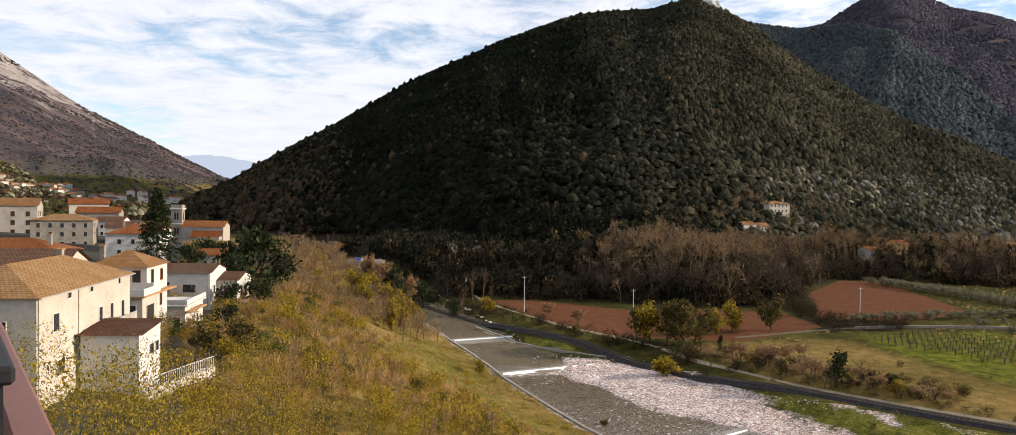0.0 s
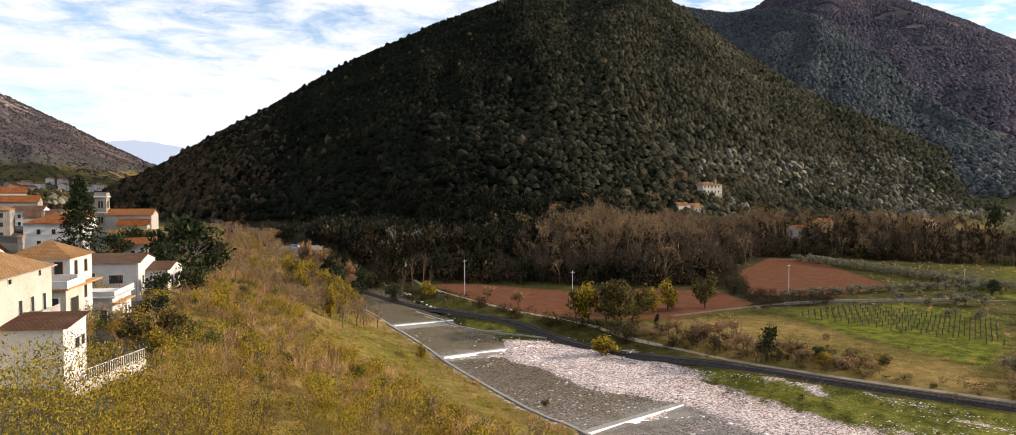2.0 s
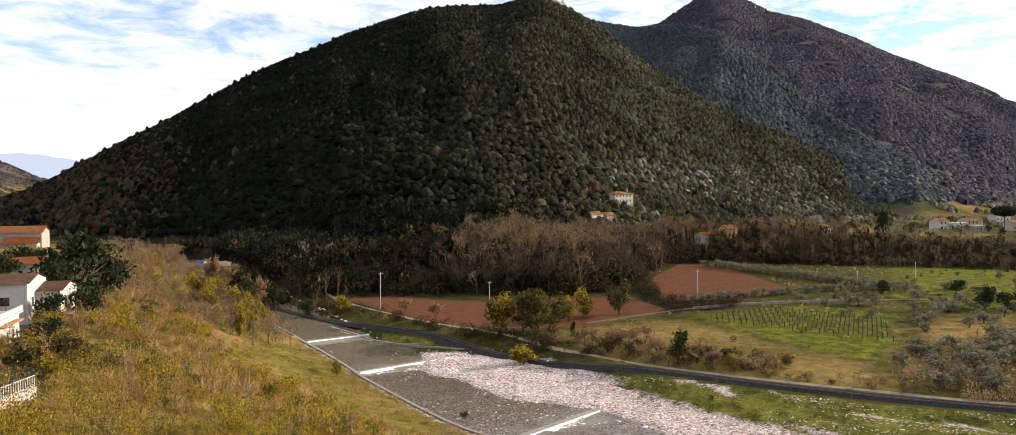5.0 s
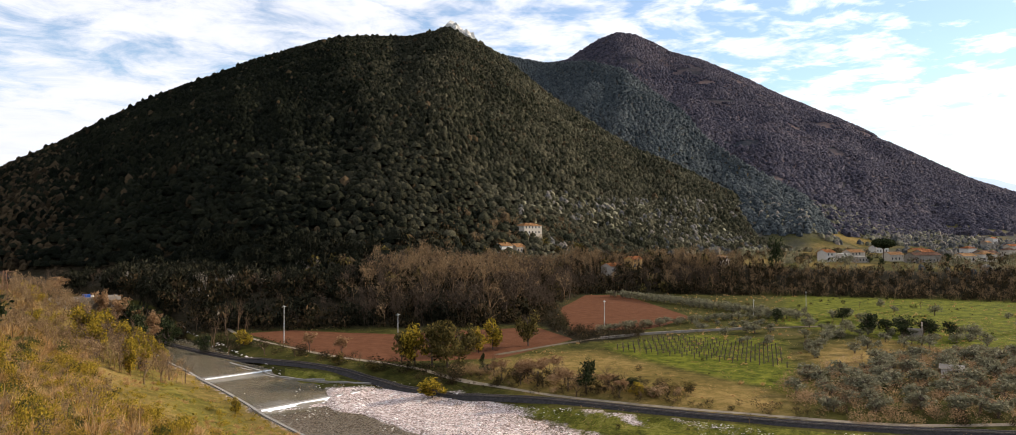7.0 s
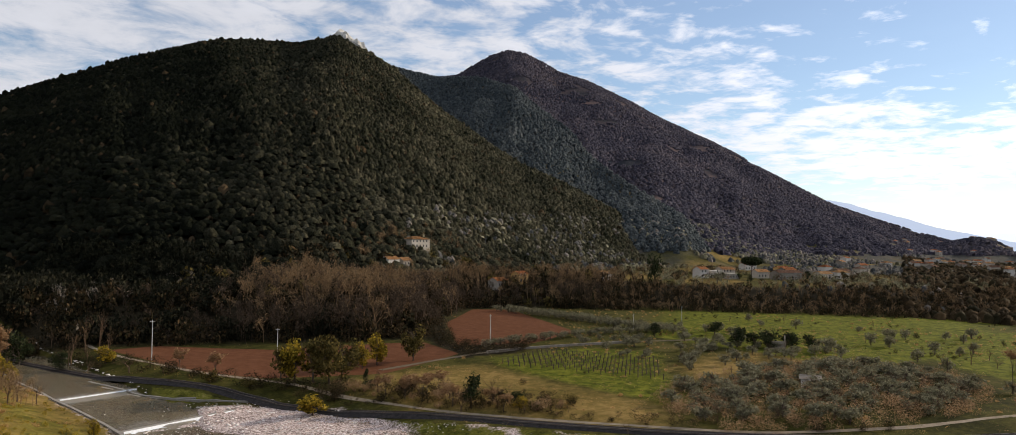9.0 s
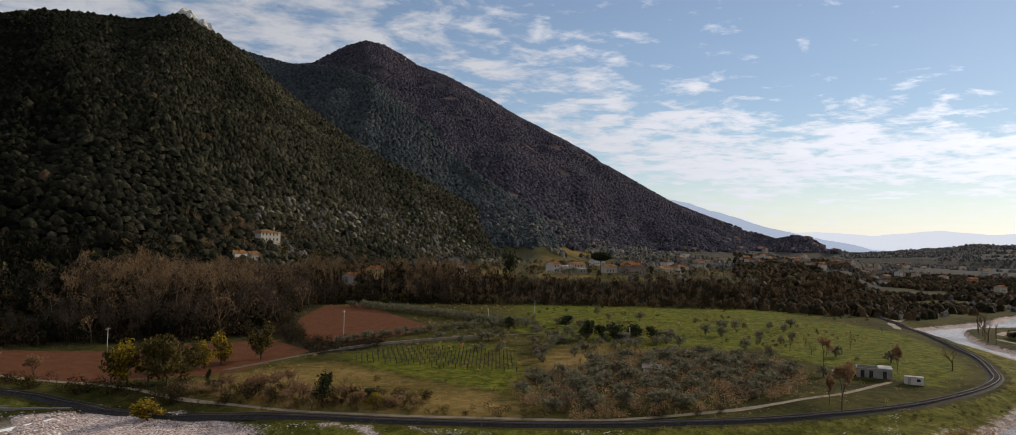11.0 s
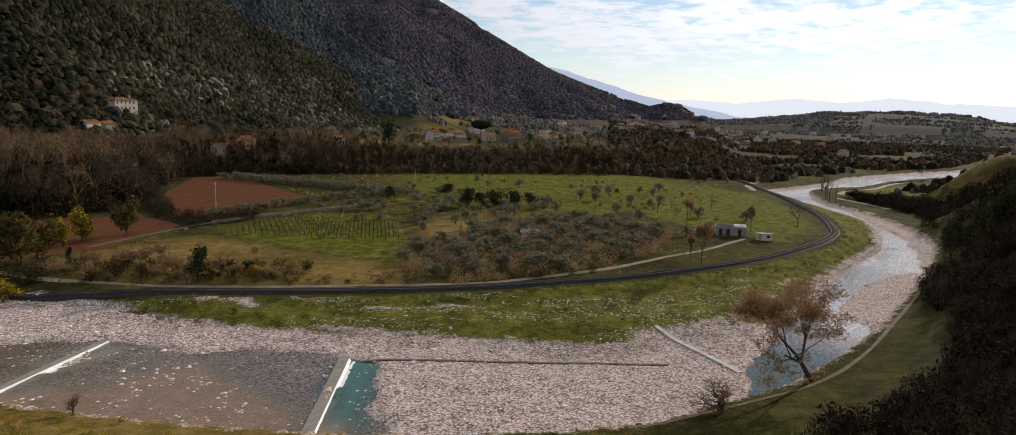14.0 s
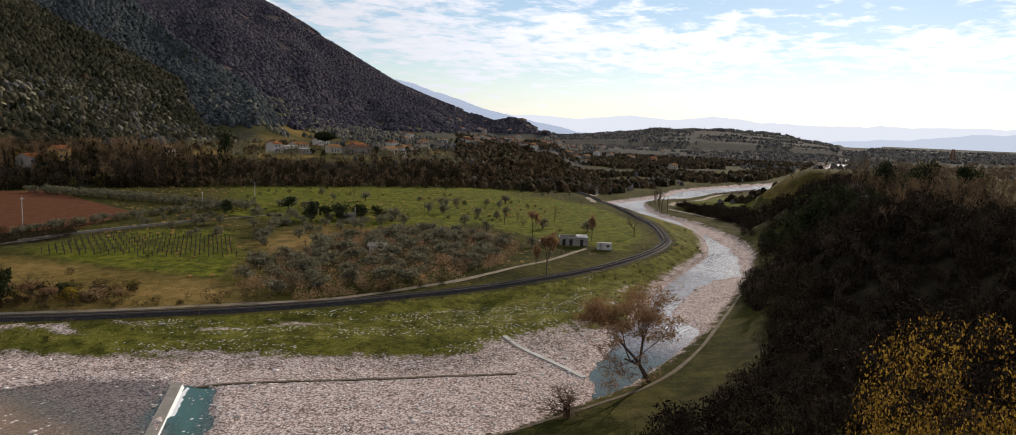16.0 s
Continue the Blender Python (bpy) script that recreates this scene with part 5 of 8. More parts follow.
# ---- river wall ----
def build_river_wall():
    L = NEAR_BANK[(NEAR_BANK[:, 1] < 262) & (NEAR_BANK[:, 1] > 109) & (NEAR_BANK[:, 0] < 40)]
    d = np.gradient(L, axis=0)
    nrm = np.stack([-d[:, 1], d[:, 0]], 1) / np.linalg.norm(d, axis=1, keepdims=True)
    top = np.maximum(ground(L[:, 0] - nrm[:, 0] * 1.2, L[:, 1] - nrm[:, 1] * 1.2), water_level(L[:, 0], L[:, 1]) + 0.5) + 0.15
    pts = [np.concatenate([L + nrm * w, (top + h)[:, None]], 1) for w, h in ((0.4, -2.2), (0.3, 0.0), (-0.3, 0.0), (-0.35, -0.8))]
    V = np.stack(pts, 1).reshape(-1, 3)
    i, j = np.meshgrid(np.arange(len(L) - 1), np.arange(3), indexing="ij")
    F = np.stack([i * 4 + j, i * 4 + j + 1, i * 4 + j + 5, i * 4 + j + 4], -1).reshape(-1, 4)
    tagged(new("river_wall", mesh_np("river_wall", V, F, M_CONCRETE)), "low grey concrete wall along the river", "wall", kind="structure")


build_river_wall()


def low_wall(name, pts, w, h, mat, label):
    line = spline(pts, 4)
    V, F = [], []
    d = np.gradient(line, axis=0)
    nrm = np.stack([-d[:, 1], d[:, 0]], 1) / np.linalg.norm(d, axis=1, keepdims=True)
    g = ground(line[:, 0], line[:, 1])
    ring = [np.concatenate([line + nrm * a, (g + b)[:, None]], 1) for a, b in ((-w, -0.5), (-w, h), (w, h), (w, -0.5))]
    V = np.stack(ring, 1).reshape(-1, 3)
    i, j = np.meshgrid(np.arange(len(line) - 1), np.arange(3), indexing="ij")
    F = np.stack([i * 4 + j, i * 4 + j + 1, i * 4 + j + 5, i * 4 + j + 4], -1).reshape(-1, 4)
    F = np.concatenate([F, [[0, 1, 2, 3], [len(V) - 4, len(V) - 3, len(V) - 2, len(V) - 1]]])
    tagged(new(name, mesh_np(name, V, F, mat)), label, "wall", kind="structure")


low_wall("stone_sill", [(116, 69), (113, 63), (109.5, 55), (105.9, 47.8)], 0.45, 0.22, M_CAP, "broken concrete sill across the shingle")
low_wall("shingle_step", [(66.5, 93.5), (77.3, 82.2), (84.2, 74.5), (91.4, 67.2), (100.8, 57.5)], 0.3, 0.12, M_EARTH, "low eroded ledge across the shingle")
low_wall("field_wall", [(100, 211), (118, 213), (137, 212), (156, 210)], 0.25, 0.8, M_STONE, "long low grey wall beside the field lane")
low_wall("bank_step", [(-9, 219), (-1, 205), (8, 192), (18, 183), (30, 178)], 0.3, 0.45, M_CONCRETE, "stepped concrete river bank below the railway")
low_wall("bank_step", [(-13, 222), (-5, 209), (4, 196), (14, 187)], 0.3, 0.3, M_CONCRETE, "stepped concrete river bank below the railway")
ribbon("bank_path", [(76, 46.6), (86, 43), (97.5, 39.3), (105.3, 37.0), (116, 35.8), (131, 36.2), (146, 37.7), (165, 39.6), (182, 41.5)], 0.38, M_EARTH, "worn earth path along the river bank", "path")
ribbon("ford_track", [(346, 156), (356, 161), (373, 171), (408, 182), (462, 198)], 1.6, M_DIRT, "dirt track at the river bend", "road")
ribbon("shore_track", [(554, 139), (489, 135), (449, 130), (411, 133), (390, 130)], 1.6, M_DIRT, "pale track beside the far meadow", "road")
ribbon("meadow_track", [(370, 124), (363, 117), (350, 101), (347, 93), (352, 84)], 1.5, M_DIRT, "pale track along the low meadow", "road")
ribbon("terrace_road", [(75, 330), (92, 325), (108, 325), (122, 330)], 1.8, M_CONCRETE, "short stretch of pale road in the wood", "road")


# ---- houses ----
def roof_mesh(w, d, h, kind, over=0.45, thick=0.18):
    """Roof over a w x d plan from z = 0, its ridge along x."""
    bm = bmesh.new()
    a, b = w / 2 + over, d / 2 + over
    if kind == "flat":
        return box(bm, -a, -b, 0, a, b, thick)
    if kind == "shed":
        P = [(-a, -b, 0), (a, -b, 0), (a, b, h), (-a, b, h)]
        faces = [(0, 1, 2, 3)]
    elif kind == "hip":
        r = max(a - b, 0.3)
        P = [(-a, -b, 0), (a, -b, 0), (a, b, 0), (-a, b, 0), (-r, 0, h), (r, 0, h)]
        faces = [(0, 1, 5, 4), (2, 3, 4, 5), (1, 2, 5), (3, 0, 4)]
    else:
        P = [(-a, -b, 0), (a, -b, 0), (a, b, 0), (-a, b, 0), (-a, 0, h), (a, 0, h)]
        faces = [(0, 1, 5, 4), (2, 3, 4, 5)]
    vs = [bm.verts.new(p) for p in P]
    for f in faces:
        bm.faces.new([vs[i] for i in f])
    bmesh.ops.solidify(bm, geom=bm.faces[:], thickness=thick)
    return bm


def build_house(x, y, z, w, d, h, rot, kind="gable", roof_h=1.6, wall=None, roof=None, windows=(), label="", chimney=None, base=3.0, turn=0.0, group="village houses", shutters=None, category="house", name="house"):
    """A house at the middle of its plan, z its eaves less h. windows: (side, along, sill, width, height) with side f, b, l or r."""
    wall, roof = wall or M_CREAM, roof or M_TILE
    H = empty(name, pose(x, y, z, 0, 0, rot), label, category, group)
    bm = boxes((-w / 2, -d / 2, -base, w / 2, d / 2, h))
    if kind in ("gable", "shed"):
        if turn:
            P = [((s * w / 2, -d / 2, h), (s * w / 2, d / 2, h), (s * w / 2, 0, h + roof_h * 0.93)) for s in (-1, 1)]
        a = w / 2 if not turn else d / 2
        for s in (-1, 1):
            if kind == "gable":
                tri = [(s * w / 2, -d / 2, h), (s * w / 2, d / 2, h), (s * w / 2, 0, h + roof_h * 0.92)] if not turn else [(-w / 2, s * d / 2, h), (w / 2, s * d / 2, h), (0, s * d / 2, h + roof_h * 0.92)]
                bm.faces.new([bm.verts.new(p) for p in tri])
            elif not turn:
                bm.faces.new([bm.verts.new(p) for p in [(s * w / 2, -d / 2, h), (s * w / 2, d / 2, h), (s * w / 2, d / 2, h + roof_h * 0.92)]])
        if kind == "shed":
            bm.faces.new([bm.verts.new(p) for p in [(-w / 2, d / 2, h), (w / 2, d / 2, h), (w / 2, d / 2, h + roof_h * 0.92), (-w / 2, d / 2, h + roof_h * 0.92)]])
    part("wall", bm, wall, H)
    bm = roof_mesh(*((d, w) if turn else (w, d)), roof_h, kind)
    bmesh.ops.transform(bm, matrix=pose(0, 0, h, 0, 0, 90 if turn else 0), verts=bm.verts)
    part("roof", bm, roof, H)
    if chimney:
        cx, cy, ch = chimney
        c = part("chimney", boxes((cx - 0.3, cy - 0.3, h, cx + 0.3, cy + 0.3, h + roof_h + ch)), M_STONE, H)
        part("chimney_cap", boxes((cx - 0.42, cy - 0.42, h + roof_h + ch, cx + 0.42, cy + 0.42, h + roof_h + ch + 0.12)), M_OLDTILE, c)
    for sd, u, v, ww, wh in windows:
        m = {"f": pose(u, -d / 2, v), "b": pose(u, d / 2, v, 0, 0, 180), "r": pose(w / 2, u, v, 0, 0, 90), "l": pose(-w / 2, u, v, 0, 0, -90)}[sd]
        fr = 0.09
        bm = boxes((-ww / 2 - fr, -0.06, -fr, -ww / 2, 0.05, wh + fr), (ww / 2, -0.06, -fr, ww / 2 + fr, 0.05, wh + fr), (-ww / 2, -0.06, wh, ww / 2, 0.05, wh + fr), (-ww / 2, -0.09, -fr, ww / 2, 0.05, 0))
        bmesh.ops.transform(bm, matrix=m, verts=bm.verts)
        win = part("window", bm, shutters or M_WHITE, H)
        bm = boxes((-ww / 2, -0.012, 0, ww / 2, 0.02, wh))
        bmesh.ops.transform(bm, matrix=m, verts=bm.verts)
        part("pane", bm, M_GLASS, win)
    return H


def rows(sd, us, vs, w=1.0, h=1.3):
    return [(sd, u, v, w, h) for u in us for v in vs]


# ---- village ----
COLS4, FL3 = (-3.6, -1.2, 1.2, 3.6), (1.0, 3.9, 6.6)
A_WIN = [("r", -7.0, 5.0, 1.1, 1.6), ("r", 2.6, 3.6, 0.8, 2.2), ("r", 5.4, 3.6, 0.8, 2.2), ("r", 8.4, 3.6, 0.8, 2.1), ("r", -4.4, 7.7, 0.7, 0.5), ("r", 0.4, 7.7, 0.7, 0.5), ("r", 7.4, 7.7, 0.6, 0.6), ("r", 6.0, 0.6, 1.6, 1.8), ("r", -6.0, 0.8, 1.4, 1.4),
         ("f", 2.0, 5.0, 1.0, 1.4), ("f", -2.0, 5.0, 1.0, 1.4)]
A = build_house(-47.0, 73.7, 22.2, 10, 21, 8.5, 7, "hip", 2.5, M_CREAM, M_OLDTILE, turn=1, chimney=(-0.5, 6.0, 0.5), base=4, windows=A_WIN, label="long cream rendered house with a weathered tile roof")
part("pilaster", boxes((5.0, -2.6, -4, 5.12, -1.9, 8.4)), M_CREAM, A)
part("downpipe", boxes((5.02, -10.3, -4, 5.1, -10.2, 8.4)), M_GREY, A)
part("gutter", boxes((5.4, -10.8, 8.42, 5.54, 10.8, 8.52)), M_GREY, A)
part("balcony", boxes((5.0, 4.6, 3.3, 6.2, 9.4, 3.5), (6.12, 4.6, 3.5, 6.2, 9.4, 4.4), (5.0, 4.6, 3.5, 6.12, 4.66, 4.4)), M_GREY, A)
B = build_house(-51.9, 101.3, 20.0, 7.4, 8, 10.1, 7, "hip", 2.0, M_WHITE, M_OLDTILE, chimney=(-3.0, -1.0, 0.6), base=4, shutters=M_WOOD,
                windows=[("f", -2.2, 8.0, 0.8, 1.4), ("f", 0.2, 8.0, 0.9, 1.6), ("f", 2.4, 7.6, 0.9, 2.0), ("r", -2.0, 7.7, 0.9, 1.9), ("r", 1.6, 7.9, 0.9, 1.5), ("r", -2.0, 4.6, 1.0, 1.8), ("r", 1.4, 4.4, 0.8, 1.6)], label="white upper-storey house with brown shutters and tile roof")
part("balcony", boxes((0.6, -5.3, 7.2, 5.0, -4.003, 7.4), (0.6, -5.3, 7.4, 5.0, -5.18, 8.2), (4.88, -5.18, 7.4, 5.0, -4.003, 8.2)), M_WHITE, B, "white balcony with a solid parapet")
part("canopy", boxes((3.703, -4.4, 6.5, 5.0, 4.2, 6.7), bevel=0.05), M_OLDTILE, B, "tiled canopy strip")
# Loggia openings are dark panes that stand for the shade inside.
C0 = build_house(-48.4, 94.9, 20.0, 4.8, 5.5, 6.8, 7, "flat", 0.3, M_CREAM, M_OLDTILE, base=4, shutters=M_CREAM, windows=[("f", 0.3, 3.2, 2.6, 2.6), ("r", 0.0, 3.2, 2.6, 2.4)], label="cream block with a loggia under a terrace, its shade drawn as dark panes")
part("terrace_parapet", boxes((-2.6, -3.1, 7.0, 2.7, -2.95, 7.9), (2.55, -2.95, 7.0, 2.7, 3.0, 7.9)), M_WHITE, C0)
D0 = build_house(-50.8, 113.5, 18.6, 5.2, 9, 4.6, 7, "flat", 0.3, M_WHITE, M_WHITE, base=4, windows=[("r", -3.0, 1.4, 0.8, 1.2), ("r", -0.8, 1.4, 0.8, 1.2), ("r", 1.6, 1.2, 0.8, 1.5), ("r", 3.2, 1.4, 0.6, 1.0), ("f", 1.4, 1.0, 0.9, 1.9)], label="low white block with a roof terrace")
part("terrace_parapet", boxes((-2.9, -4.9, 4.9, 3.0, -4.75, 5.6), (2.85, -4.75, 4.9, 3.0, 4.8, 5.6)), M_WHITE, D0)
part("canopy", boxes((2.61, -4.6, 3.7, 3.7, 3.0, 3.9), bevel=0.05), M_OLDTILE, D0, "sloping tile canopy")
C = build_house(-58.6, 134.5, 17.4, 11.6, 9, 8.6, 4, "gable", 1.3, M_WHITE, M_BROWNTILE, base=4,
                windows=[("f", -1.8, 4.6, 1.4, 2.3), ("f", 2.2, 5.1, 2.2, 1.4), ("r", -2.2, 4.8, 0.8, 1.4), ("r", 1.6, 4.8, 0.8, 1.4), ("r", 1.6, 1.0, 0.9, 2.0)], label="pale two-storey house with a flat-pitched brown roof")
part("balcony", boxes((-3.4, -5.6, 4.3, 0.0, -4.503, 4.5), (-3.4, -5.6, 4.5, 0.0, -5.5, 5.3)), M_GREY, C)
part("downpipe", boxes((5.4, -4.58, -4, 5.5, -4.503, 8.5)), M_GREY, C)
C2 = build_house(-52.0, 138.6, 17.4, 5.2, 9, 6.9, 4, "gable", 1.2, M_WHITE, M_BROWNTILE, base=4, shutters=M_WOOD, windows=[("r", -2.0, 3.6, 0.9, 1.9), ("r", 1.0, 3.6, 0.9, 1.9), ("f", 0.9, 3.6, 0.9, 1.9), ("f", 0.9, 0.6, 0.9, 2.0)], label="narrow pale house wing with a tiled porch roof")
part("porch_roof", boxes((-1.0, -6.2, 3.0, 4.2, -4.503, 3.2), (2.753, -4.503, 3.0, 4.2, 4.5, 3.2), bevel=0.03), M_BROWNTILE, C2)
part("balcony", boxes((2.753, -4.0, 0.2, 4.0, 4.0, 0.35), (3.9, -4.0, 0.35, 4.0, 4.0, 1.2)), M_GREY, C2)
E0 = build_house(-38.9, 74.6, 21.4, 5.4, 6, 4.7, 7, "shed", 0.6, M_WHITE, M_BROWNTILE, base=4, windows=[("r", 0.4, 2.2, 1.2, 1.0), ("r", 2.0, 2.2, 0.9, 1.0)], label="small white outbuilding with a red-brown lean-to roof")
build_house(-131.8, 220.0, 23.0, 16, 10, 8.5, 22, "hip", 1.8, M_STONE, M_OLDTILE, base=6, windows=rows("f", (-6, -3, 0, 3, 6), (1.0, 3.8, 6.4), 0.9, 1.3) + rows("r", (-3, 0, 3), (3.8, 6.4), 0.9, 1.3),
            label="three-storey grey stone house with rows of small windows", shutters=M_GREY)
build_house(-155.0, 233.0, 25.5, 13, 11, 9.8, 24, "gable", 2.4, M_GREY, M_OLDTILE, base=6, turn=0, windows=rows("f", (-4, 0, 4), FL3, 1.0, 1.4) + rows("r", (-3, 0, 3), (3.9, 6.6), 1.0, 1.4), label="tall pale house above the village with a tiled gable roof", shutters=M_WOOD)
build_house(-91.7, 183.0, 24.0, 12, 10, 6.0, 15, "hip", 2.2, M_WHITE, M_TILE, base=6, windows=rows("f", (-3, 0, 3), (1.0, 3.6), 0.8, 1.1) + rows("r", (-2, 2), (3.6,), 0.8, 1.1), label="white house under a bright orange tile roof", chimney=(-3.5, 1.5, 0.4))
build_house(-150.0, 272.0, 26.0, 14, 9, 6.4, 18, "gable", 2.2, M_STONE, M_TILE, base=6, windows=rows("f", (-4, 0, 4), (1.2, 3.8), 0.9, 1.2), label="stone village house with an orange tile roof")
build_house(-137.0, 256.0, 24.0, 9, 8, 6.0, 10, "gable", 1.6, M_WHITE, M_BROWNTILE, base=6, windows=rows("f", (-2, 1.5), (1.2, 3.6), 0.9, 1.2), label="small white village house with a brown roof")
build_house(-120.0, 230.0, 23.0, 8, 8, 6.2, 20, "gable", 1.8, M_GREY, M_BROWNTILE, base=6, windows=rows("f", (-2, 1.5), (1.0, 3.6), 0.9, 1.2), label="old grey village house among roofs")
build_house(-107.0, 212.0, 22.5, 7, 8, 6.8, 25, "gable", 1.8, M_STONE, M_OLDTILE, base=6, turn=1, windows=rows("f", (-1.5, 1.5), (1.0, 3.8), 0.9, 1.2), label="narrow stone house with its gable to the street")
build_house(-72.0, 108.5, 24.5, 14, 10, 6.6, 15, "hip", 2.0, M_CREAM, M_TILE, base=6, chimney=(4.5, -1.0, 0.5), windows=rows("r", (-3, 0, 3), (3.8,), 0.9, 1.3), label="cream house under a broad orange tile roof")
build_house(-61.5, 92.0, 23.5, 14, 9, 7.4, 12, "gable", 1.9, M_CREAM, M_BROWNTILE, base=6, windows=rows("r", (-2, 2), (4.6,), 0.9, 1.3), label="cream house with a dark red-brown tile roof")
build_house(-74.0, 188.0, 20.5, 8, 7, 4.2, 10, "gable", 1.4, M_CREAM, M_TILE, base=6, windows=rows("f", (-2, 2), (1.4,), 0.9, 1.2), label="small cream house with a red tile roof by the slope")
build_house(-70.0, 205.0, 20.0, 6, 6, 3.8, 0, "gable", 1.2, M_STONE, M_TILE, base=6, windows=rows("f", (0,), (1.4,), 0.9, 1.2), label="little stone cottage with a red roof")
build_house(-170.0, 300.0, 28.0, 14, 10, 7.0, 30, "gable", 2.2, M_CREAM, M_TILE, base=6, windows=rows("f", (-4, 0, 4), (1.2, 4.0), 0.9, 1.3), label="cream house on the upper edge of the village")
build_house(-125.0, 262.0, 22.0, 9, 9, 5.4, 5, "hip", 1.8, M_WHITE, M_TILE, base=6, windows=rows("f", (-2, 2), (1.2, 3.4), 0.9, 1.2), label="white cottage with an orange hipped roof")


VILLAGE_NAMES = ("cream", "white", "grey stone")
vr = random.Random(5)
for k in range(15):
    u = k / 14
    x, y = -62 - 75 * u - 14 * vr.random(), 112 + 150 * vr.random() * (0.4 + 0.6 * u) + 30 * u
    if math.degrees(math.atan2(x, y)) > -27.5 or math.hypot(x, y) < 235 or k % 4 == 3:
        continue
    i = k % 3
    build_house(x, y, 23.0 + 2.5 * u - 0.012 * (y - 110), 8 + 4 * vr.random(), 8, 5.6 + 1.6 * vr.random(), vr.choice((5, 14, 22, 95)), "gable", 1.8, (M_CREAM, M_WHITE, M_STONE)[i], (M_TILE, M_OLDTILE, M_BROWNTILE)[(k + 1) % 3],
                rows("f", (-2.4, 0, 2.4), (1.0, 3.6), 0.8, 1.2) + rows("r", (-2, 1.6), (3.4,), 0.8, 1.2), f"{VILLAGE_NAMES[i]} village house packed among other roofs", base=6, chimney=(1.5, 1.0, 0.3))


def build_fence():
    f = empty("garden_fence", pose(-34.6, 70.5, 20.9, 0, 0, 78), "white metal garden fence on a low retaining wall", "fence")
    part("base_wall", boxes((0, -0.15, -6, 11.2, 0.15, 0.0)), M_CREAM, f, "cream retaining wall")
    part("top_rail", boxes((0, -0.03, 1.12, 11.2, 0.03, 1.18)), M_WHITE, f)
    part("bottom_rail", boxes((0, -0.03, 0.12, 11.2, 0.03, 0.17)), M_WHITE, f)
    me = None
    for k in range(33):
        if me is None:
            o = part("bar", boxes((-0.03, -0.02, 0.0, 0.03, 0.02, 1.12)), M_WHITE, f)
            me = o.data
        else:
            o = new("bar", me)
            o.parent = f
        o.location = (0.1 + 0.343 * k, 0, 0)


build_fence()


def build_church():
    c = empty("church", pose(-121, 293, 18.0, 0, 0, 8), "stone parish church with orange roofs and a square bell tower", "church")
    bm = boxes((-6.9, -5, -6, 9, 6, 9))
    for s in (-6.9, 9):
        bm.faces.new([bm.verts.new(v) for v in ((s, -5, 9), (s, 6, 9), (s, 0.5, 11))])
    part("nave", bm, M_GREY, c)
    bm = roof_mesh(16, 11, 2.3, "gable")
    bmesh.ops.transform(bm, matrix=pose(1.1, 0.5, 9), verts=bm.verts)
    part("roof", bm, M_TILE, c, "orange tile roof")
    part("aisle", boxes((-2, -9.5, -6, 8.5, -5.003, 5.4)), M_GREY, c)
    bm = bmesh.new()
    vs = [bm.verts.new(v) for v in ((-2.4, -10, 5.4), (9, -10, 5.4), (9, -4.9, 7.6), (-2.4, -4.9, 7.6))]
    bm.faces.new(vs)
    bmesh.ops.solidify(bm, geom=bm.faces[:], thickness=0.2)
    part("aisle_roof", bm, M_TILE, c, "orange lean-to tile roof")
    t = part("tower", boxes((-11.0, -3.0, -6, -7.0, 1.0, 15.6)), M_STONE, c, "square stone bell tower")
    part("string_course", boxes((-11.2, -3.2, 9.8, -6.8, 1.2, 10.2), bevel=0.05), M_CAP, t)
    part("cornice", boxes((-11.4, -3.4, 15.6, -6.6, 1.4, 16.2), bevel=0.08), M_CAP, t)
    part("tower_top", boxes((-11.1, -3.1, 16.2, -6.9, 1.1, 17.4), bevel=0.05), M_STONE, t)
    # Dark panels on the tower walls stand for the shade inside the belfry.
    for zc, hh in ((6.0, 2.4), (11.6, 2.8)):
        for m in (pose(-9, -3.0, zc), pose(-7.0, -1, zc, 0, 0, 90)):
            for off in (-0.45, 0.45):
                bm = bmesh.new()
                prof = [(-0.32, 0), (0.32, 0)] + [(0.32 * math.cos(math.pi * k / 8), hh - 0.4 + 0.4 * math.sin(math.pi * k / 8)) for k in range(9)]
                f = bm.faces.new([bm.verts.new((px + off, -0.03, pz)) for px, pz in prof])
                bmesh.ops.solidify(bm, geom=[f], thickness=0.05)
                bmesh.ops.transform(bm, matrix=m, verts=bm.verts)
                part("belfry_opening", bm, M_GLASS, t)


build_church()

# ---- hamlets ----
def hamlet(x, y, w, d, h, rot, kind, wall, roof, label, floors=2, z=None):
    us = [-(w / 2) + 1.6 + k * 2.6 for k in range(max(1, int((w - 1.0) / 2.6)))]
    build_house(x, y, gz(x, y) if z is None else z, w, d, h, rot + 42, kind, 1.8, wall, roof, rows("f", us, [1.0 + 2.9 * k for k in range(floors)], 1.0, 1.4) + rows("r", (-1.5, 1.5), (1.0,), 1.0, 1.3), label, group="hamlet houses", base=4)


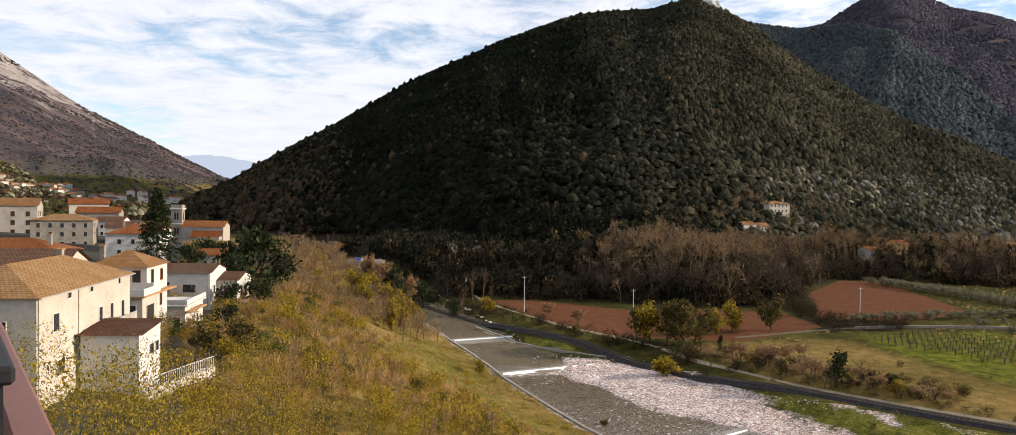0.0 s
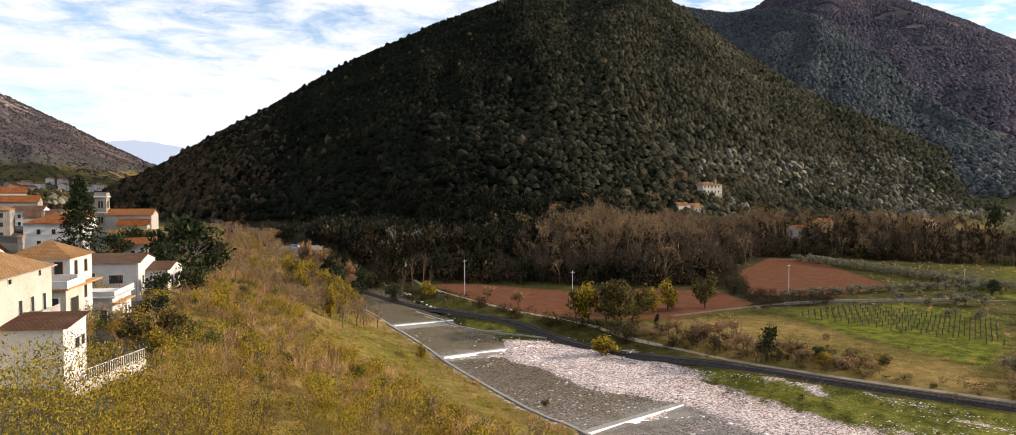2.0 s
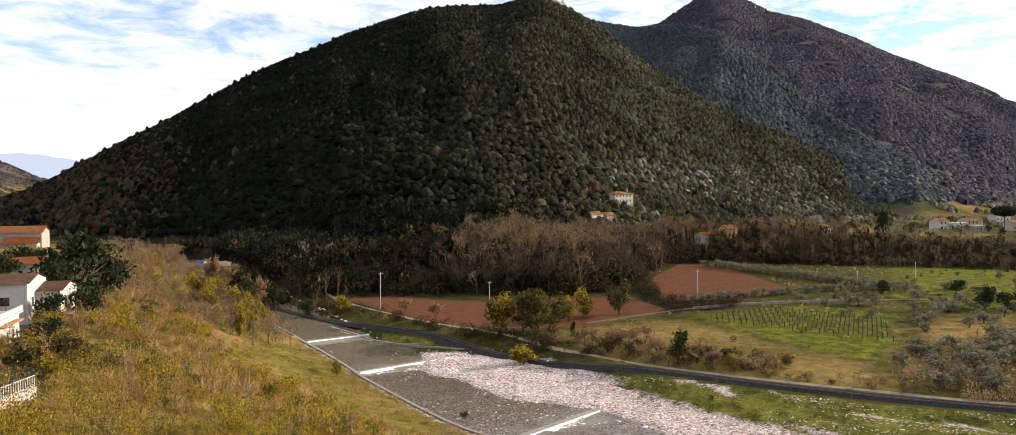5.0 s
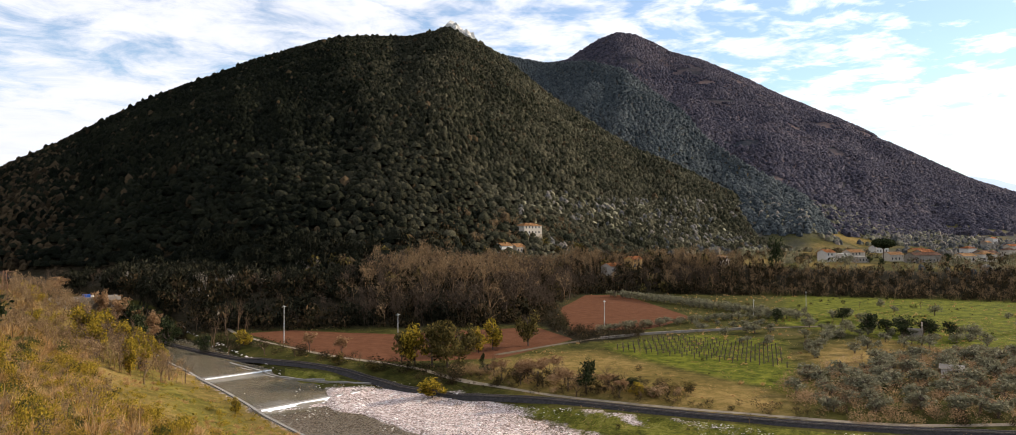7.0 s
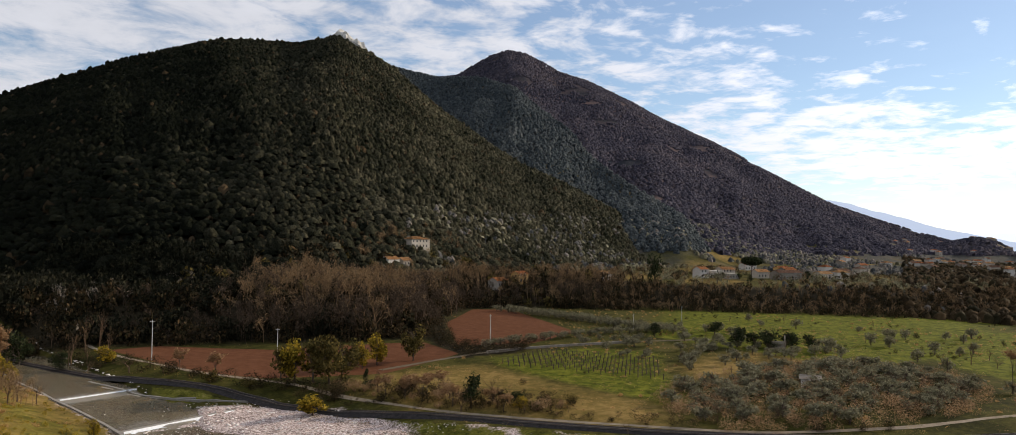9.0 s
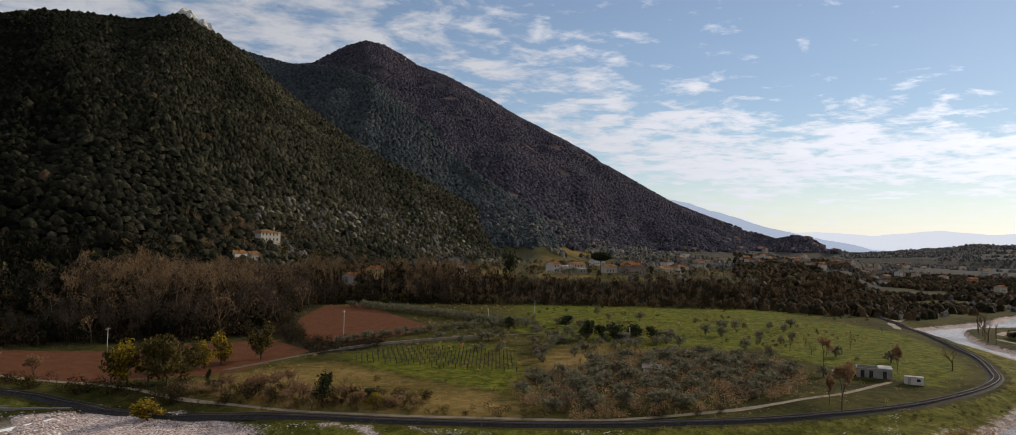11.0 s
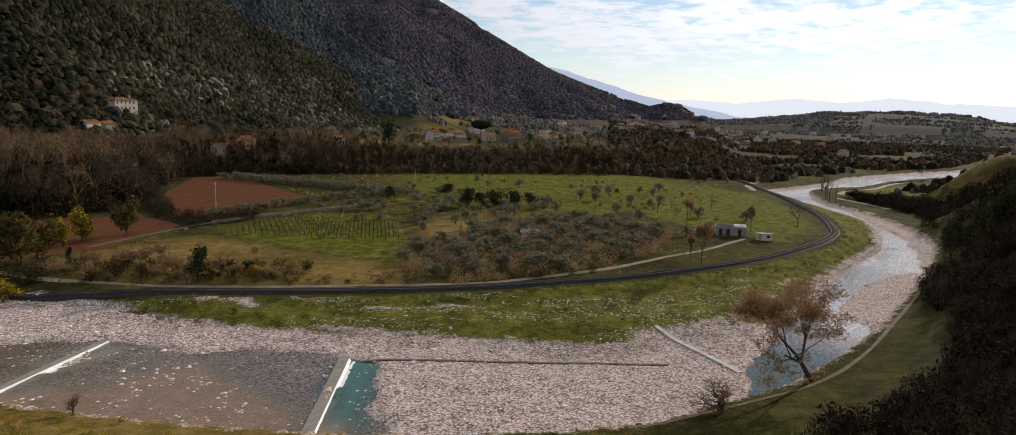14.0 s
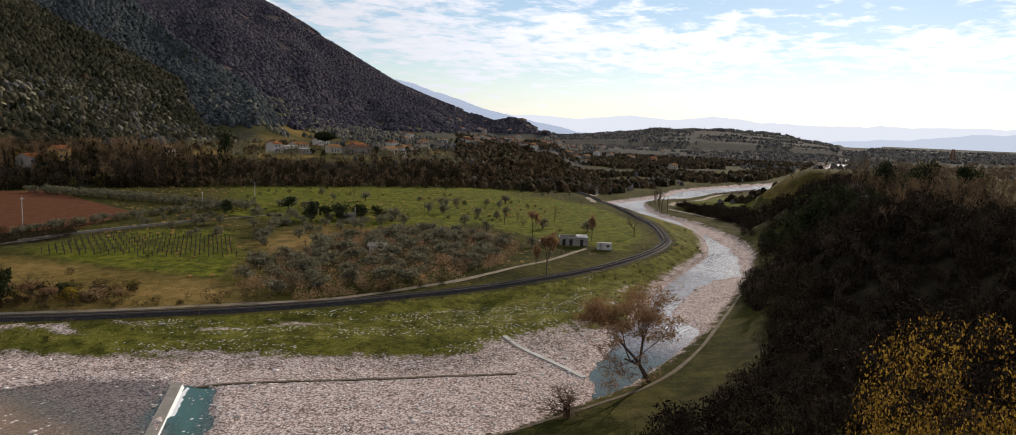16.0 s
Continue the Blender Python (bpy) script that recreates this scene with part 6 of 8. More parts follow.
hamlet(152, 424, 14.5, 10, 5.6, -20, "hip", M_CREAM, M_OLDTILE, "cream villa with red-brown roof at the foot of the hill")
hamlet(126, 392, 8, 7, 4.2, -18, "gable", M_WHITE, M_OLDTILE, "white farmhouse half hidden by bare trees", 1)
hamlet(136, 398, 7, 6, 3.4, -12, "gable", M_STONE, M_OLDTILE, "low stone farm building among trees", 1)
hamlet(178, 362, 9.3, 7, 3.6, -20, "gable", M_GREY, M_TILE, "low house with a red roof among trees", 1)
hamlet(193, 366, 7, 7, 5.0, -28, "gable", M_OCHRE, M_TILE, "small ochre house with a red roof")
hamlet(254, 374, 10.5, 8, 4.4, -34, "hip", M_CREAM, M_OLDTILE, "square cream house above the terrace edge")
hamlet(336, 380, 7, 8, 5.8, -42, "gable", M_WHITE, M_TILE, "bright white house with a red roof")
hamlet(345, 376, 6, 7, 4.6, -42, "flat", M_WHITE, M_WHITE, "white house block with a flat roof")
hamlet(358, 381, 11, 8, 5.4, -43, "gable", M_CREAM, M_OLDTILE, "cream house beside the umbrella pine")
hamlet(349, 366, 9, 6, 3.2, -40, "flat", M_GREY, M_GREY, "low open shed with a pale roof", 1)
hamlet(386, 354, 20, 8, 4.8, -45, "gable", M_STONE, M_BROWNTILE, "long stone farm building with brown roof", 1)
hamlet(381, 372, 10, 7, 4.2, -46, "gable", M_CREAM, M_OLDTILE, "cream farmhouse with an old tile roof", 1)
hamlet(452, 455, 11.7, 8, 4.4, -45, "gable", M_WHITE, M_TILE, "white house with red roof up the slope", 1)
hamlet(441, 409, 9.3, 8, 4.4, -47, "gable", M_OCHRE, M_TILE, "ochre house with a red tile roof", 1)
hamlet(424, 388, 10, 8, 4.2, -47, "gable", M_STONE, M_TILE, "stone house with a red tile roof", 1)
hamlet(436, 353, 10.4, 8, 4.6, -51, "hip", M_WHITE, M_OLDTILE, "white house at the field edge", 1)
hamlet(410, 345, 9, 7, 4.2, -50, "gable", M_CREAM, M_OLDTILE, "cream cottage beside fields", 1)
hamlet(460, 372, 12, 8, 4.4, -50, "gable", M_STONE, M_BROWNTILE, "broad stone house with a brown roof", 1)
rs = np.random.default_rng(23)
HAMLET_WALLS, HAMLET_ROOFS = (M_WHITE, M_CREAM, M_WHITE, M_CREAM, M_STONE), (M_TILE, M_OLDTILE, M_TILE, M_BROWNTILE)
HAMLET_NAMES = ("white", "cream", "white", "cream", "stone")


def far_houses(n, az0, az1, d0, d1, where):
    for k in range(n):
        a, d = radians(az0 + (az1 - az0) * rs.random()), d0 + (d1 - d0) * rs.random()
        i, j = int(rs.integers(0, 5)), int(rs.integers(0, 4))
        hx, hy = d * math.sin(a), d * math.cos(a)
        w = 5.5 + 4.0 * rs.random()
        hamlet(hx, hy, w, 8, 4 + 2.4 * rs.random(), -math.degrees(a) + 50 * (rs.random() - 0.5), ("gable", "hip")[k % 2], HAMLET_WALLS[i], HAMLET_ROOFS[j], f"{HAMLET_NAMES[i]} tiled house {where}", 1)


far_houses(34, -35.5, -30, 820, 1000, "in the upper village on the slope")
far_houses(12, -31, -27.5, 760, 860, "in the upper village on the slope")
far_houses(8, -28, -22.5, 860, 960, "among orchards below the mountain")
far_houses(12, 50, 60, 640, 1100, "at the foot of the mountain")
far_houses(34, 56, 74, 760, 1700, "in the far plain")
far_houses(34, 53, 66, 900, 1650, "in the village at the end of the mountain")

# ---- water works, hut, ruin ----
hut = empty("pump_station", pose(212, 102, gz(212, 102), 0, 0, -60), "roofless concrete pump station with round basins", "building")
part("wall", boxes((-4.5, -3, -1, 4.5, -2.7, 2.6), (-4.5, 2.7, -1, 4.5, 3, 2.6), (-4.5, -2.7, -1, -4.2, 2.7, 2.6), (4.2, -2.7, -1, 4.5, 2.7, 2.6)), M_CONCRETE, hut)
part("inner_wall", boxes((0.8, -2.7, -1, 1.1, 2.7, 2.6)), M_CONCRETE, hut)
part("roof_slab", boxes((1.1, -3.1, 2.605, 4.6, 3.1, 2.85), bevel=0.03), M_WHITE, hut)
bm = bmesh.new()
tube(bm, (-8, -1.5, -0.6), (-8, -1.5, 1.0), 3.0, 3.0, 28)
part("basin", bm, M_CONCRETE, hut, "round concrete basin")
# Dark slabs on the uncut wall paint the shade inside the doorways.
for u in (-3.0, -0.8, 2.6):
    part("doorway", boxes((u - 0.5, -3.02, 0.0, u + 0.5, -2.99, 2.0)), M_GLASS, hut)
cab = empty("container_cabin", pose(209.5, 90.0, gz(209.5, 90.0), 0, 0, -62), "white metal container cabin on the meadow", "cabin")
part("body", boxes((-2.2, -1.1, 0.0, 2.2, 1.1, 2.0), bevel=0.04), M_WHITE, cab)
part("roof", boxes((-2.3, -1.2, 2.0, 2.3, 1.2, 2.12), bevel=0.02), M_GREY, cab)
part("window", boxes((0.6, -1.13, 0.9, 1.5, -1.09, 1.6)), M_GLASS, cab)
part("door", boxes((-1.5, -1.14, 0.05, -0.75, -1.09, 1.85)), M_GREY, cab)
build_house(156, 135, gz(156, 135), 4.5, 3.5, 2.2, -50, "shed", 0.5, M_WHITE, M_GREY, [("f", 0.0, 0.3, 1.0, 1.5)], "small white field hut among olives", category="hut", name="field_hut", group="", base=1)
ruin = empty("ruined_farmhouse", pose(196, 184, gz(196, 184), 0, 0, -46), "ruined stone farmhouse overgrown by dark trees", "ruin")
part("wall", boxes((-3, -2.5, -1, 3, -2.1, 2.4), (2.6, -2.1, -1, 3, 2.5, 3.4), (-3, 2.1, -1, 2.6, 2.5, 2.0)), M_STONE, ruin)
part("gable", boxes((2.61, -0.8, 3.4, 2.99, 1.2, 4.3)), M_CREAM, ruin)

# ---- bridge and lorry ----
def build_bridge():
    a = Vector((-78, 257, 0))
    b = Vector((-46, 268.6, 0))
    n = (b - a).length
    br = empty("stone_bridge", pose(a.x, a.y, 16.1, 0, 0, math.degrees(math.atan2(b.y - a.y, b.x - a.x))), "old stone road bridge with round arches", "bridge")
    bm = bmesh.new()
    spans = [(5, 15), (19, 30)]
    pts = [(0, 0), (n, 0), (n, -16), (30, -16)]
    for x0, x1 in reversed(spans):
        r, c = (x1 - x0) / 2, (x0 + x1) / 2
        pts += [(c + r * math.cos(t * math.pi / 12), -9.5 + r * math.sin(t * math.pi / 12)) for t in range(13)]
        pts += [(x0, -16), (x0 - 4 if x0 > 6 else 0, -16)]
    f = bm.faces.new([bm.verts.new((px, -2.6, pz)) for px, pz in pts])
    bmesh.ops.triangulate(bm, faces=[f])
    r = bmesh.ops.extrude_face_region(bm, geom=bm.faces[:])
    bmesh.ops.translate(bm, vec=(0, 5.2, 0), verts=[v for v in r["geom"] if isinstance(v, bmesh.types.BMVert)])
    part("arcade", bm, M_STONE, br)
    part("deck", boxes((-1, -2.5, 0.004, n + 1, 2.5, 0.15)), M_CONCRETE, br)
    for y0 in (-2.9, 2.6):
        part("parapet", boxes((-1, y0, -0.3, n + 1, y0 + 0.3, 0.9), bevel=0.03), M_STONE, br)
    q = pose(a.x, a.y, 16.27, 0, 0, math.degrees(math.atan2(b.y - a.y, b.x - a.x)))
    lor = empty("lorry", q @ pose(26, 0.9, -0.1) @ Matrix.Scale(0.55, 4), "small lorry with a blue body on the bridge", "lorry")
    part("load_body", boxes((-2.4, -1.0, 0.8, 1.6, 1.0, 2.9), bevel=0.05), M_BLUE, lor)
    part("cab", boxes((1.7, -0.95, 0.5, 3.2, 0.95, 2.3), bevel=0.12), M_WHITE, lor)
    for wx in (-1.6, 2.4):
        for wy in (-0.9, 0.9):
            bm = bmesh.new()
            tube(bm, (wx, wy - 0.12, 0.42), (wx, wy + 0.12, 0.42), 0.42, 0.42, 14)
            part("wheel", bm, M_BLACK, lor)


build_bridge()


def build_pylon():
    p = empty("lattice_mast", pose(-64, 223, gz(-64, 223), 0, 0, 15), "rusty lattice mast above the slope", "mast")
    hgt = 40 - 232 * math.tan(radians(2.92)) - gz(-64, 223)
    for sx in (-1, 1):
        for sy in (-1, 1):
            bm = bmesh.new()
            tube(bm, (sx * 0.8, sy * 0.8, 0), (sx * 0.3, sy * 0.3, hgt), 0.15, 0.11, 4)
            part("leg", bm, M_RUST, p)
    n = 9
    for k in range(n):
        z0, z1 = hgt * k / n, hgt * (k + 1) / n
        w0, w1 = 0.8 - 0.5 * k / n, 0.8 - 0.5 * (k + 1) / n
        bm = bmesh.new()
        for s in (-1, 1):
            tube(bm, (-w0, s * w0, z0), (w1, s * w1, z1), 0.08, 0.08, 3)
            tube(bm, (s * w0, w0, z0), (s * w1, -w1, z1), 0.08, 0.08, 3)
        part("brace", bm, M_RUST, p)
    for dz in (0.5, 1.6):
        part("crossarm", boxes((-1.5, -0.08, hgt - dz, 1.5, 0.08, hgt - dz + 0.14)), M_RUST, p)
    fx, fy = 1300 * math.sin(radians(89.9)), 1300 * math.cos(radians(89.9))
    far = copy_thing(p, pose(fx, fy, gz(fx, fy), 0, 0, -70) @ Matrix.Diagonal((4.2, 4.2, (40 + 1300 * math.tan(radians(-0.35)) - gz(fx, fy)) / hgt, 1)))
    tagged(far, "tall grey lattice power mast beyond the plain")


build_pylon()


# ---- trees as things ----
def tree_thing(name, rs, label, category, group, wood, leaf, r=0.02, levels=3, kids=4, spread=0.55, up=0.3, trunk=0.3, shrink=0.66, lean=(0, 0), sides=5,
               crown=(0.40, 0.60, 0.40), lumps=9, lump=0.20, per_lump=45, leafsize=0.045, narrow=0.5, per_tip=0):
    """A tree one unit tall: a branching trunk and, where it has leaves, a crown of small blades in uneven lumps.
    crown: its reach sideways, the height of its middle, and its reach up and down."""
    out, tips = branches(rs, 1.0, r, levels, kids, spread, up, trunk, shrink, lean, sides)
    V, F = join(out)
    k = (0.9 if leaf and not per_tip else 1.0) / max(V[:, 2].max(), 0.1)
    T = empty(name, pose(0, 0, -500), label, category, group)
    w = new("trunk", mesh_np(name + "_trunk", V * k, F, wood))
    w.parent = T
    if leaf:
        P = [leaves(per_tip, (0.06, 0.06, 0.05), t * k, leafsize, rs, 0.1, narrow) for t in tips] if per_tip else []
        for _ in range(0 if per_tip else lumps):
            d = rs.normal(size=3)
            d = d / np.linalg.norm(d) * rs.random() ** 0.4
            q = lump * (0.7 + 0.6 * rs.random())
            c = np.array([d[0] * (crown[0] - q * 0.6), d[1] * (crown[0] - q * 0.6), crown[1] + d[2] * (crown[2] - q * 0.6)])
            P.append(leaves(per_lump, (q, q, q * 0.85), c, leafsize, rs, 0.45, narrow))
        c = new("crown", mesh_np(name + "_crown", *join(P), leaf))
        c.parent = T
    return T


def plant(T, x, y, h, wide=1.0, turn=None, z=None, label=""):
    """Sets a copy of a tree down at a place, h metres tall."""
    a = rs.random() * 360 if turn is None else turn
    z = gz(x, y) - 0.1 if z is None else z
    ob = copy_thing(T, pose(x, y, z, 0, 0, a) @ Matrix.Diagonal((h * wide, h * wide, h, 1)))
    return tagged(ob, label)


def drop(T):
    for o in (*T.children_recursive, T):
        bpy.data.objects.remove(o)


rs = np.random.default_rng(31)
YTREES = [tree_thing("autumn_tree", np.random.default_rng(40 + k), "round autumn tree with yellow-green leaves beside the field", "tree", "autumn trees by the field", M_BARK, (M_DULLGOLD, M_YELLOWGREEN, M_DULLGOLD)[k],
                     crown=(0.42, 0.54, 0.46), lumps=15, lump=0.17, per_lump=70, leafsize=0.042) for k in range(3)]
OLIVES = [tree_thing("olive_tree", np.random.default_rng(50 + k), "grey-green olive tree in the grove", "tree", "olive trees", M_BARK, M_OLIVE, levels=2, spread=0.8, up=0.2, r=0.03,
                     crown=(0.54, 0.52, 0.48), lumps=11, lump=0.25, per_lump=28, leafsize=0.075, narrow=0.45) for k in range(3)]
BARES = [tree_thing("bare_tree", np.random.default_rng(60 + k), "leafless tree with fine grey-brown twigs", "tree", "bare trees", M_TWIG, None, levels=5, kids=3, spread=0.5, up=0.35, trunk=0.22, shrink=0.76, r=0.02) for k in range(3)]
RUSTS = [tree_thing("rusty_tree", np.random.default_rng(70 + k), "tall thin tree with rusty autumn twigs by the railway", "tree", "rusty trees", M_BARK, M_RUSTTWIG, levels=5, kids=3, spread=0.42, up=0.5, trunk=0.24, shrink=0.76,
                    r=0.012, per_tip=7, leafsize=0.032, narrow=0.3) for k in range(2)]
DARKS = [tree_thing("evergreen_tree", np.random.default_rng(80 + k), "dark evergreen tree with a dense rounded crown", "tree", "dark evergreen trees", M_BARK, M_DARKLEAF, crown=(0.46, 0.52, 0.48), lumps=15, lump=0.2, per_lump=60, leafsize=0.04) for k in range(3)]

# trees by the ploughed field
for x, y, h in ((36.9, 189.5, 8.6), (41, 187.5, 8.2), (44.3, 184.3, 9.0), (48.5, 188.5, 7.0), (54.6, 202, 6.6), (58, 203, 6.0), (63.3, 206.9, 7.2), (75.1, 209.1, 8.0), (34, 192, 6.5)):
    plant(YTREES[int(rs.integers(0, 3))], x, y, h * 1.45, 0.85 + 0.2 * rs.random())
plant(DARKS[0], 52.4, 179.9, 5.0, 0.35, label="slim dark cypress-like tree beside the field road")
plant(YTREES[1], 35.8, 163.2, 5.6, 1.7, label="broad olive-gold willow bush beside the railway")
plant(DARKS[1], 67.2, 149.3, 8.0, 0.8, label="dark ivy-clad tree in the meadow")
for x, y, h in ((59.4, 158.9, 5.0), (62, 163, 4.5), (56, 161, 4.8), (53, 166, 4.2), (72, 143, 3.5), (20, 205, 5), (12, 215, 5), (64, 152, 4)):
    plant(RUSTS[int(rs.integers(0, 2))], x, y, h * 1.2, 1.4, label="small russet sapling beside the meadow")
for k in range(12):
    f = rs.random()
    x, y = 50 + 34 * f + 3 * rs.normal(), 172 - 36 * f + 3 * rs.normal() + 4
    plant((BARES[k % 3], RUSTS[k % 2], DARKS[k % 3])[(0, 0, 1, 1, 2)[k % 5]], x, y, (3.4 + 4.4 * rs.random()) * (0.8, 0.8, 0.8, 0.7, 0.5)[k % 5], 1.7, label=("leafless shrub behind the farm road", "leafless shrub behind the farm road", "russet shrub behind the farm road", "russet shrub behind the farm road", "low dark evergreen bush behind the farm road")[k % 5])
# rough edge of low shrubs along the meadow
for x, y, h in ((72, 146, 2.2), (76, 143, 2.6), (79, 140, 1.8), (84, 136, 1.6), (45, 178, 2.4), (26, 188, 2.5), (18, 198, 3.0), (8, 214, 3.2), (0, 222, 4.0), (-6, 238, 4.5), (-10, 232, 3.5), (24, 199, 2.4)):
    plant(YTREES[int(rs.integers(0, 3))] if rs.random() < 0.3 else BARES[int(rs.integers(0, 3))], x, y, h * 1.3, 1.5, label="tangled leafless shrub on the railway bank")
# meadow trees, pine, hamlet trees
for x, y, h, w in ((184.4, 190, 5.5, 1.3), (189, 187, 4.5, 1.4), (196, 187.5, 5.0, 1.2), (200, 181, 4.5, 1.3), (203, 186, 3.6, 1.6), (191, 182.5, 3.2, 1.5), (205, 178, 4.0, 1.2), (198, 216, 4.0, 1.6), (172, 219, 4.4, 1.0)):
    plant(DARKS[int(rs.integers(0, 3))], x, y, h * 1.35, w)
plant(DARKS[2], 268, 342, 19, 0.6, label="tall dark poplar-shaped tree on the terrace edge")
plant(DARKS[0], 216, 326, 10, 0.22, label="slender dark cypress above the terrace")
plant(DARKS[0], 219, 330, 8.5, 0.22, label="slender dark cypress above the terrace")
for k in range(14):
    a, d = radians(56 + 9 * rs.random()), 235 + 90 * rs.random()
    plant(OLIVES[int(rs.integers(0, 3))], d * math.sin(a) * 0.98, d * math.cos(a) + 30, 3.6 + 1.6 * rs.random(), 0.9)
for x, y, h in ((163.6, 85.7, 11.5), (166, 90, 7.5), (222, 100, 9.0), (214, 118, 9.0)):
    plant(RUSTS[int(rs.integers(0, 2))], x, y, h, 0.75)
for x, y, h in ((243.6, 93.6, 9.5), (356, 123, 12), (364, 127, 13), (376, 132, 13), (388, 138, 12), (398, 142, 12), (350, 118, 10), (259, 133, 7), (232, 140, 8), (86.5, 118, 3)):
    plant(BARES[int(rs.integers(0, 3))], x, y, h, 0.75)
for k in range(36):
    a, d = radians(40 + 28 * rs.random()), 215 + 140 * rs.random()
    x, y = d * math.sin(a), d * math.cos(a)
    if side(RAILWAY, np.array([x]), np.array([y]))[0] > 12 and side(SCARP, np.array([x]), np.array([y]))[0] < -8:
        plant((OLIVES + BARES)[int(rs.integers(0, 6))], x, y, 2.6 + 2.4 * rs.random(), 1.1, label="small fruit tree standing in the meadow")

for k in range(46):
    a, d = radians(33 + 24 * rs.random()), 400 + 170 * rs.random()
    x, y = d * math.sin(a), d * math.cos(a)
    if side(SCARP, np.array([x]), np.array([y]))[0] > 50:
        i = int(rs.integers(0, 3))
        plant((OLIVES, BARES, DARKS)[k % 3][i], x, y, 4 + 4 * rs.random(), 0.9, label=("grey-green olive tree near the hamlet", "leafless tree near the hamlet", "dark evergreen tree near the hamlet")[k % 3])
# olive grove
GROVE = [(103, 114), (109, 134), (122, 146), (150, 156), (189, 157), (205, 140), (200, 118), (168, 102), (136, 103)]
cnt = 0
while cnt < 250:
    x, y = 100 + 106 * rs.random(), 100 + 60 * rs.random()
    if inside(GROVE, np.array([x]), np.array([y]))[0] > 0.5:
        kind = OLIVES if rs.random() < 0.66 else BARES
        plant(kind[int(rs.integers(0, 3))], x, y, 2.4 + 1.8 * rs.random(), 1.25 + 0.3 * rs.random(), label="" if kind is OLIVES else "bare brown fruit tree among the olives")
        cnt += 1
for k in range(30):
    t = k / 29
    for off in (0, 5.5):
        plant(OLIVES[int(rs.integers(0, 3))], 158 + 24 * t + off + 1.5 * rs.random(), 322 - 100 * t + 1.5 * rs.random(), 3.0 + rs.random(), 1.2)
for k in range(22):
    plant(OLIVES[int(rs.integers(0, 3))], 104 + 3.6 * k + rs.random(), 221 + 0.7 * k - 0.1 * max(0, k - 12) ** 2 + 2.2 * rs.random(), 2.6 + 1.0 * rs.random(), 1.3)
for k in range(60):
    x, y = 135 + 75 * rs.random(), 165 + 60 * rs.random()
    plant(OLIVES[int(rs.integers(0, 3))], x, y, 2.3 + 1.4 * rs.random(), 1.2)

# leaning willow on the river bank, round bare bush beside it
willow = tree_thing("leaning_willow", np.random.default_rng(93), "leaning willow with russet bare twigs over the pool", "tree", "", M_BARK, M_RUSTTWIG, levels=6, kids=3, spread=0.40, up=0.22, trunk=0.24, shrink=0.78, lean=(-0.6, 0.15), r=0.018, per_tip=15, leafsize=0.020, narrow=0.14)
plant(willow, 108.2, 37.6, 17.0, 1.15, turn=-15)
bush = tree_thing("bare_bush", np.random.default_rng(94), "round leafless grey-brown bush on the shingle edge", "bush", "bare bushes", M_TWIG, None, levels=5, kids=4, spread=0.75, up=0.3, trunk=0.10, shrink=0.82, r=0.022)
plant(bush, 87.5, 41.6, 4.4, 3.2)
plant(bush, 28.0, 98.5, 3.6, 0.9, label="leafless bush at the foot of the slope")
plant(bush, 63.0, 50.5, 3.0, 1.0, label="leafless bush at the foot of the slope")
plant(bush, 54.0, 52.5, 4.4, 0.6, label="leafless bush at the foot of the slope")
plant(YTREES[0], 17.5, 128.5, 1.7, 1.2, label="small russet bush on the river wall")
plant(YTREES[1], -5.5, 158.0, 4.0, 0.8, label="small olive-green tree beside the river wall")

# conifers and cedars of the village
def build_conifer(name, h, r, seed, label):
    q = np.random.default_rng(seed)
    T = empty(name, pose(0, 0, 0), label, "tree")
    t = new("trunk", mesh_np("conifer_trunk", *limb((0, 0, -1), (0, 0, h), 0.28, 0.03, 6), M_BARK))
    t.parent = T
    P = []
    for k in range(420):
        f = q.random() ** 0.8
        z = h * (0.08 + 0.92 * f)
        reach = r * (1 - f) ** 0.8 * (0.75 + 0.4 * q.random()) + 0.25
        a = q.random() * 2 * np.pi
        c, s = np.cos(a), np.sin(a)
        for m in range(9):
            u = reach * (0.25 + 0.75 * m / 8)
            P.append(leaves(2, (0.35, 0.35, 0.18), (c * u, s * u, z - 0.22 * u + 0.1 * q.normal()), 0.32, q, 0.1, 0.4))
    cr = new("crown", mesh_np("conifer_crown", *join(P), M_DARKLEAF))
    cr.parent = T
    return T


con = build_conifer("conifer", 19.5, 6.0, 5, "tall dark conifer standing among the village roofs")
con.matrix_world = pose(-83, 175, gz(-83, 175))
for az, d, h, w in ((-19.3, 160, 16.5, 0.85), (-17.8, 168, 14.0, 0.95), (-20.0, 152, 10.5, 0.8), (-20.6, 140, 6.0, 1.0), (-18.8, 146, 7.0, 1.0), (-17.4, 180, 9.5, 0.8), (-22.5, 205, 9.5, 1.0), (-23.2, 198, 7.5, 1.2), (-21.6, 215, 8.0, 1.0), (-20.2, 150, 6.5, 0.9)):
    plant(DARKS[int(rs.integers(0, 3))], d * math.sin(radians(az)), d * math.cos(radians(az)), h, w, label="dark green cedar-like tree beside the village houses")
pine = empty("umbrella_pine", pose(354, 353, gz(354, 353)), "umbrella pine with a flat dark crown", "tree")
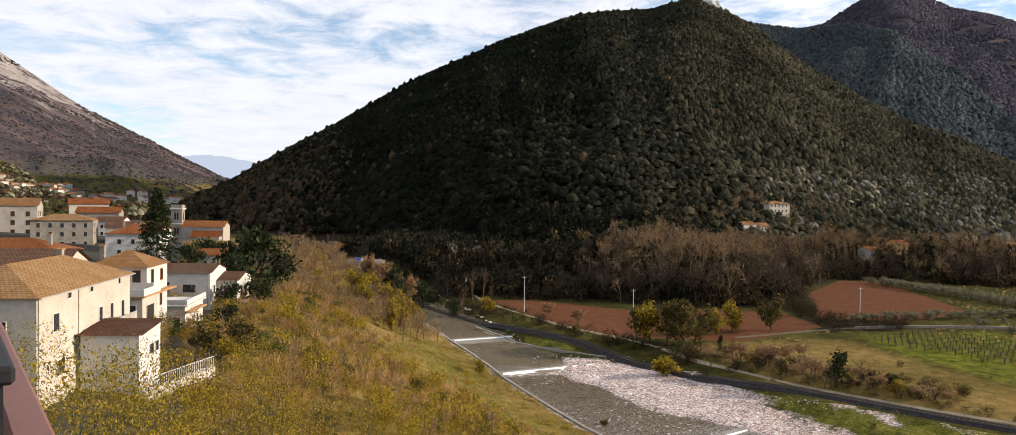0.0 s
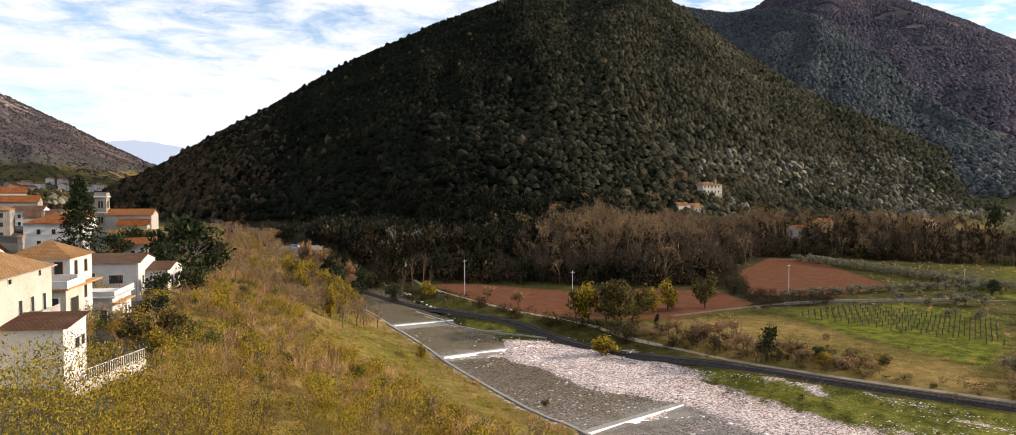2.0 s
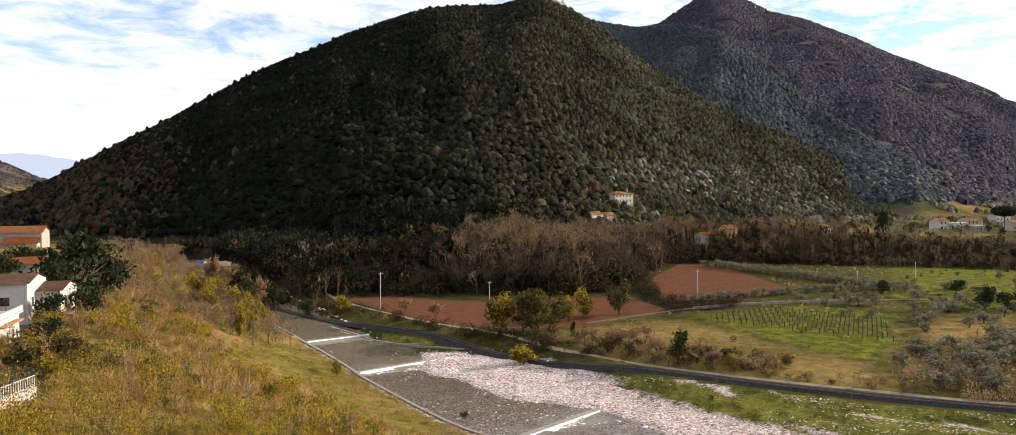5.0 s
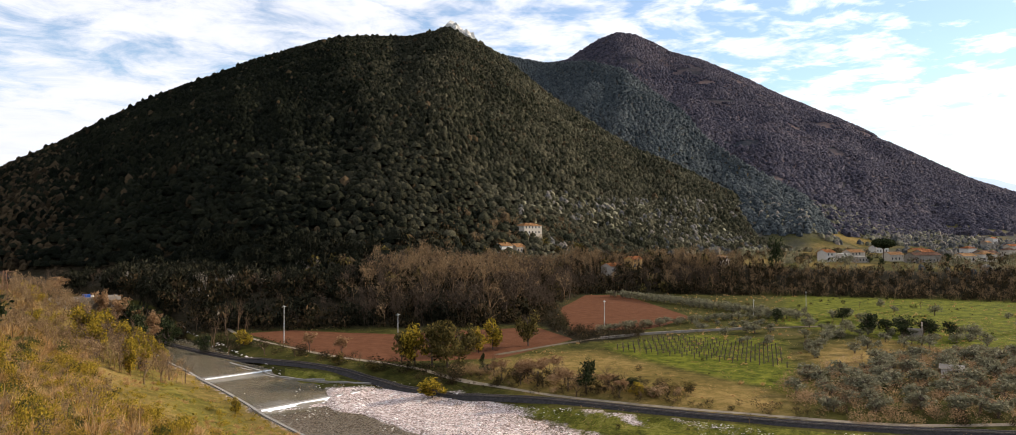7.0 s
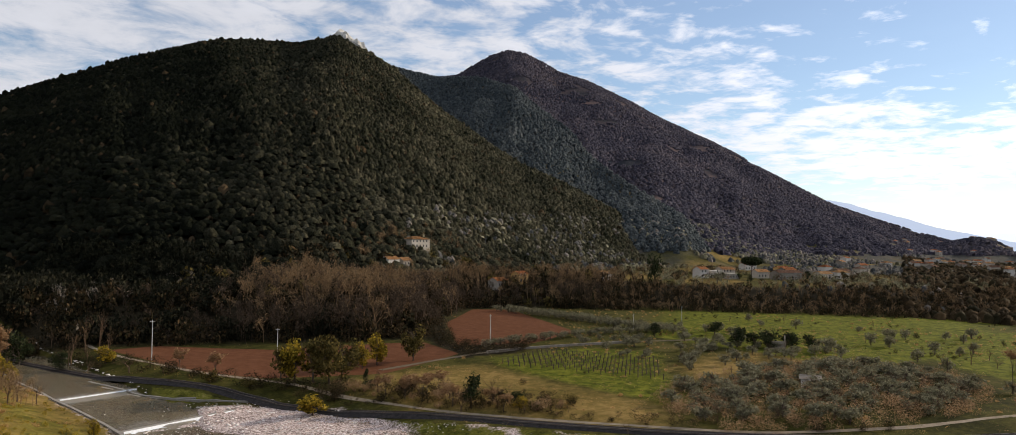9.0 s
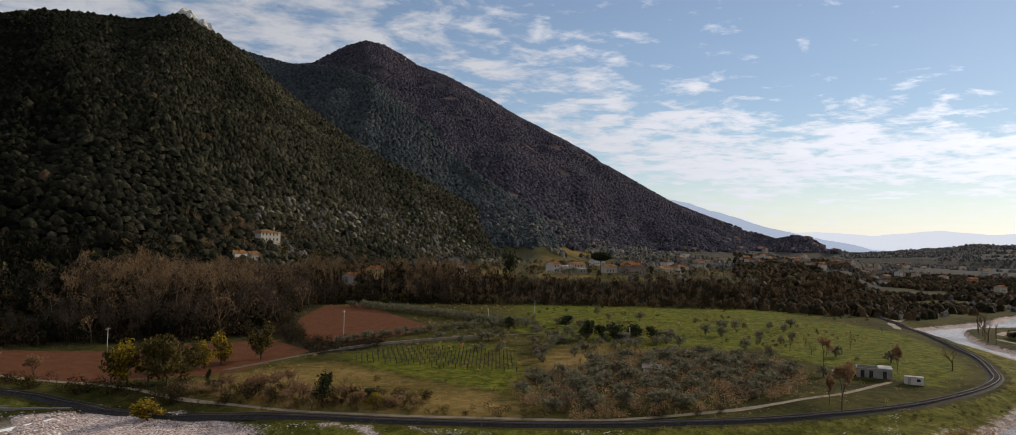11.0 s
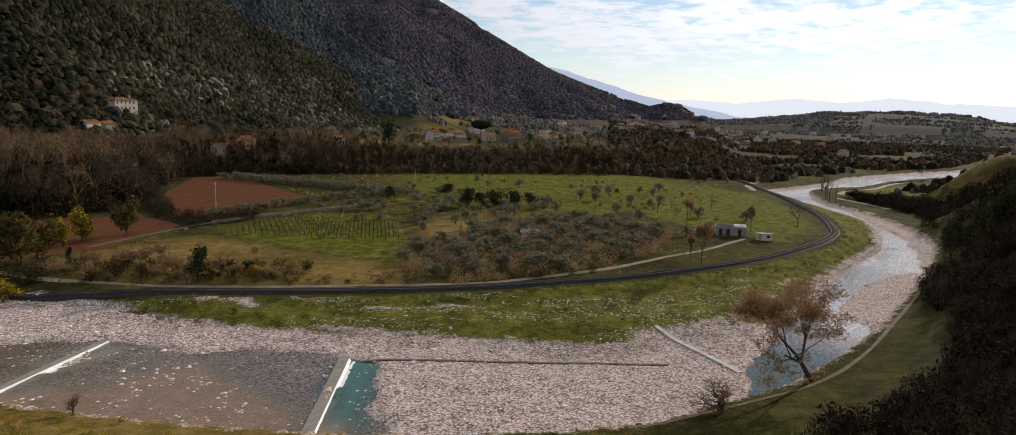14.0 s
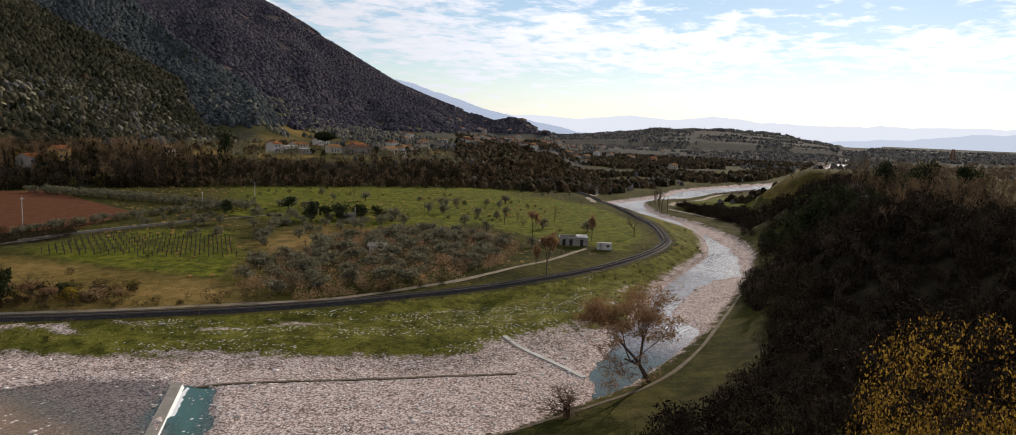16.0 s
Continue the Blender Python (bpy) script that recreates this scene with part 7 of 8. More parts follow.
t = new("trunk", mesh_np("pine_trunk", *join([limb((0, 0, -0.5), (0.4, 0, 9), 0.35, 0.22, 6)] + [limb((0.4, 0, 8.5), (0.4 + 4 * math.cos(k), 4 * math.sin(k), 11.5), 0.18, 0.06, 4) for k in range(6)]), M_BARK))
t.parent = pine
q = np.random.default_rng(3)
c = new("crown", mesh_np("pine_crown", *join([leaves(3200, (7.0, 7.0, 2.8), (0.4, 0, 12.2), 0.6, q, 0.2, 0.6)]), M_DARKLEAF))
c.parent = pine

# ---- vineyard ----
post_mesh = None
for i in range(11):
    row = empty("vine_row", pose(0, 0, 0), "row of bare vines on short wooden posts", "vineyard", "vineyard rows")
    for k in range(17):
        x, y = 95 + 3.0 * i * 0.78 + 2.8 * k * 0.80, 193 + 3.0 * i * 0.42 - 2.8 * k * 1.18 * 0.78
        if inside(GREENS[0], np.array([x]), np.array([y]))[0] < 0.4:
            continue
        if post_mesh is None:
            bm = bmesh.new()
            tube(bm, (0, 0, -0.2), (0, 0, 1.6), 0.15, 0.12, 5)
            for m in range(5):
                tube(bm, (0, 0, 0.8 + 0.1 * m), (0.9 * math.cos(m * 2.2), 0.9 * math.sin(m * 2.2), 1.2 + 0.12 * m), 0.05, 0.03, 3)
            post_mesh = bpy.data.meshes.new("post")
            bm.to_mesh(post_mesh)
            bm.free()
            post_mesh.materials.append(M_BARK)
        o = new("post", post_mesh)
        o.parent = row
        o.location, o.rotation_euler = (x, y, gz(x, y)), (0, 0, rs.random() * 6)

for o in [o for o in scene.collection.objects if o.name.startswith("vine_row") and not o.children]:
    bpy.data.objects.remove(o)

# ---- undergrowth of the near slope ----
rs = np.random.default_rng(71)
BRUSH, LEAFBUSH = [], []
for k in range(5):
    n = 190
    a, u, f = rs.random(n) * 2 * np.pi, rs.random(n) ** 0.6, rs.random(n)
    P = []
    for i in range(n):
        c = np.array([math.cos(a[i]) * u[i] * 0.7, math.sin(a[i]) * u[i] * 0.7, 0.0])
        c[2] = 0.45 * f[i]
        tip = np.array([c[0] * 1.5, c[1] * 1.5, c[2] + 0.3 + 0.2 * rs.random()]) + 0.2 * rs.normal(size=3)
        w = np.array([-math.sin(a[i]), math.cos(a[i]), 0]) * 0.013
        P.append((np.stack([c - w, c + w, (c + tip) / 2 + w * 2.2, tip]), np.array([[0, 1, 2], [0, 2, 3]])))
    BRUSH.append(join(P))
    LEAFBUSH.append(leaves(170, (0.85, 0.85, 0.75), (0, 0, 0.55), 0.11, rs, 0.3, 0.5))
FINEBUSH = []
for k in range(6):
    P = []
    for m in range(9):
        d = rs.normal(size=3)
        d *= rs.random() ** 0.4 / np.linalg.norm(d)
        P.append(leaves(34, (0.36, 0.36, 0.32), (0.6 * d[0], 0.6 * d[1], 0.62 + 0.42 * d[2]), 0.055, rs, 0.35, 0.5))
    P += [limb((0, 0, 0), (0.5 * math.cos(m), 0.5 * math.sin(m), 0.9), 0.02, 0.008) for m in range(5)]
    FINEBUSH.append(join(P))


def on_slope(x, y):
    dn = -side(NEAR_BANK, x, y)
    return (dn > 20 + 10 * fbm(x, y, 25, 9, 2)) & (dn < 66) & (x < 40)


def bushes(name, n, mat, templates, lo, hi, label, keep, az=(-38, 8), d=(24, 260), tilt=0.2, category="bush"):
    x, y, z = spots(n, *az, *d, rs, keep)
    h = lo + (hi - lo) * rs.random(len(x)) ** 1.6
    stuff(name, *scatter(templates, np.stack([x, y, z - 0.05], 1), np.stack([h, h, h * (0.8 + 0.5 * rs.random(len(x)))], 1), rs, tilt), mat, label, category)


bushes("bank_tufts", 5200, M_YELLOWGREEN, LEAFBUSH, 0.22, 0.75, "tufts of yellow-green grass on the near bank", lambda x, y: (-side(NEAR_BANK, x, y) > 1) & (-side(NEAR_BANK, x, y) < 34) & (fbm(x, y, 9, 91, 3) > 0.45), az=(-24, 42), d=(60, 215), category="grass")
bushes("bank_stalks", 3000, M_BRUSH, BRUSH, 0.3, 0.9, "brown dead stalks in the grass of the near bank", lambda x, y: (-side(NEAR_BANK, x, y) > 1) & (-side(NEAR_BANK, x, y) < 34) & (fbm(x, y, 8, 92, 3) > 0.48), az=(-24, 42), d=(60, 215), category="grass")
def on_meadow(x, y):
    return (side(RAILWAY, x, y) > 12) & (side(SCARP, x, y) < -5) & (inside(SOIL_1, x, y) < -1) & (inside(SOIL_2, x, y) < -1)


def on_flood(x, y):
    return (side(FAR_BANK, x, y) > 2) & (side(RAILWAY, x, y) < -4)


bushes("meadow_tufts", 2600, M_BRUSH, BRUSH, 0.25, 0.8, "brown dead weeds dotted over the meadow", lambda x, y: on_meadow(x, y) & (fbm(x, y, 26, 93, 3) > 0.5), az=(20, 64), d=(150, 430), category="weeds")
bushes("meadow_brambles", 700, M_THICKET, LEAFBUSH, 0.4, 1.3, "dark bramble clumps dotted over the meadow", lambda x, y: on_meadow(x, y) & (fbm(x, y, 22, 94, 3) > 0.55), az=(20, 64), d=(150, 430), category="bush")
bushes("scarp_hedge", 1500, M_SCARPTWIG, TWIGGY, 1.2, 3.6, "brown leafless shrubs at the foot of the terrace edge", lambda x, y: (side(SCARP, x, y) > -16) & (side(SCARP, x, y) < 0) & (fbm(x, y, 20, 95, 3) > 0.52), az=(34, 64), d=(250, 480), category="hedge")
bushes("flood_tufts", 1100, M_THICKET, LEAFBUSH, 0.25, 0.75, "dark weed tufts on the grassy river bar", lambda x, y: on_flood(x, y) & (fbm(x, y, 12, 96, 3) > 0.5), az=(14, 80), d=(90, 300), category="weeds")
bushes("slope_saplings", 90, M_BARK, BARE, 2.0, 4.0, "thin dark saplings on the slope", lambda x, y: on_slope(x, y))
bushes("russet_brush", 500, M_RUSTTWIG, BRUSH, 0.9, 2.4, "russet brush among the dry grass of the slope", lambda x, y: on_slope(x, y) & (fbm(x, y, 20, 87, 3) > 0.52))
bushes("dry_brush", 1900, M_BRUSH, BRUSH, 0.8, 2.6, "golden-brown dry brush covering the slope", lambda x, y: on_slope(x, y) & (fbm(x, y, 22, 81, 3) > 0.40))
bushes("slope_bushes", 2600, M_YELLOWGREEN, FINEBUSH, 0.9, 3.0, "yellow-green leafy bushes on the slope", lambda x, y: on_slope(x, y) & (fbm(x, y, 18, 83, 3) > 0.46))
bushes("golden_bushes", 900, M_YELLOW, FINEBUSH, 0.9, 2.6, "golden leafy bushes on the slope", lambda x, y: on_slope(x, y) & (fbm(x, y, 18, 84, 3) > 0.53))
bushes("slope_shrubs", 1500, M_GREENLEAF, FINEBUSH, 0.7, 2.4, "green shrubs scattered on the slope", lambda x, y: on_slope(x, y) & (fbm(x, y, 16, 85, 3) > 0.50))
bushes("slope_evergreens", 500, M_DARKLEAF, FINEBUSH, 0.9, 2.4, "dark green bramble clumps on the slope", lambda x, y: on_slope(x, y) & (fbm(x, y, 14, 86, 3) > 0.56))
bushes("slope_bare_shrubs", 1300, M_SCARPTWIG, TWIGGY, 1.6, 4.8, "leafless brown shrubs along the crest of the slope", lambda x, y: on_slope(x, y) & (-side(NEAR_BANK, x, y) > 30) & (np.hypot(x, y) < 165))
bushes("ridge_trees", 620, M_SCARPTWIG, TWIGGY, 3.5, 6.5, "thin leafless trees at the end of the slope", lambda x, y: (-side(NEAR_BANK, x, y) > 5) & (-side(NEAR_BANK, x, y) < 90) & (y > 180), az=(-18, -4), d=(185, 262))
for az, d, h in ((-7.6, 222, 8), (-8.4, 228, 9), (-9.2, 232, 9), (-6.8, 218, 6.5), (-10.2, 238, 9)):
    plant(YTREES[1], d * math.sin(radians(az)), d * math.cos(radians(az)), h, 0.9, label="green-gold tree at the end of the slope")
for k in range(30):
    f = rs.random()
    x, y = -46 + 24 * f + 3 * rs.normal(), 222 - 38 * f + 6 * rs.normal()
    if -side(NEAR_BANK, np.array([x]), np.array([y]))[0] > 3:
        plant((BARES[k % 3], BARES[(k + 1) % 3], YTREES[1])[k % 3], x, y, 6 + 4.5 * rs.random(), 0.75, label=("pale-stemmed leafless tree at the end of the slope", "pale-stemmed leafless tree at the end of the slope", "green-gold tree at the end of the slope")[k % 3])
for k in range(26):
    f = rs.random()
    plant((DARKS[k % 3], BARES[k % 3], RUSTS[k % 2])[k % 3], -22 - 40 * f + 9 * rs.normal(), 240 + 60 * f + 4 * rs.normal(), 6 + 6 * rs.random(), 0.9, label=("dark evergreen tree crowding the upper river", "leafless tree crowding the upper river", "russet tree crowding the upper river")[k % 3])
for k in range(16):
    plant((BARES[k % 3], DARKS[k % 3], RUSTS[k % 2])[k % 3], -52 + 20 * rs.random(), 256 + 14 * rs.random(), 9 + 6 * rs.random(), 0.8, label="tangled tree crowding the end of the bridge")
plant(BARES[0], -8, 252, 15, 0.5, label="tall leafless tree beyond the river bend")
plant(BARES[1], -12, 258, 13, 0.6, label="tall leafless tree beyond the river bend")
for x, y, h, w, T, lab in ((-37.5, 92, 5.5, 1.0, YTREES[0], "golden-green garden tree between the houses"), (-35.0, 97, 5.0, 1.1, YTREES[2], "golden-green garden tree between the houses"), (-41.0, 108, 5.5, 0.9, DARKS[0], "dark round garden shrub beside the pale house"), (-33, 88, 4.2, 1.2, YTREES[1], "yellow-green garden shrub below the houses")):
    plant(T, x, y, h, w, label=lab)
# leafy trees below the terrace
NEAR_TREE = [tree_thing("leafy_shrub", np.random.default_rng(120 + k), "tall leafy shrub with yellow-green autumn leaves below the terrace", "tree", "leafy shrubs below the terrace", M_BARK, (M_YELLOWGREEN, M_YELLOW)[k % 2], levels=4, kids=4, spread=0.45, up=0.45, trunk=0.26, shrink=0.72, r=0.008, crown=(0.36, 0.62, 0.38), lumps=62, lump=0.075, per_lump=110, leafsize=0.0042, narrow=0.45) for k in range(3)]
for az, d, top in ((-36, 24, -8.5), (-33.5, 30, -9.4), (-31, 26, -9.6), (-29, 34, -9.8), (-26.5, 29, -10.6), (-24.5, 36, -10.8), (-22, 30, -11.8), (-20, 40, -10.8), (-17.5, 34, -12.4), (-15, 42, -12.6), (-12, 38, -14.2), (-9, 46, -14.6), (-6, 44, -16.2), (-27, 42, -10.8), (-32, 40, -9.2), (-18, 50, -10.5), (-3, 48, -17.5), (-35, 36, -8.9)):
    x, y = d * math.sin(radians(az)), d * math.cos(radians(az))
    g = gz(x, y)
    plant(NEAR_TREE[int(rs.integers(0, 3))], x, y, 40 + d * math.tan(radians(top + 1.3)) - g, 0.8)
gold = tree_thing("golden_tree", np.random.default_rng(131), "small tree with golden autumn leaves below the terrace", "tree", "", M_BARK, M_GOLD, levels=4, kids=4, spread=0.6, up=0.3, trunk=0.26, shrink=0.72, r=0.010, crown=(0.46, 0.6, 0.4), lumps=190, lump=0.065, per_lump=190, leafsize=0.0040, narrow=0.5)
plant(gold, 23.5, -1.6, 36.3 - gz(23.5, -1.6), 0.58)
plant(gold, 21.0, 0.0, 32.6 - gz(21.0, 0.0), 0.55)

# ---- wood on the shaded slope downstream, its shade put into dark colours ----
def shaded(x, y):
    dn = -side(NEAR_BANK, x, y)
    return (dn > 3 + 14 * ss(185, 120, x)) & (dn < 62 + 30 * ss(180, 90, x)) & (x > 70) & ((x < 292) | ((x < 352) & (dn > 24)))

TANGLE = []
for k in range(5):
    v, f = join([(BRUSH[k][0], BRUSH[k][1][:150]), (LEAFBUSH[k][0] * 0.9, LEAFBUSH[k][1][:240])])
    TANGLE.append((v, f))
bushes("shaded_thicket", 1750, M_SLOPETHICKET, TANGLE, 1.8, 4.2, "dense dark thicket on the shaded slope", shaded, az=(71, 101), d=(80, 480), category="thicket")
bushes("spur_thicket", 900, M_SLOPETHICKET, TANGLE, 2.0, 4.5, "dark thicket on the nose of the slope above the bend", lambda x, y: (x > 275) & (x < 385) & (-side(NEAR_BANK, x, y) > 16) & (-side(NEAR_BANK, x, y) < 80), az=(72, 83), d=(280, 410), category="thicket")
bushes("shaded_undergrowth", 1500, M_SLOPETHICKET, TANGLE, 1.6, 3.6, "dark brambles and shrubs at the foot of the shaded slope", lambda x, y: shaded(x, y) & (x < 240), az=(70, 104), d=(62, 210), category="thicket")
bushes("shaded_trees", 900, M_DARKTWIG, TWIGGY, 3.5, 7.0, "leafless dark trees on the shaded slope", shaded, az=(71, 101), d=(90, 480))
for k in range(12):
    a, d = radians(81.5 + 16 * rs.random()), 160 + 130 * rs.random()
    x, y = d * math.sin(a), d * math.cos(a)
    if shaded(np.array([x]), np.array([y]))[0]:
        plant(DARKS[int(rs.integers(0, 3))], x, y, 5 + 5 * rs.random(), 0.8, label="dark tree on the shaded slope")

for az, d, h, w in ((79.2, 246, 9, 0.9), (80.3, 236, 13, 0.8), (81.4, 228, 15, 0.75), (82.3, 240, 14, 0.8), (83.6, 225, 10, 0.9), (86.0, 250, 11, 0.8), (88.5, 240, 12, 0.8), (91.0, 232, 12, 0.8), (78.6, 262, 7, 1.0)):
    plant(DARKS[int(rs.integers(0, 3))], d * math.sin(radians(az)), d * math.cos(radians(az)), h, w, label="tall dark round tree on the brow of the shaded slope")
# Brow and shelf trees take brighter twigs: sunlight put into their colour.
bushes("brow_trees", 420, M_SCARPTWIG, TWIGGY, 4.0, 8.5, "bare brown trees along the brow of the shaded slope", lambda x, y: (-side(NEAR_BANK, x, y) > 30) & (-side(NEAR_BANK, x, y) < 105), az=(78.5, 101), d=(170, 330))
bushes("shelf_trees", 700, M_SCARPTWIG, TWIGGY, 4.0, 8.0, "bare brown orchard trees on the shelf above the slope", lambda x, y: (-side(NEAR_BANK, x, y) > 50) & (x > 130) & (fbm(x, y, 50, 77, 2) > 0.42), az=(79, 101), d=(190, 640))
TUFT = [(v, f[:22]) for v, f in LEAFBUSH]
x, y, z = spots(24000, -2, 80, 95, 330, rs, lambda x, y: (side(FAR_BANK, x, y) > -7) & (side(SCARP, x, y) < 0) & (inside(SOIL_1, x, y) < -1) & (inside(SOIL_2, x, y) < -1) & (np.abs(side(RAILWAY, x, y)) > 3.2) & (fbm(x, y, 11, 93, 3) > 0.44))
h = 0.4 + 1.0 * rs.random(len(x)) ** 2
k = rs.random(len(x))
for nm, lo, hi, mat, lab in (("green_tufts", 0.0, 0.45, M_GREENLEAF, "green tufts of coarse grass in the meadow"), ("brown_tufts", 0.45, 0.8, M_BRUSH, "dry brown grass tufts in the meadow"), ("russet_tufts", 0.8, 1.01, M_RUSTTWIG, "russet weeds along the shingle and lanes")):
    q = (k >= lo) & (k < hi)
    stuff(nm, *scatter(TUFT, np.stack([x, y, z], 1)[q], np.stack([h, h, h * 0.7], 1)[q], rs), mat, lab, "grass")
x, y, z = spots(9000, 46, 66, 90, 140, rs, lambda x, y: (side(FAR_BANK, x, y) > -13) & (side(FAR_BANK, x, y) < 3) & (x > 76) & (y - 57.5 > -1.06 * (x - 100.8)) & (fbm(x, y, 5, 98, 3) > 0.46))
h = 0.25 + 0.5 * rs.random(len(x)) ** 2
stuff("shingle_weeds", *scatter(TUFT, np.stack([x, y, z], 1)[:900], np.stack([h, h, h * 0.8], 1)[:900], rs), M_THICKET, "brown dry weeds sprouting from the shingle", "grass")
x, y, z = spots(60000, -18, 62, 60, 240, rs, lambda x, y: (-side(NEAR_BANK, x, y) > 0.8) & (-side(NEAR_BANK, x, y) < 24) & (fbm(x, y, 6, 95, 3) > 0.45))
h = 0.3 + 0.7 * rs.random(len(x)) ** 2.5
for k, (nm, mat, lab) in enumerate((("bank_grass", M_YELLOWGREEN, "yellow-green grass tufts on the river bank"), ("bank_weeds", M_BRUSH, "reddish dry weeds on the river bank"), ("bank_herbs", M_GREENLEAF, "dark green herbs on the river bank"))):
    q = np.where(np.arange(len(x)) % 3 == k)[0][:2800]
    stuff(nm, *scatter(TUFT, np.stack([x, y, z], 1)[q], np.stack([h, h, h * 0.6], 1)[q], rs), mat, lab, "grass")
x, y, z = spots(2600, 24, 62, 130, 260, rs, lambda x, y: inside(GROVE, x, y) > -3)
h = 0.8 + 1.5 * rs.random(len(x))
stuff("grove_scrub", *scatter([(v, f[:110]) for v, f in LEAFBUSH], np.stack([x, y, z], 1)[:1300], np.stack([h, h, h], 1)[:1300], rs), M_DULLBRUSH, "dull brown scrub between the olive trees", "scrub")
f = rs.random(150)
x, y = 48 + 38 * f + 3.5 * rs.normal(size=150), 178 - 40 * f + 3.0 * rs.normal(size=150)
h = 0.7 + 2.0 * rs.random(150) ** 1.6
for nm, lo, hi, mat, lab in (("meadow_shrubs", 0, 60, M_DULLBRUSH, "dull brown leafless shrubs behind the farm road"), ("meadow_brambles", 60, 120, M_THICKET, "dark bramble clumps behind the farm road"), ("meadow_bushes", 120, 150, M_DULLGOLD, "olive-gold bushes behind the farm road")):
    stuff(nm, *scatter(FINEBUSH, np.stack([x, y, ground(x, y) - 0.05], 1)[lo:hi], np.stack([h * 1.2, h * 1.2, h], 1)[lo:hi], rs), mat, lab, "bush")
x, y, z = spots(6000, 12, 32, 215, 310, rs, lambda x, y: (inside(GAP, x, y) > 0.5) & (inside(SOIL_1, x, y) < -0.5) & (inside(SOIL_2, x, y) < -0.5))
h = 0.9 + 1.8 * rs.random(len(x))
stuff("field_thicket", *scatter([(v, f[:150]) for v, f in LEAFBUSH], np.stack([x, y, z], 1)[:260], np.stack([h, h, h], 1)[:260], rs), M_THICKET, "brown thicket between the ploughed fields", "scrub")
# shrubs along the field road and the railway
L = RAILWAY[(RAILWAY[:, 1] < 300) & (RAILWAY[:, 0] < 140)]
i = rs.integers(0, len(L), 260)
off = 5 + 5 * rs.random(260)
d = np.gradient(L, axis=0)
nrm = np.stack([-d[:, 1], d[:, 0]], 1) / np.linalg.norm(d, axis=1, keepdims=True)
P = L[i] + nrm[i] * off[:, None] + rs.normal(size=(260, 2))
h = (0.6 + 1.4 * rs.random(260) ** 2) * np.where(P[:, 1] > 170, 1.5, 0.8)
stuff("railway_scrub", *scatter([(v, f[:150]) for v, f in LEAFBUSH], np.stack([P[:, 0], P[:, 1], ground(P[:, 0], P[:, 1])], 1), np.stack([h, h, h], 1), rs), M_THICKET, "dark scrub on the bank above the railway", "scrub")

# ---- stones and tufts in the river bed ----
x, y, z = spots(38000, -6, 80, 80, 290, rs, lambda x, y: (-side(NEAR_BANK, x, y) < -0.5) & (side(FAR_BANK, x, y) < 1.0))
k = z > water_level(x, y) - 0.2
x, y, z = x[k], y[k], z[k]
h = 0.09 + 0.22 * rs.random(len(x)) ** 3 + 0.3 * (rs.random(len(x)) > 0.992)
PEBBLE = [ico(1, k + 160, 0.2, 0.65, -9) for k in range(5)]
sx, sy, sz = spots(9000, -4, 46, 78, 190, rs, lambda x, y: (-side(NEAR_BANK, x, y) < -2) & (side(FAR_BANK, x, y) < -1) & (fbm(x, y, 9, 97, 3) > 0.5))
sh = 0.07 + 0.16 * rs.random(len(sx)) ** 3
stuff("shallow_stones", *scatter(PEBBLE, np.stack([sx, sy, np.maximum(sz, water_level(sx, sy) - 0.04)], 1)[:1500], np.stack([sh * 1.4, sh, sh], 1)[:1500], rs), M_PEBBLE, "pale stones breaking the surface of the shallows", "stones")
PEBBLE = [ico(1, k + 60, 0.2, 0.65, -9) for k in range(5)]
big = (rs.random(len(x)) < 0.35) & (y > 105) & (z > water_level(x, y) - 0.1)
h = np.where(big, 0.14 + 0.26 * rs.random(len(x)) ** 2, h)
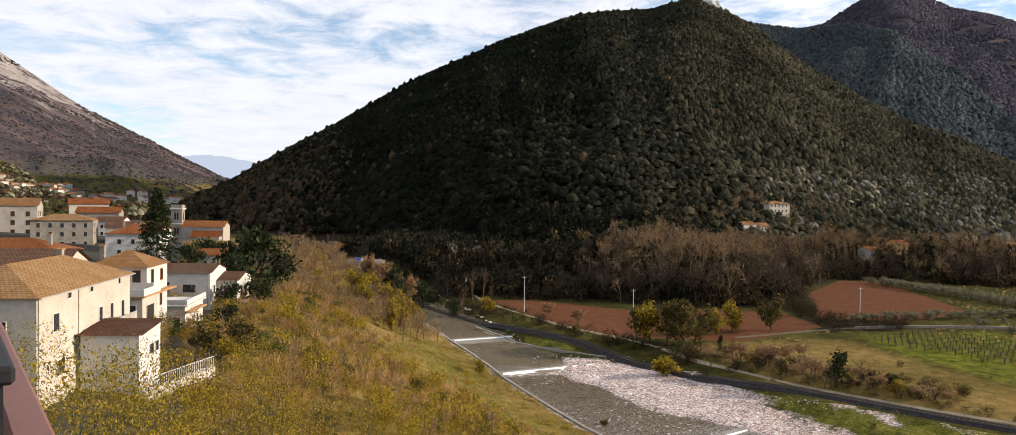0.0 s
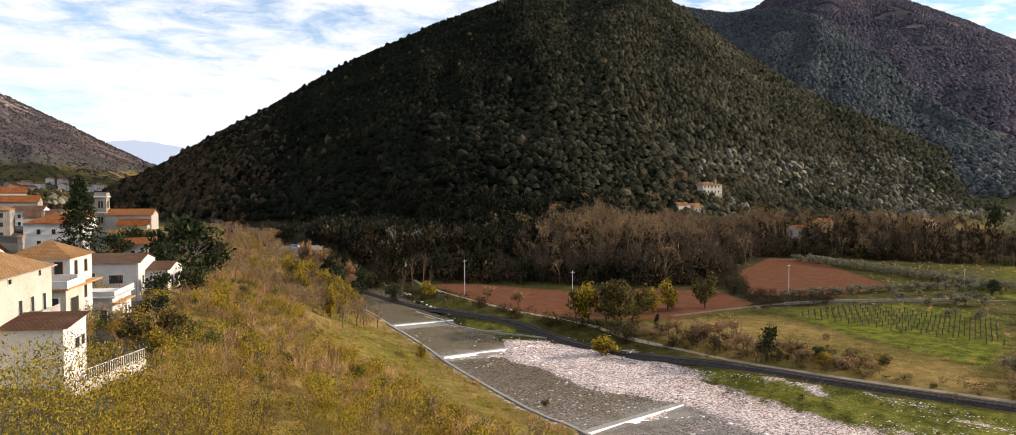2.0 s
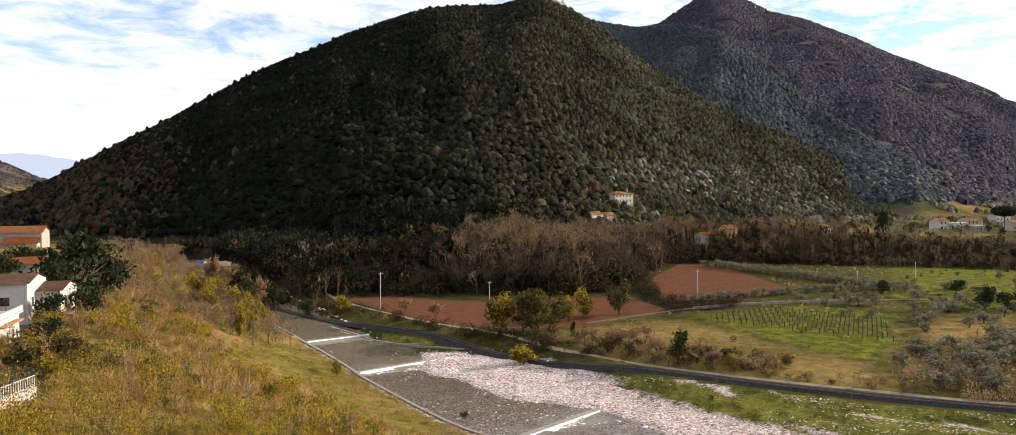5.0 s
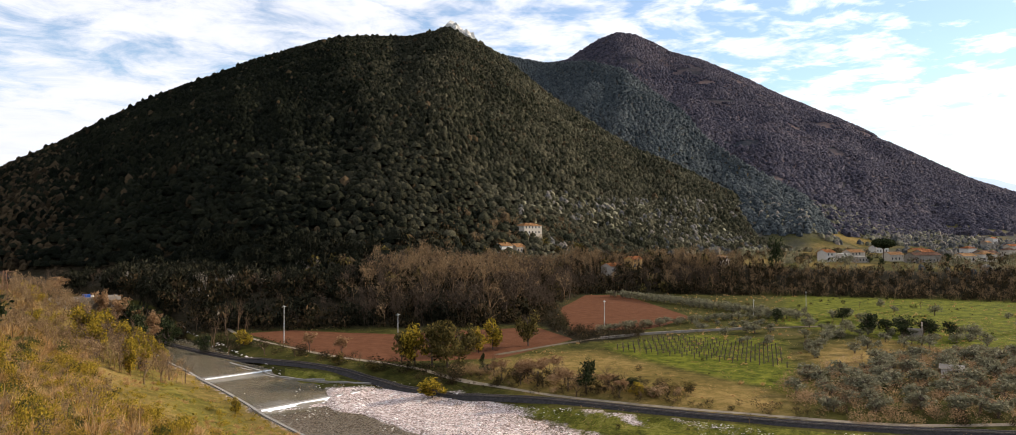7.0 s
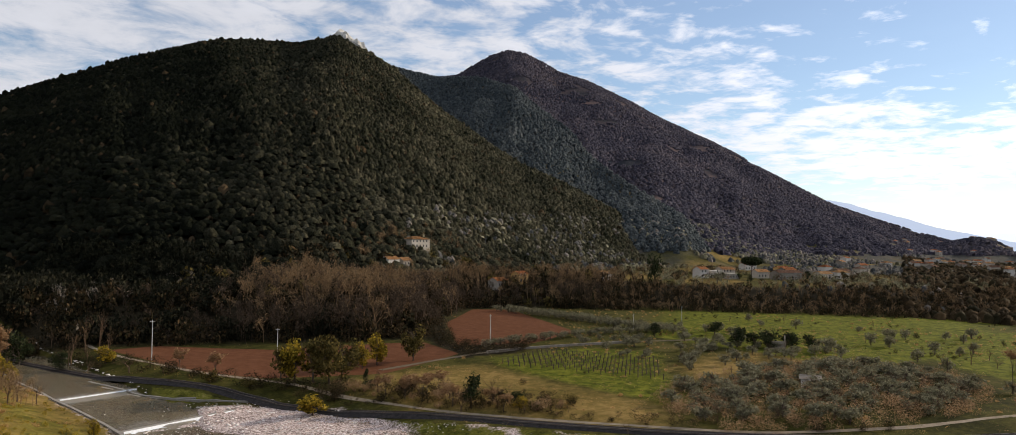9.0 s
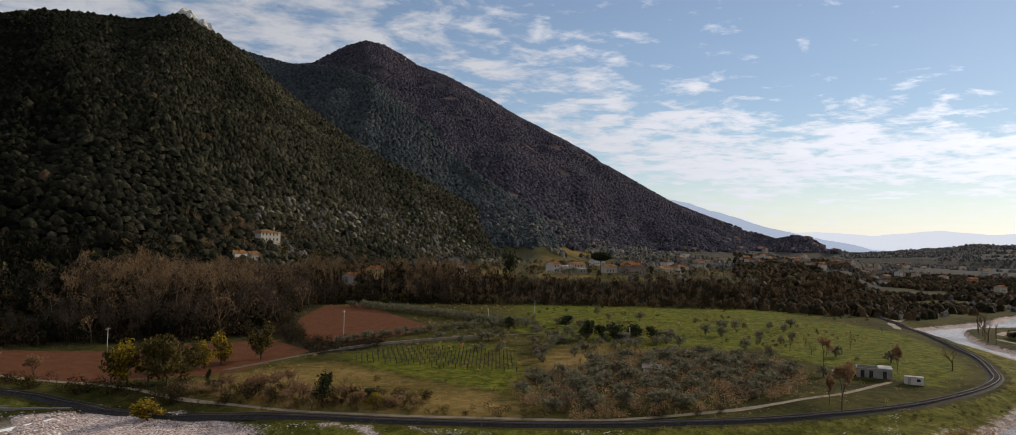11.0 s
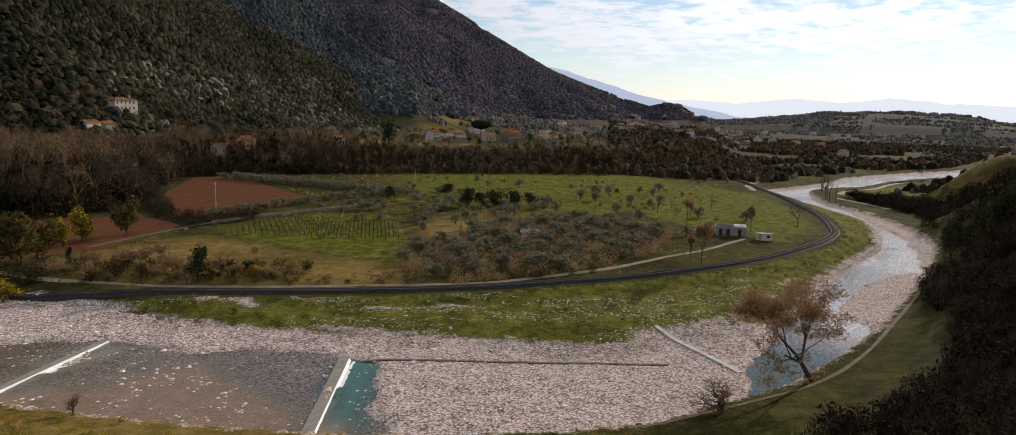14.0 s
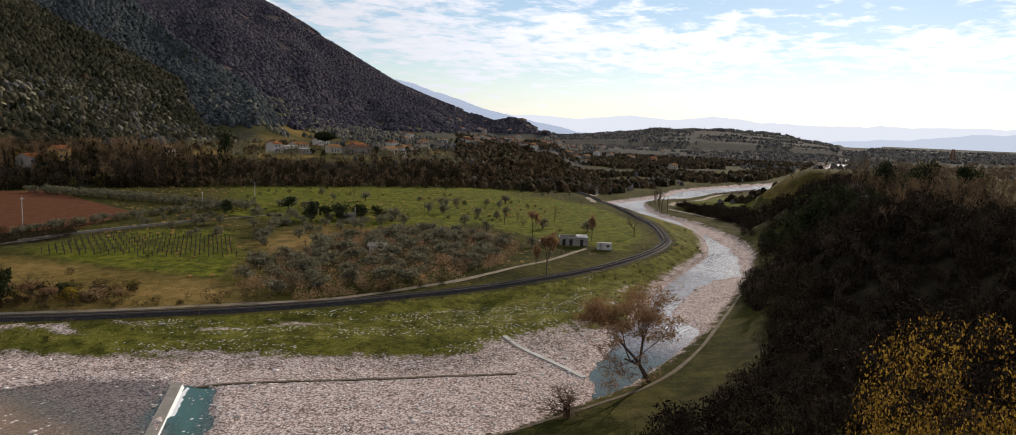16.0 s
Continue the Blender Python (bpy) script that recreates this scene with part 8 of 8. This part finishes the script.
stuff("river_stones", *scatter(PEBBLE, np.stack([x, y, z], 1), np.stack([h * 1.3, h, h], 1), rs), M_PEBBLE, "pale rounded river stones on the shingle bank", "stones")
x, y, z = spots(110000, 8, 78, 85, 260, rs, lambda x, y: (side(FAR_BANK, x, y) > -5) & (side(RAILWAY, x, y) < -3.5) & (fbm(x, y, 7, 91, 3) > 0.47))
h = 0.22 + 0.75 * rs.random(len(x)) ** 4
stuff("meadow_tufts", *scatter([(v, f[:26]) for v, f in LEAFBUSH], np.stack([x, y, z], 1)[:5200], np.stack([h * 1.2, h * 1.2, h * 0.7], 1)[:5200], rs), M_GREENLEAF, "dark tufts of weeds on the river meadow", "grass")
stuff("dark_tufts", *scatter([(v, f[:34]) for v, f in LEAFBUSH], np.stack([x, y, z], 1)[5200:9000], np.stack([h * 1.3, h * 1.3, h * 0.8], 1)[5200:9000], rs), M_THICKET, "low dark brown weeds on the river meadow", "grass")

x, y, z = spots(60000, 8, 66, 85, 230, rs, lambda x, y: (side(FAR_BANK, x, y) > 0) & (side(RAILWAY, x, y) < -4) & (fbm((0.66 * x - 0.75 * y) * 0.25, side(FAR_BANK, x, y) * 1.4, 7, 28, 3) > 0.55))
h = 0.05 + 0.13 * rs.random(len(x)) ** 2
stuff("meadow_stones", *scatter(PEBBLE, np.stack([x, y, z - 0.02], 1)[:4200], np.stack([h * 1.5, h, h * 0.7], 1)[:4200], rs), M_PEBBLE, "pale stones strewn over the river meadow", "stones")

# ---- limestone crag on the hilltop ----
def build_crag():
    rows_ = [ico(2, 90 + k, 0.45, 1.2, -9) for k in range(5)]
    P = []
    for k in range(34):
        az = 13.6 + 1.9 * rs.random()
        d = 1070 + 45 * rs.random()
        x, y = d * math.sin(radians(az)), d * math.cos(radians(az))
        P.append((x, y, gz(x, y) - 2 + 3 * rs.random()))
    P = np.array(P)
    tagged(new("rock_crag", mesh_np("rock_crag", *scatter(rows_, P, 4.5 + 4 * rs.random(len(P)), rs), M_CAP)), "pale limestone crag on the wooded hilltop", "rock")


build_crag()
for T in YTREES + OLIVES + BARES + RUSTS + DARKS + NEAR_TREE + [willow, bush, gold]:
    drop(T)
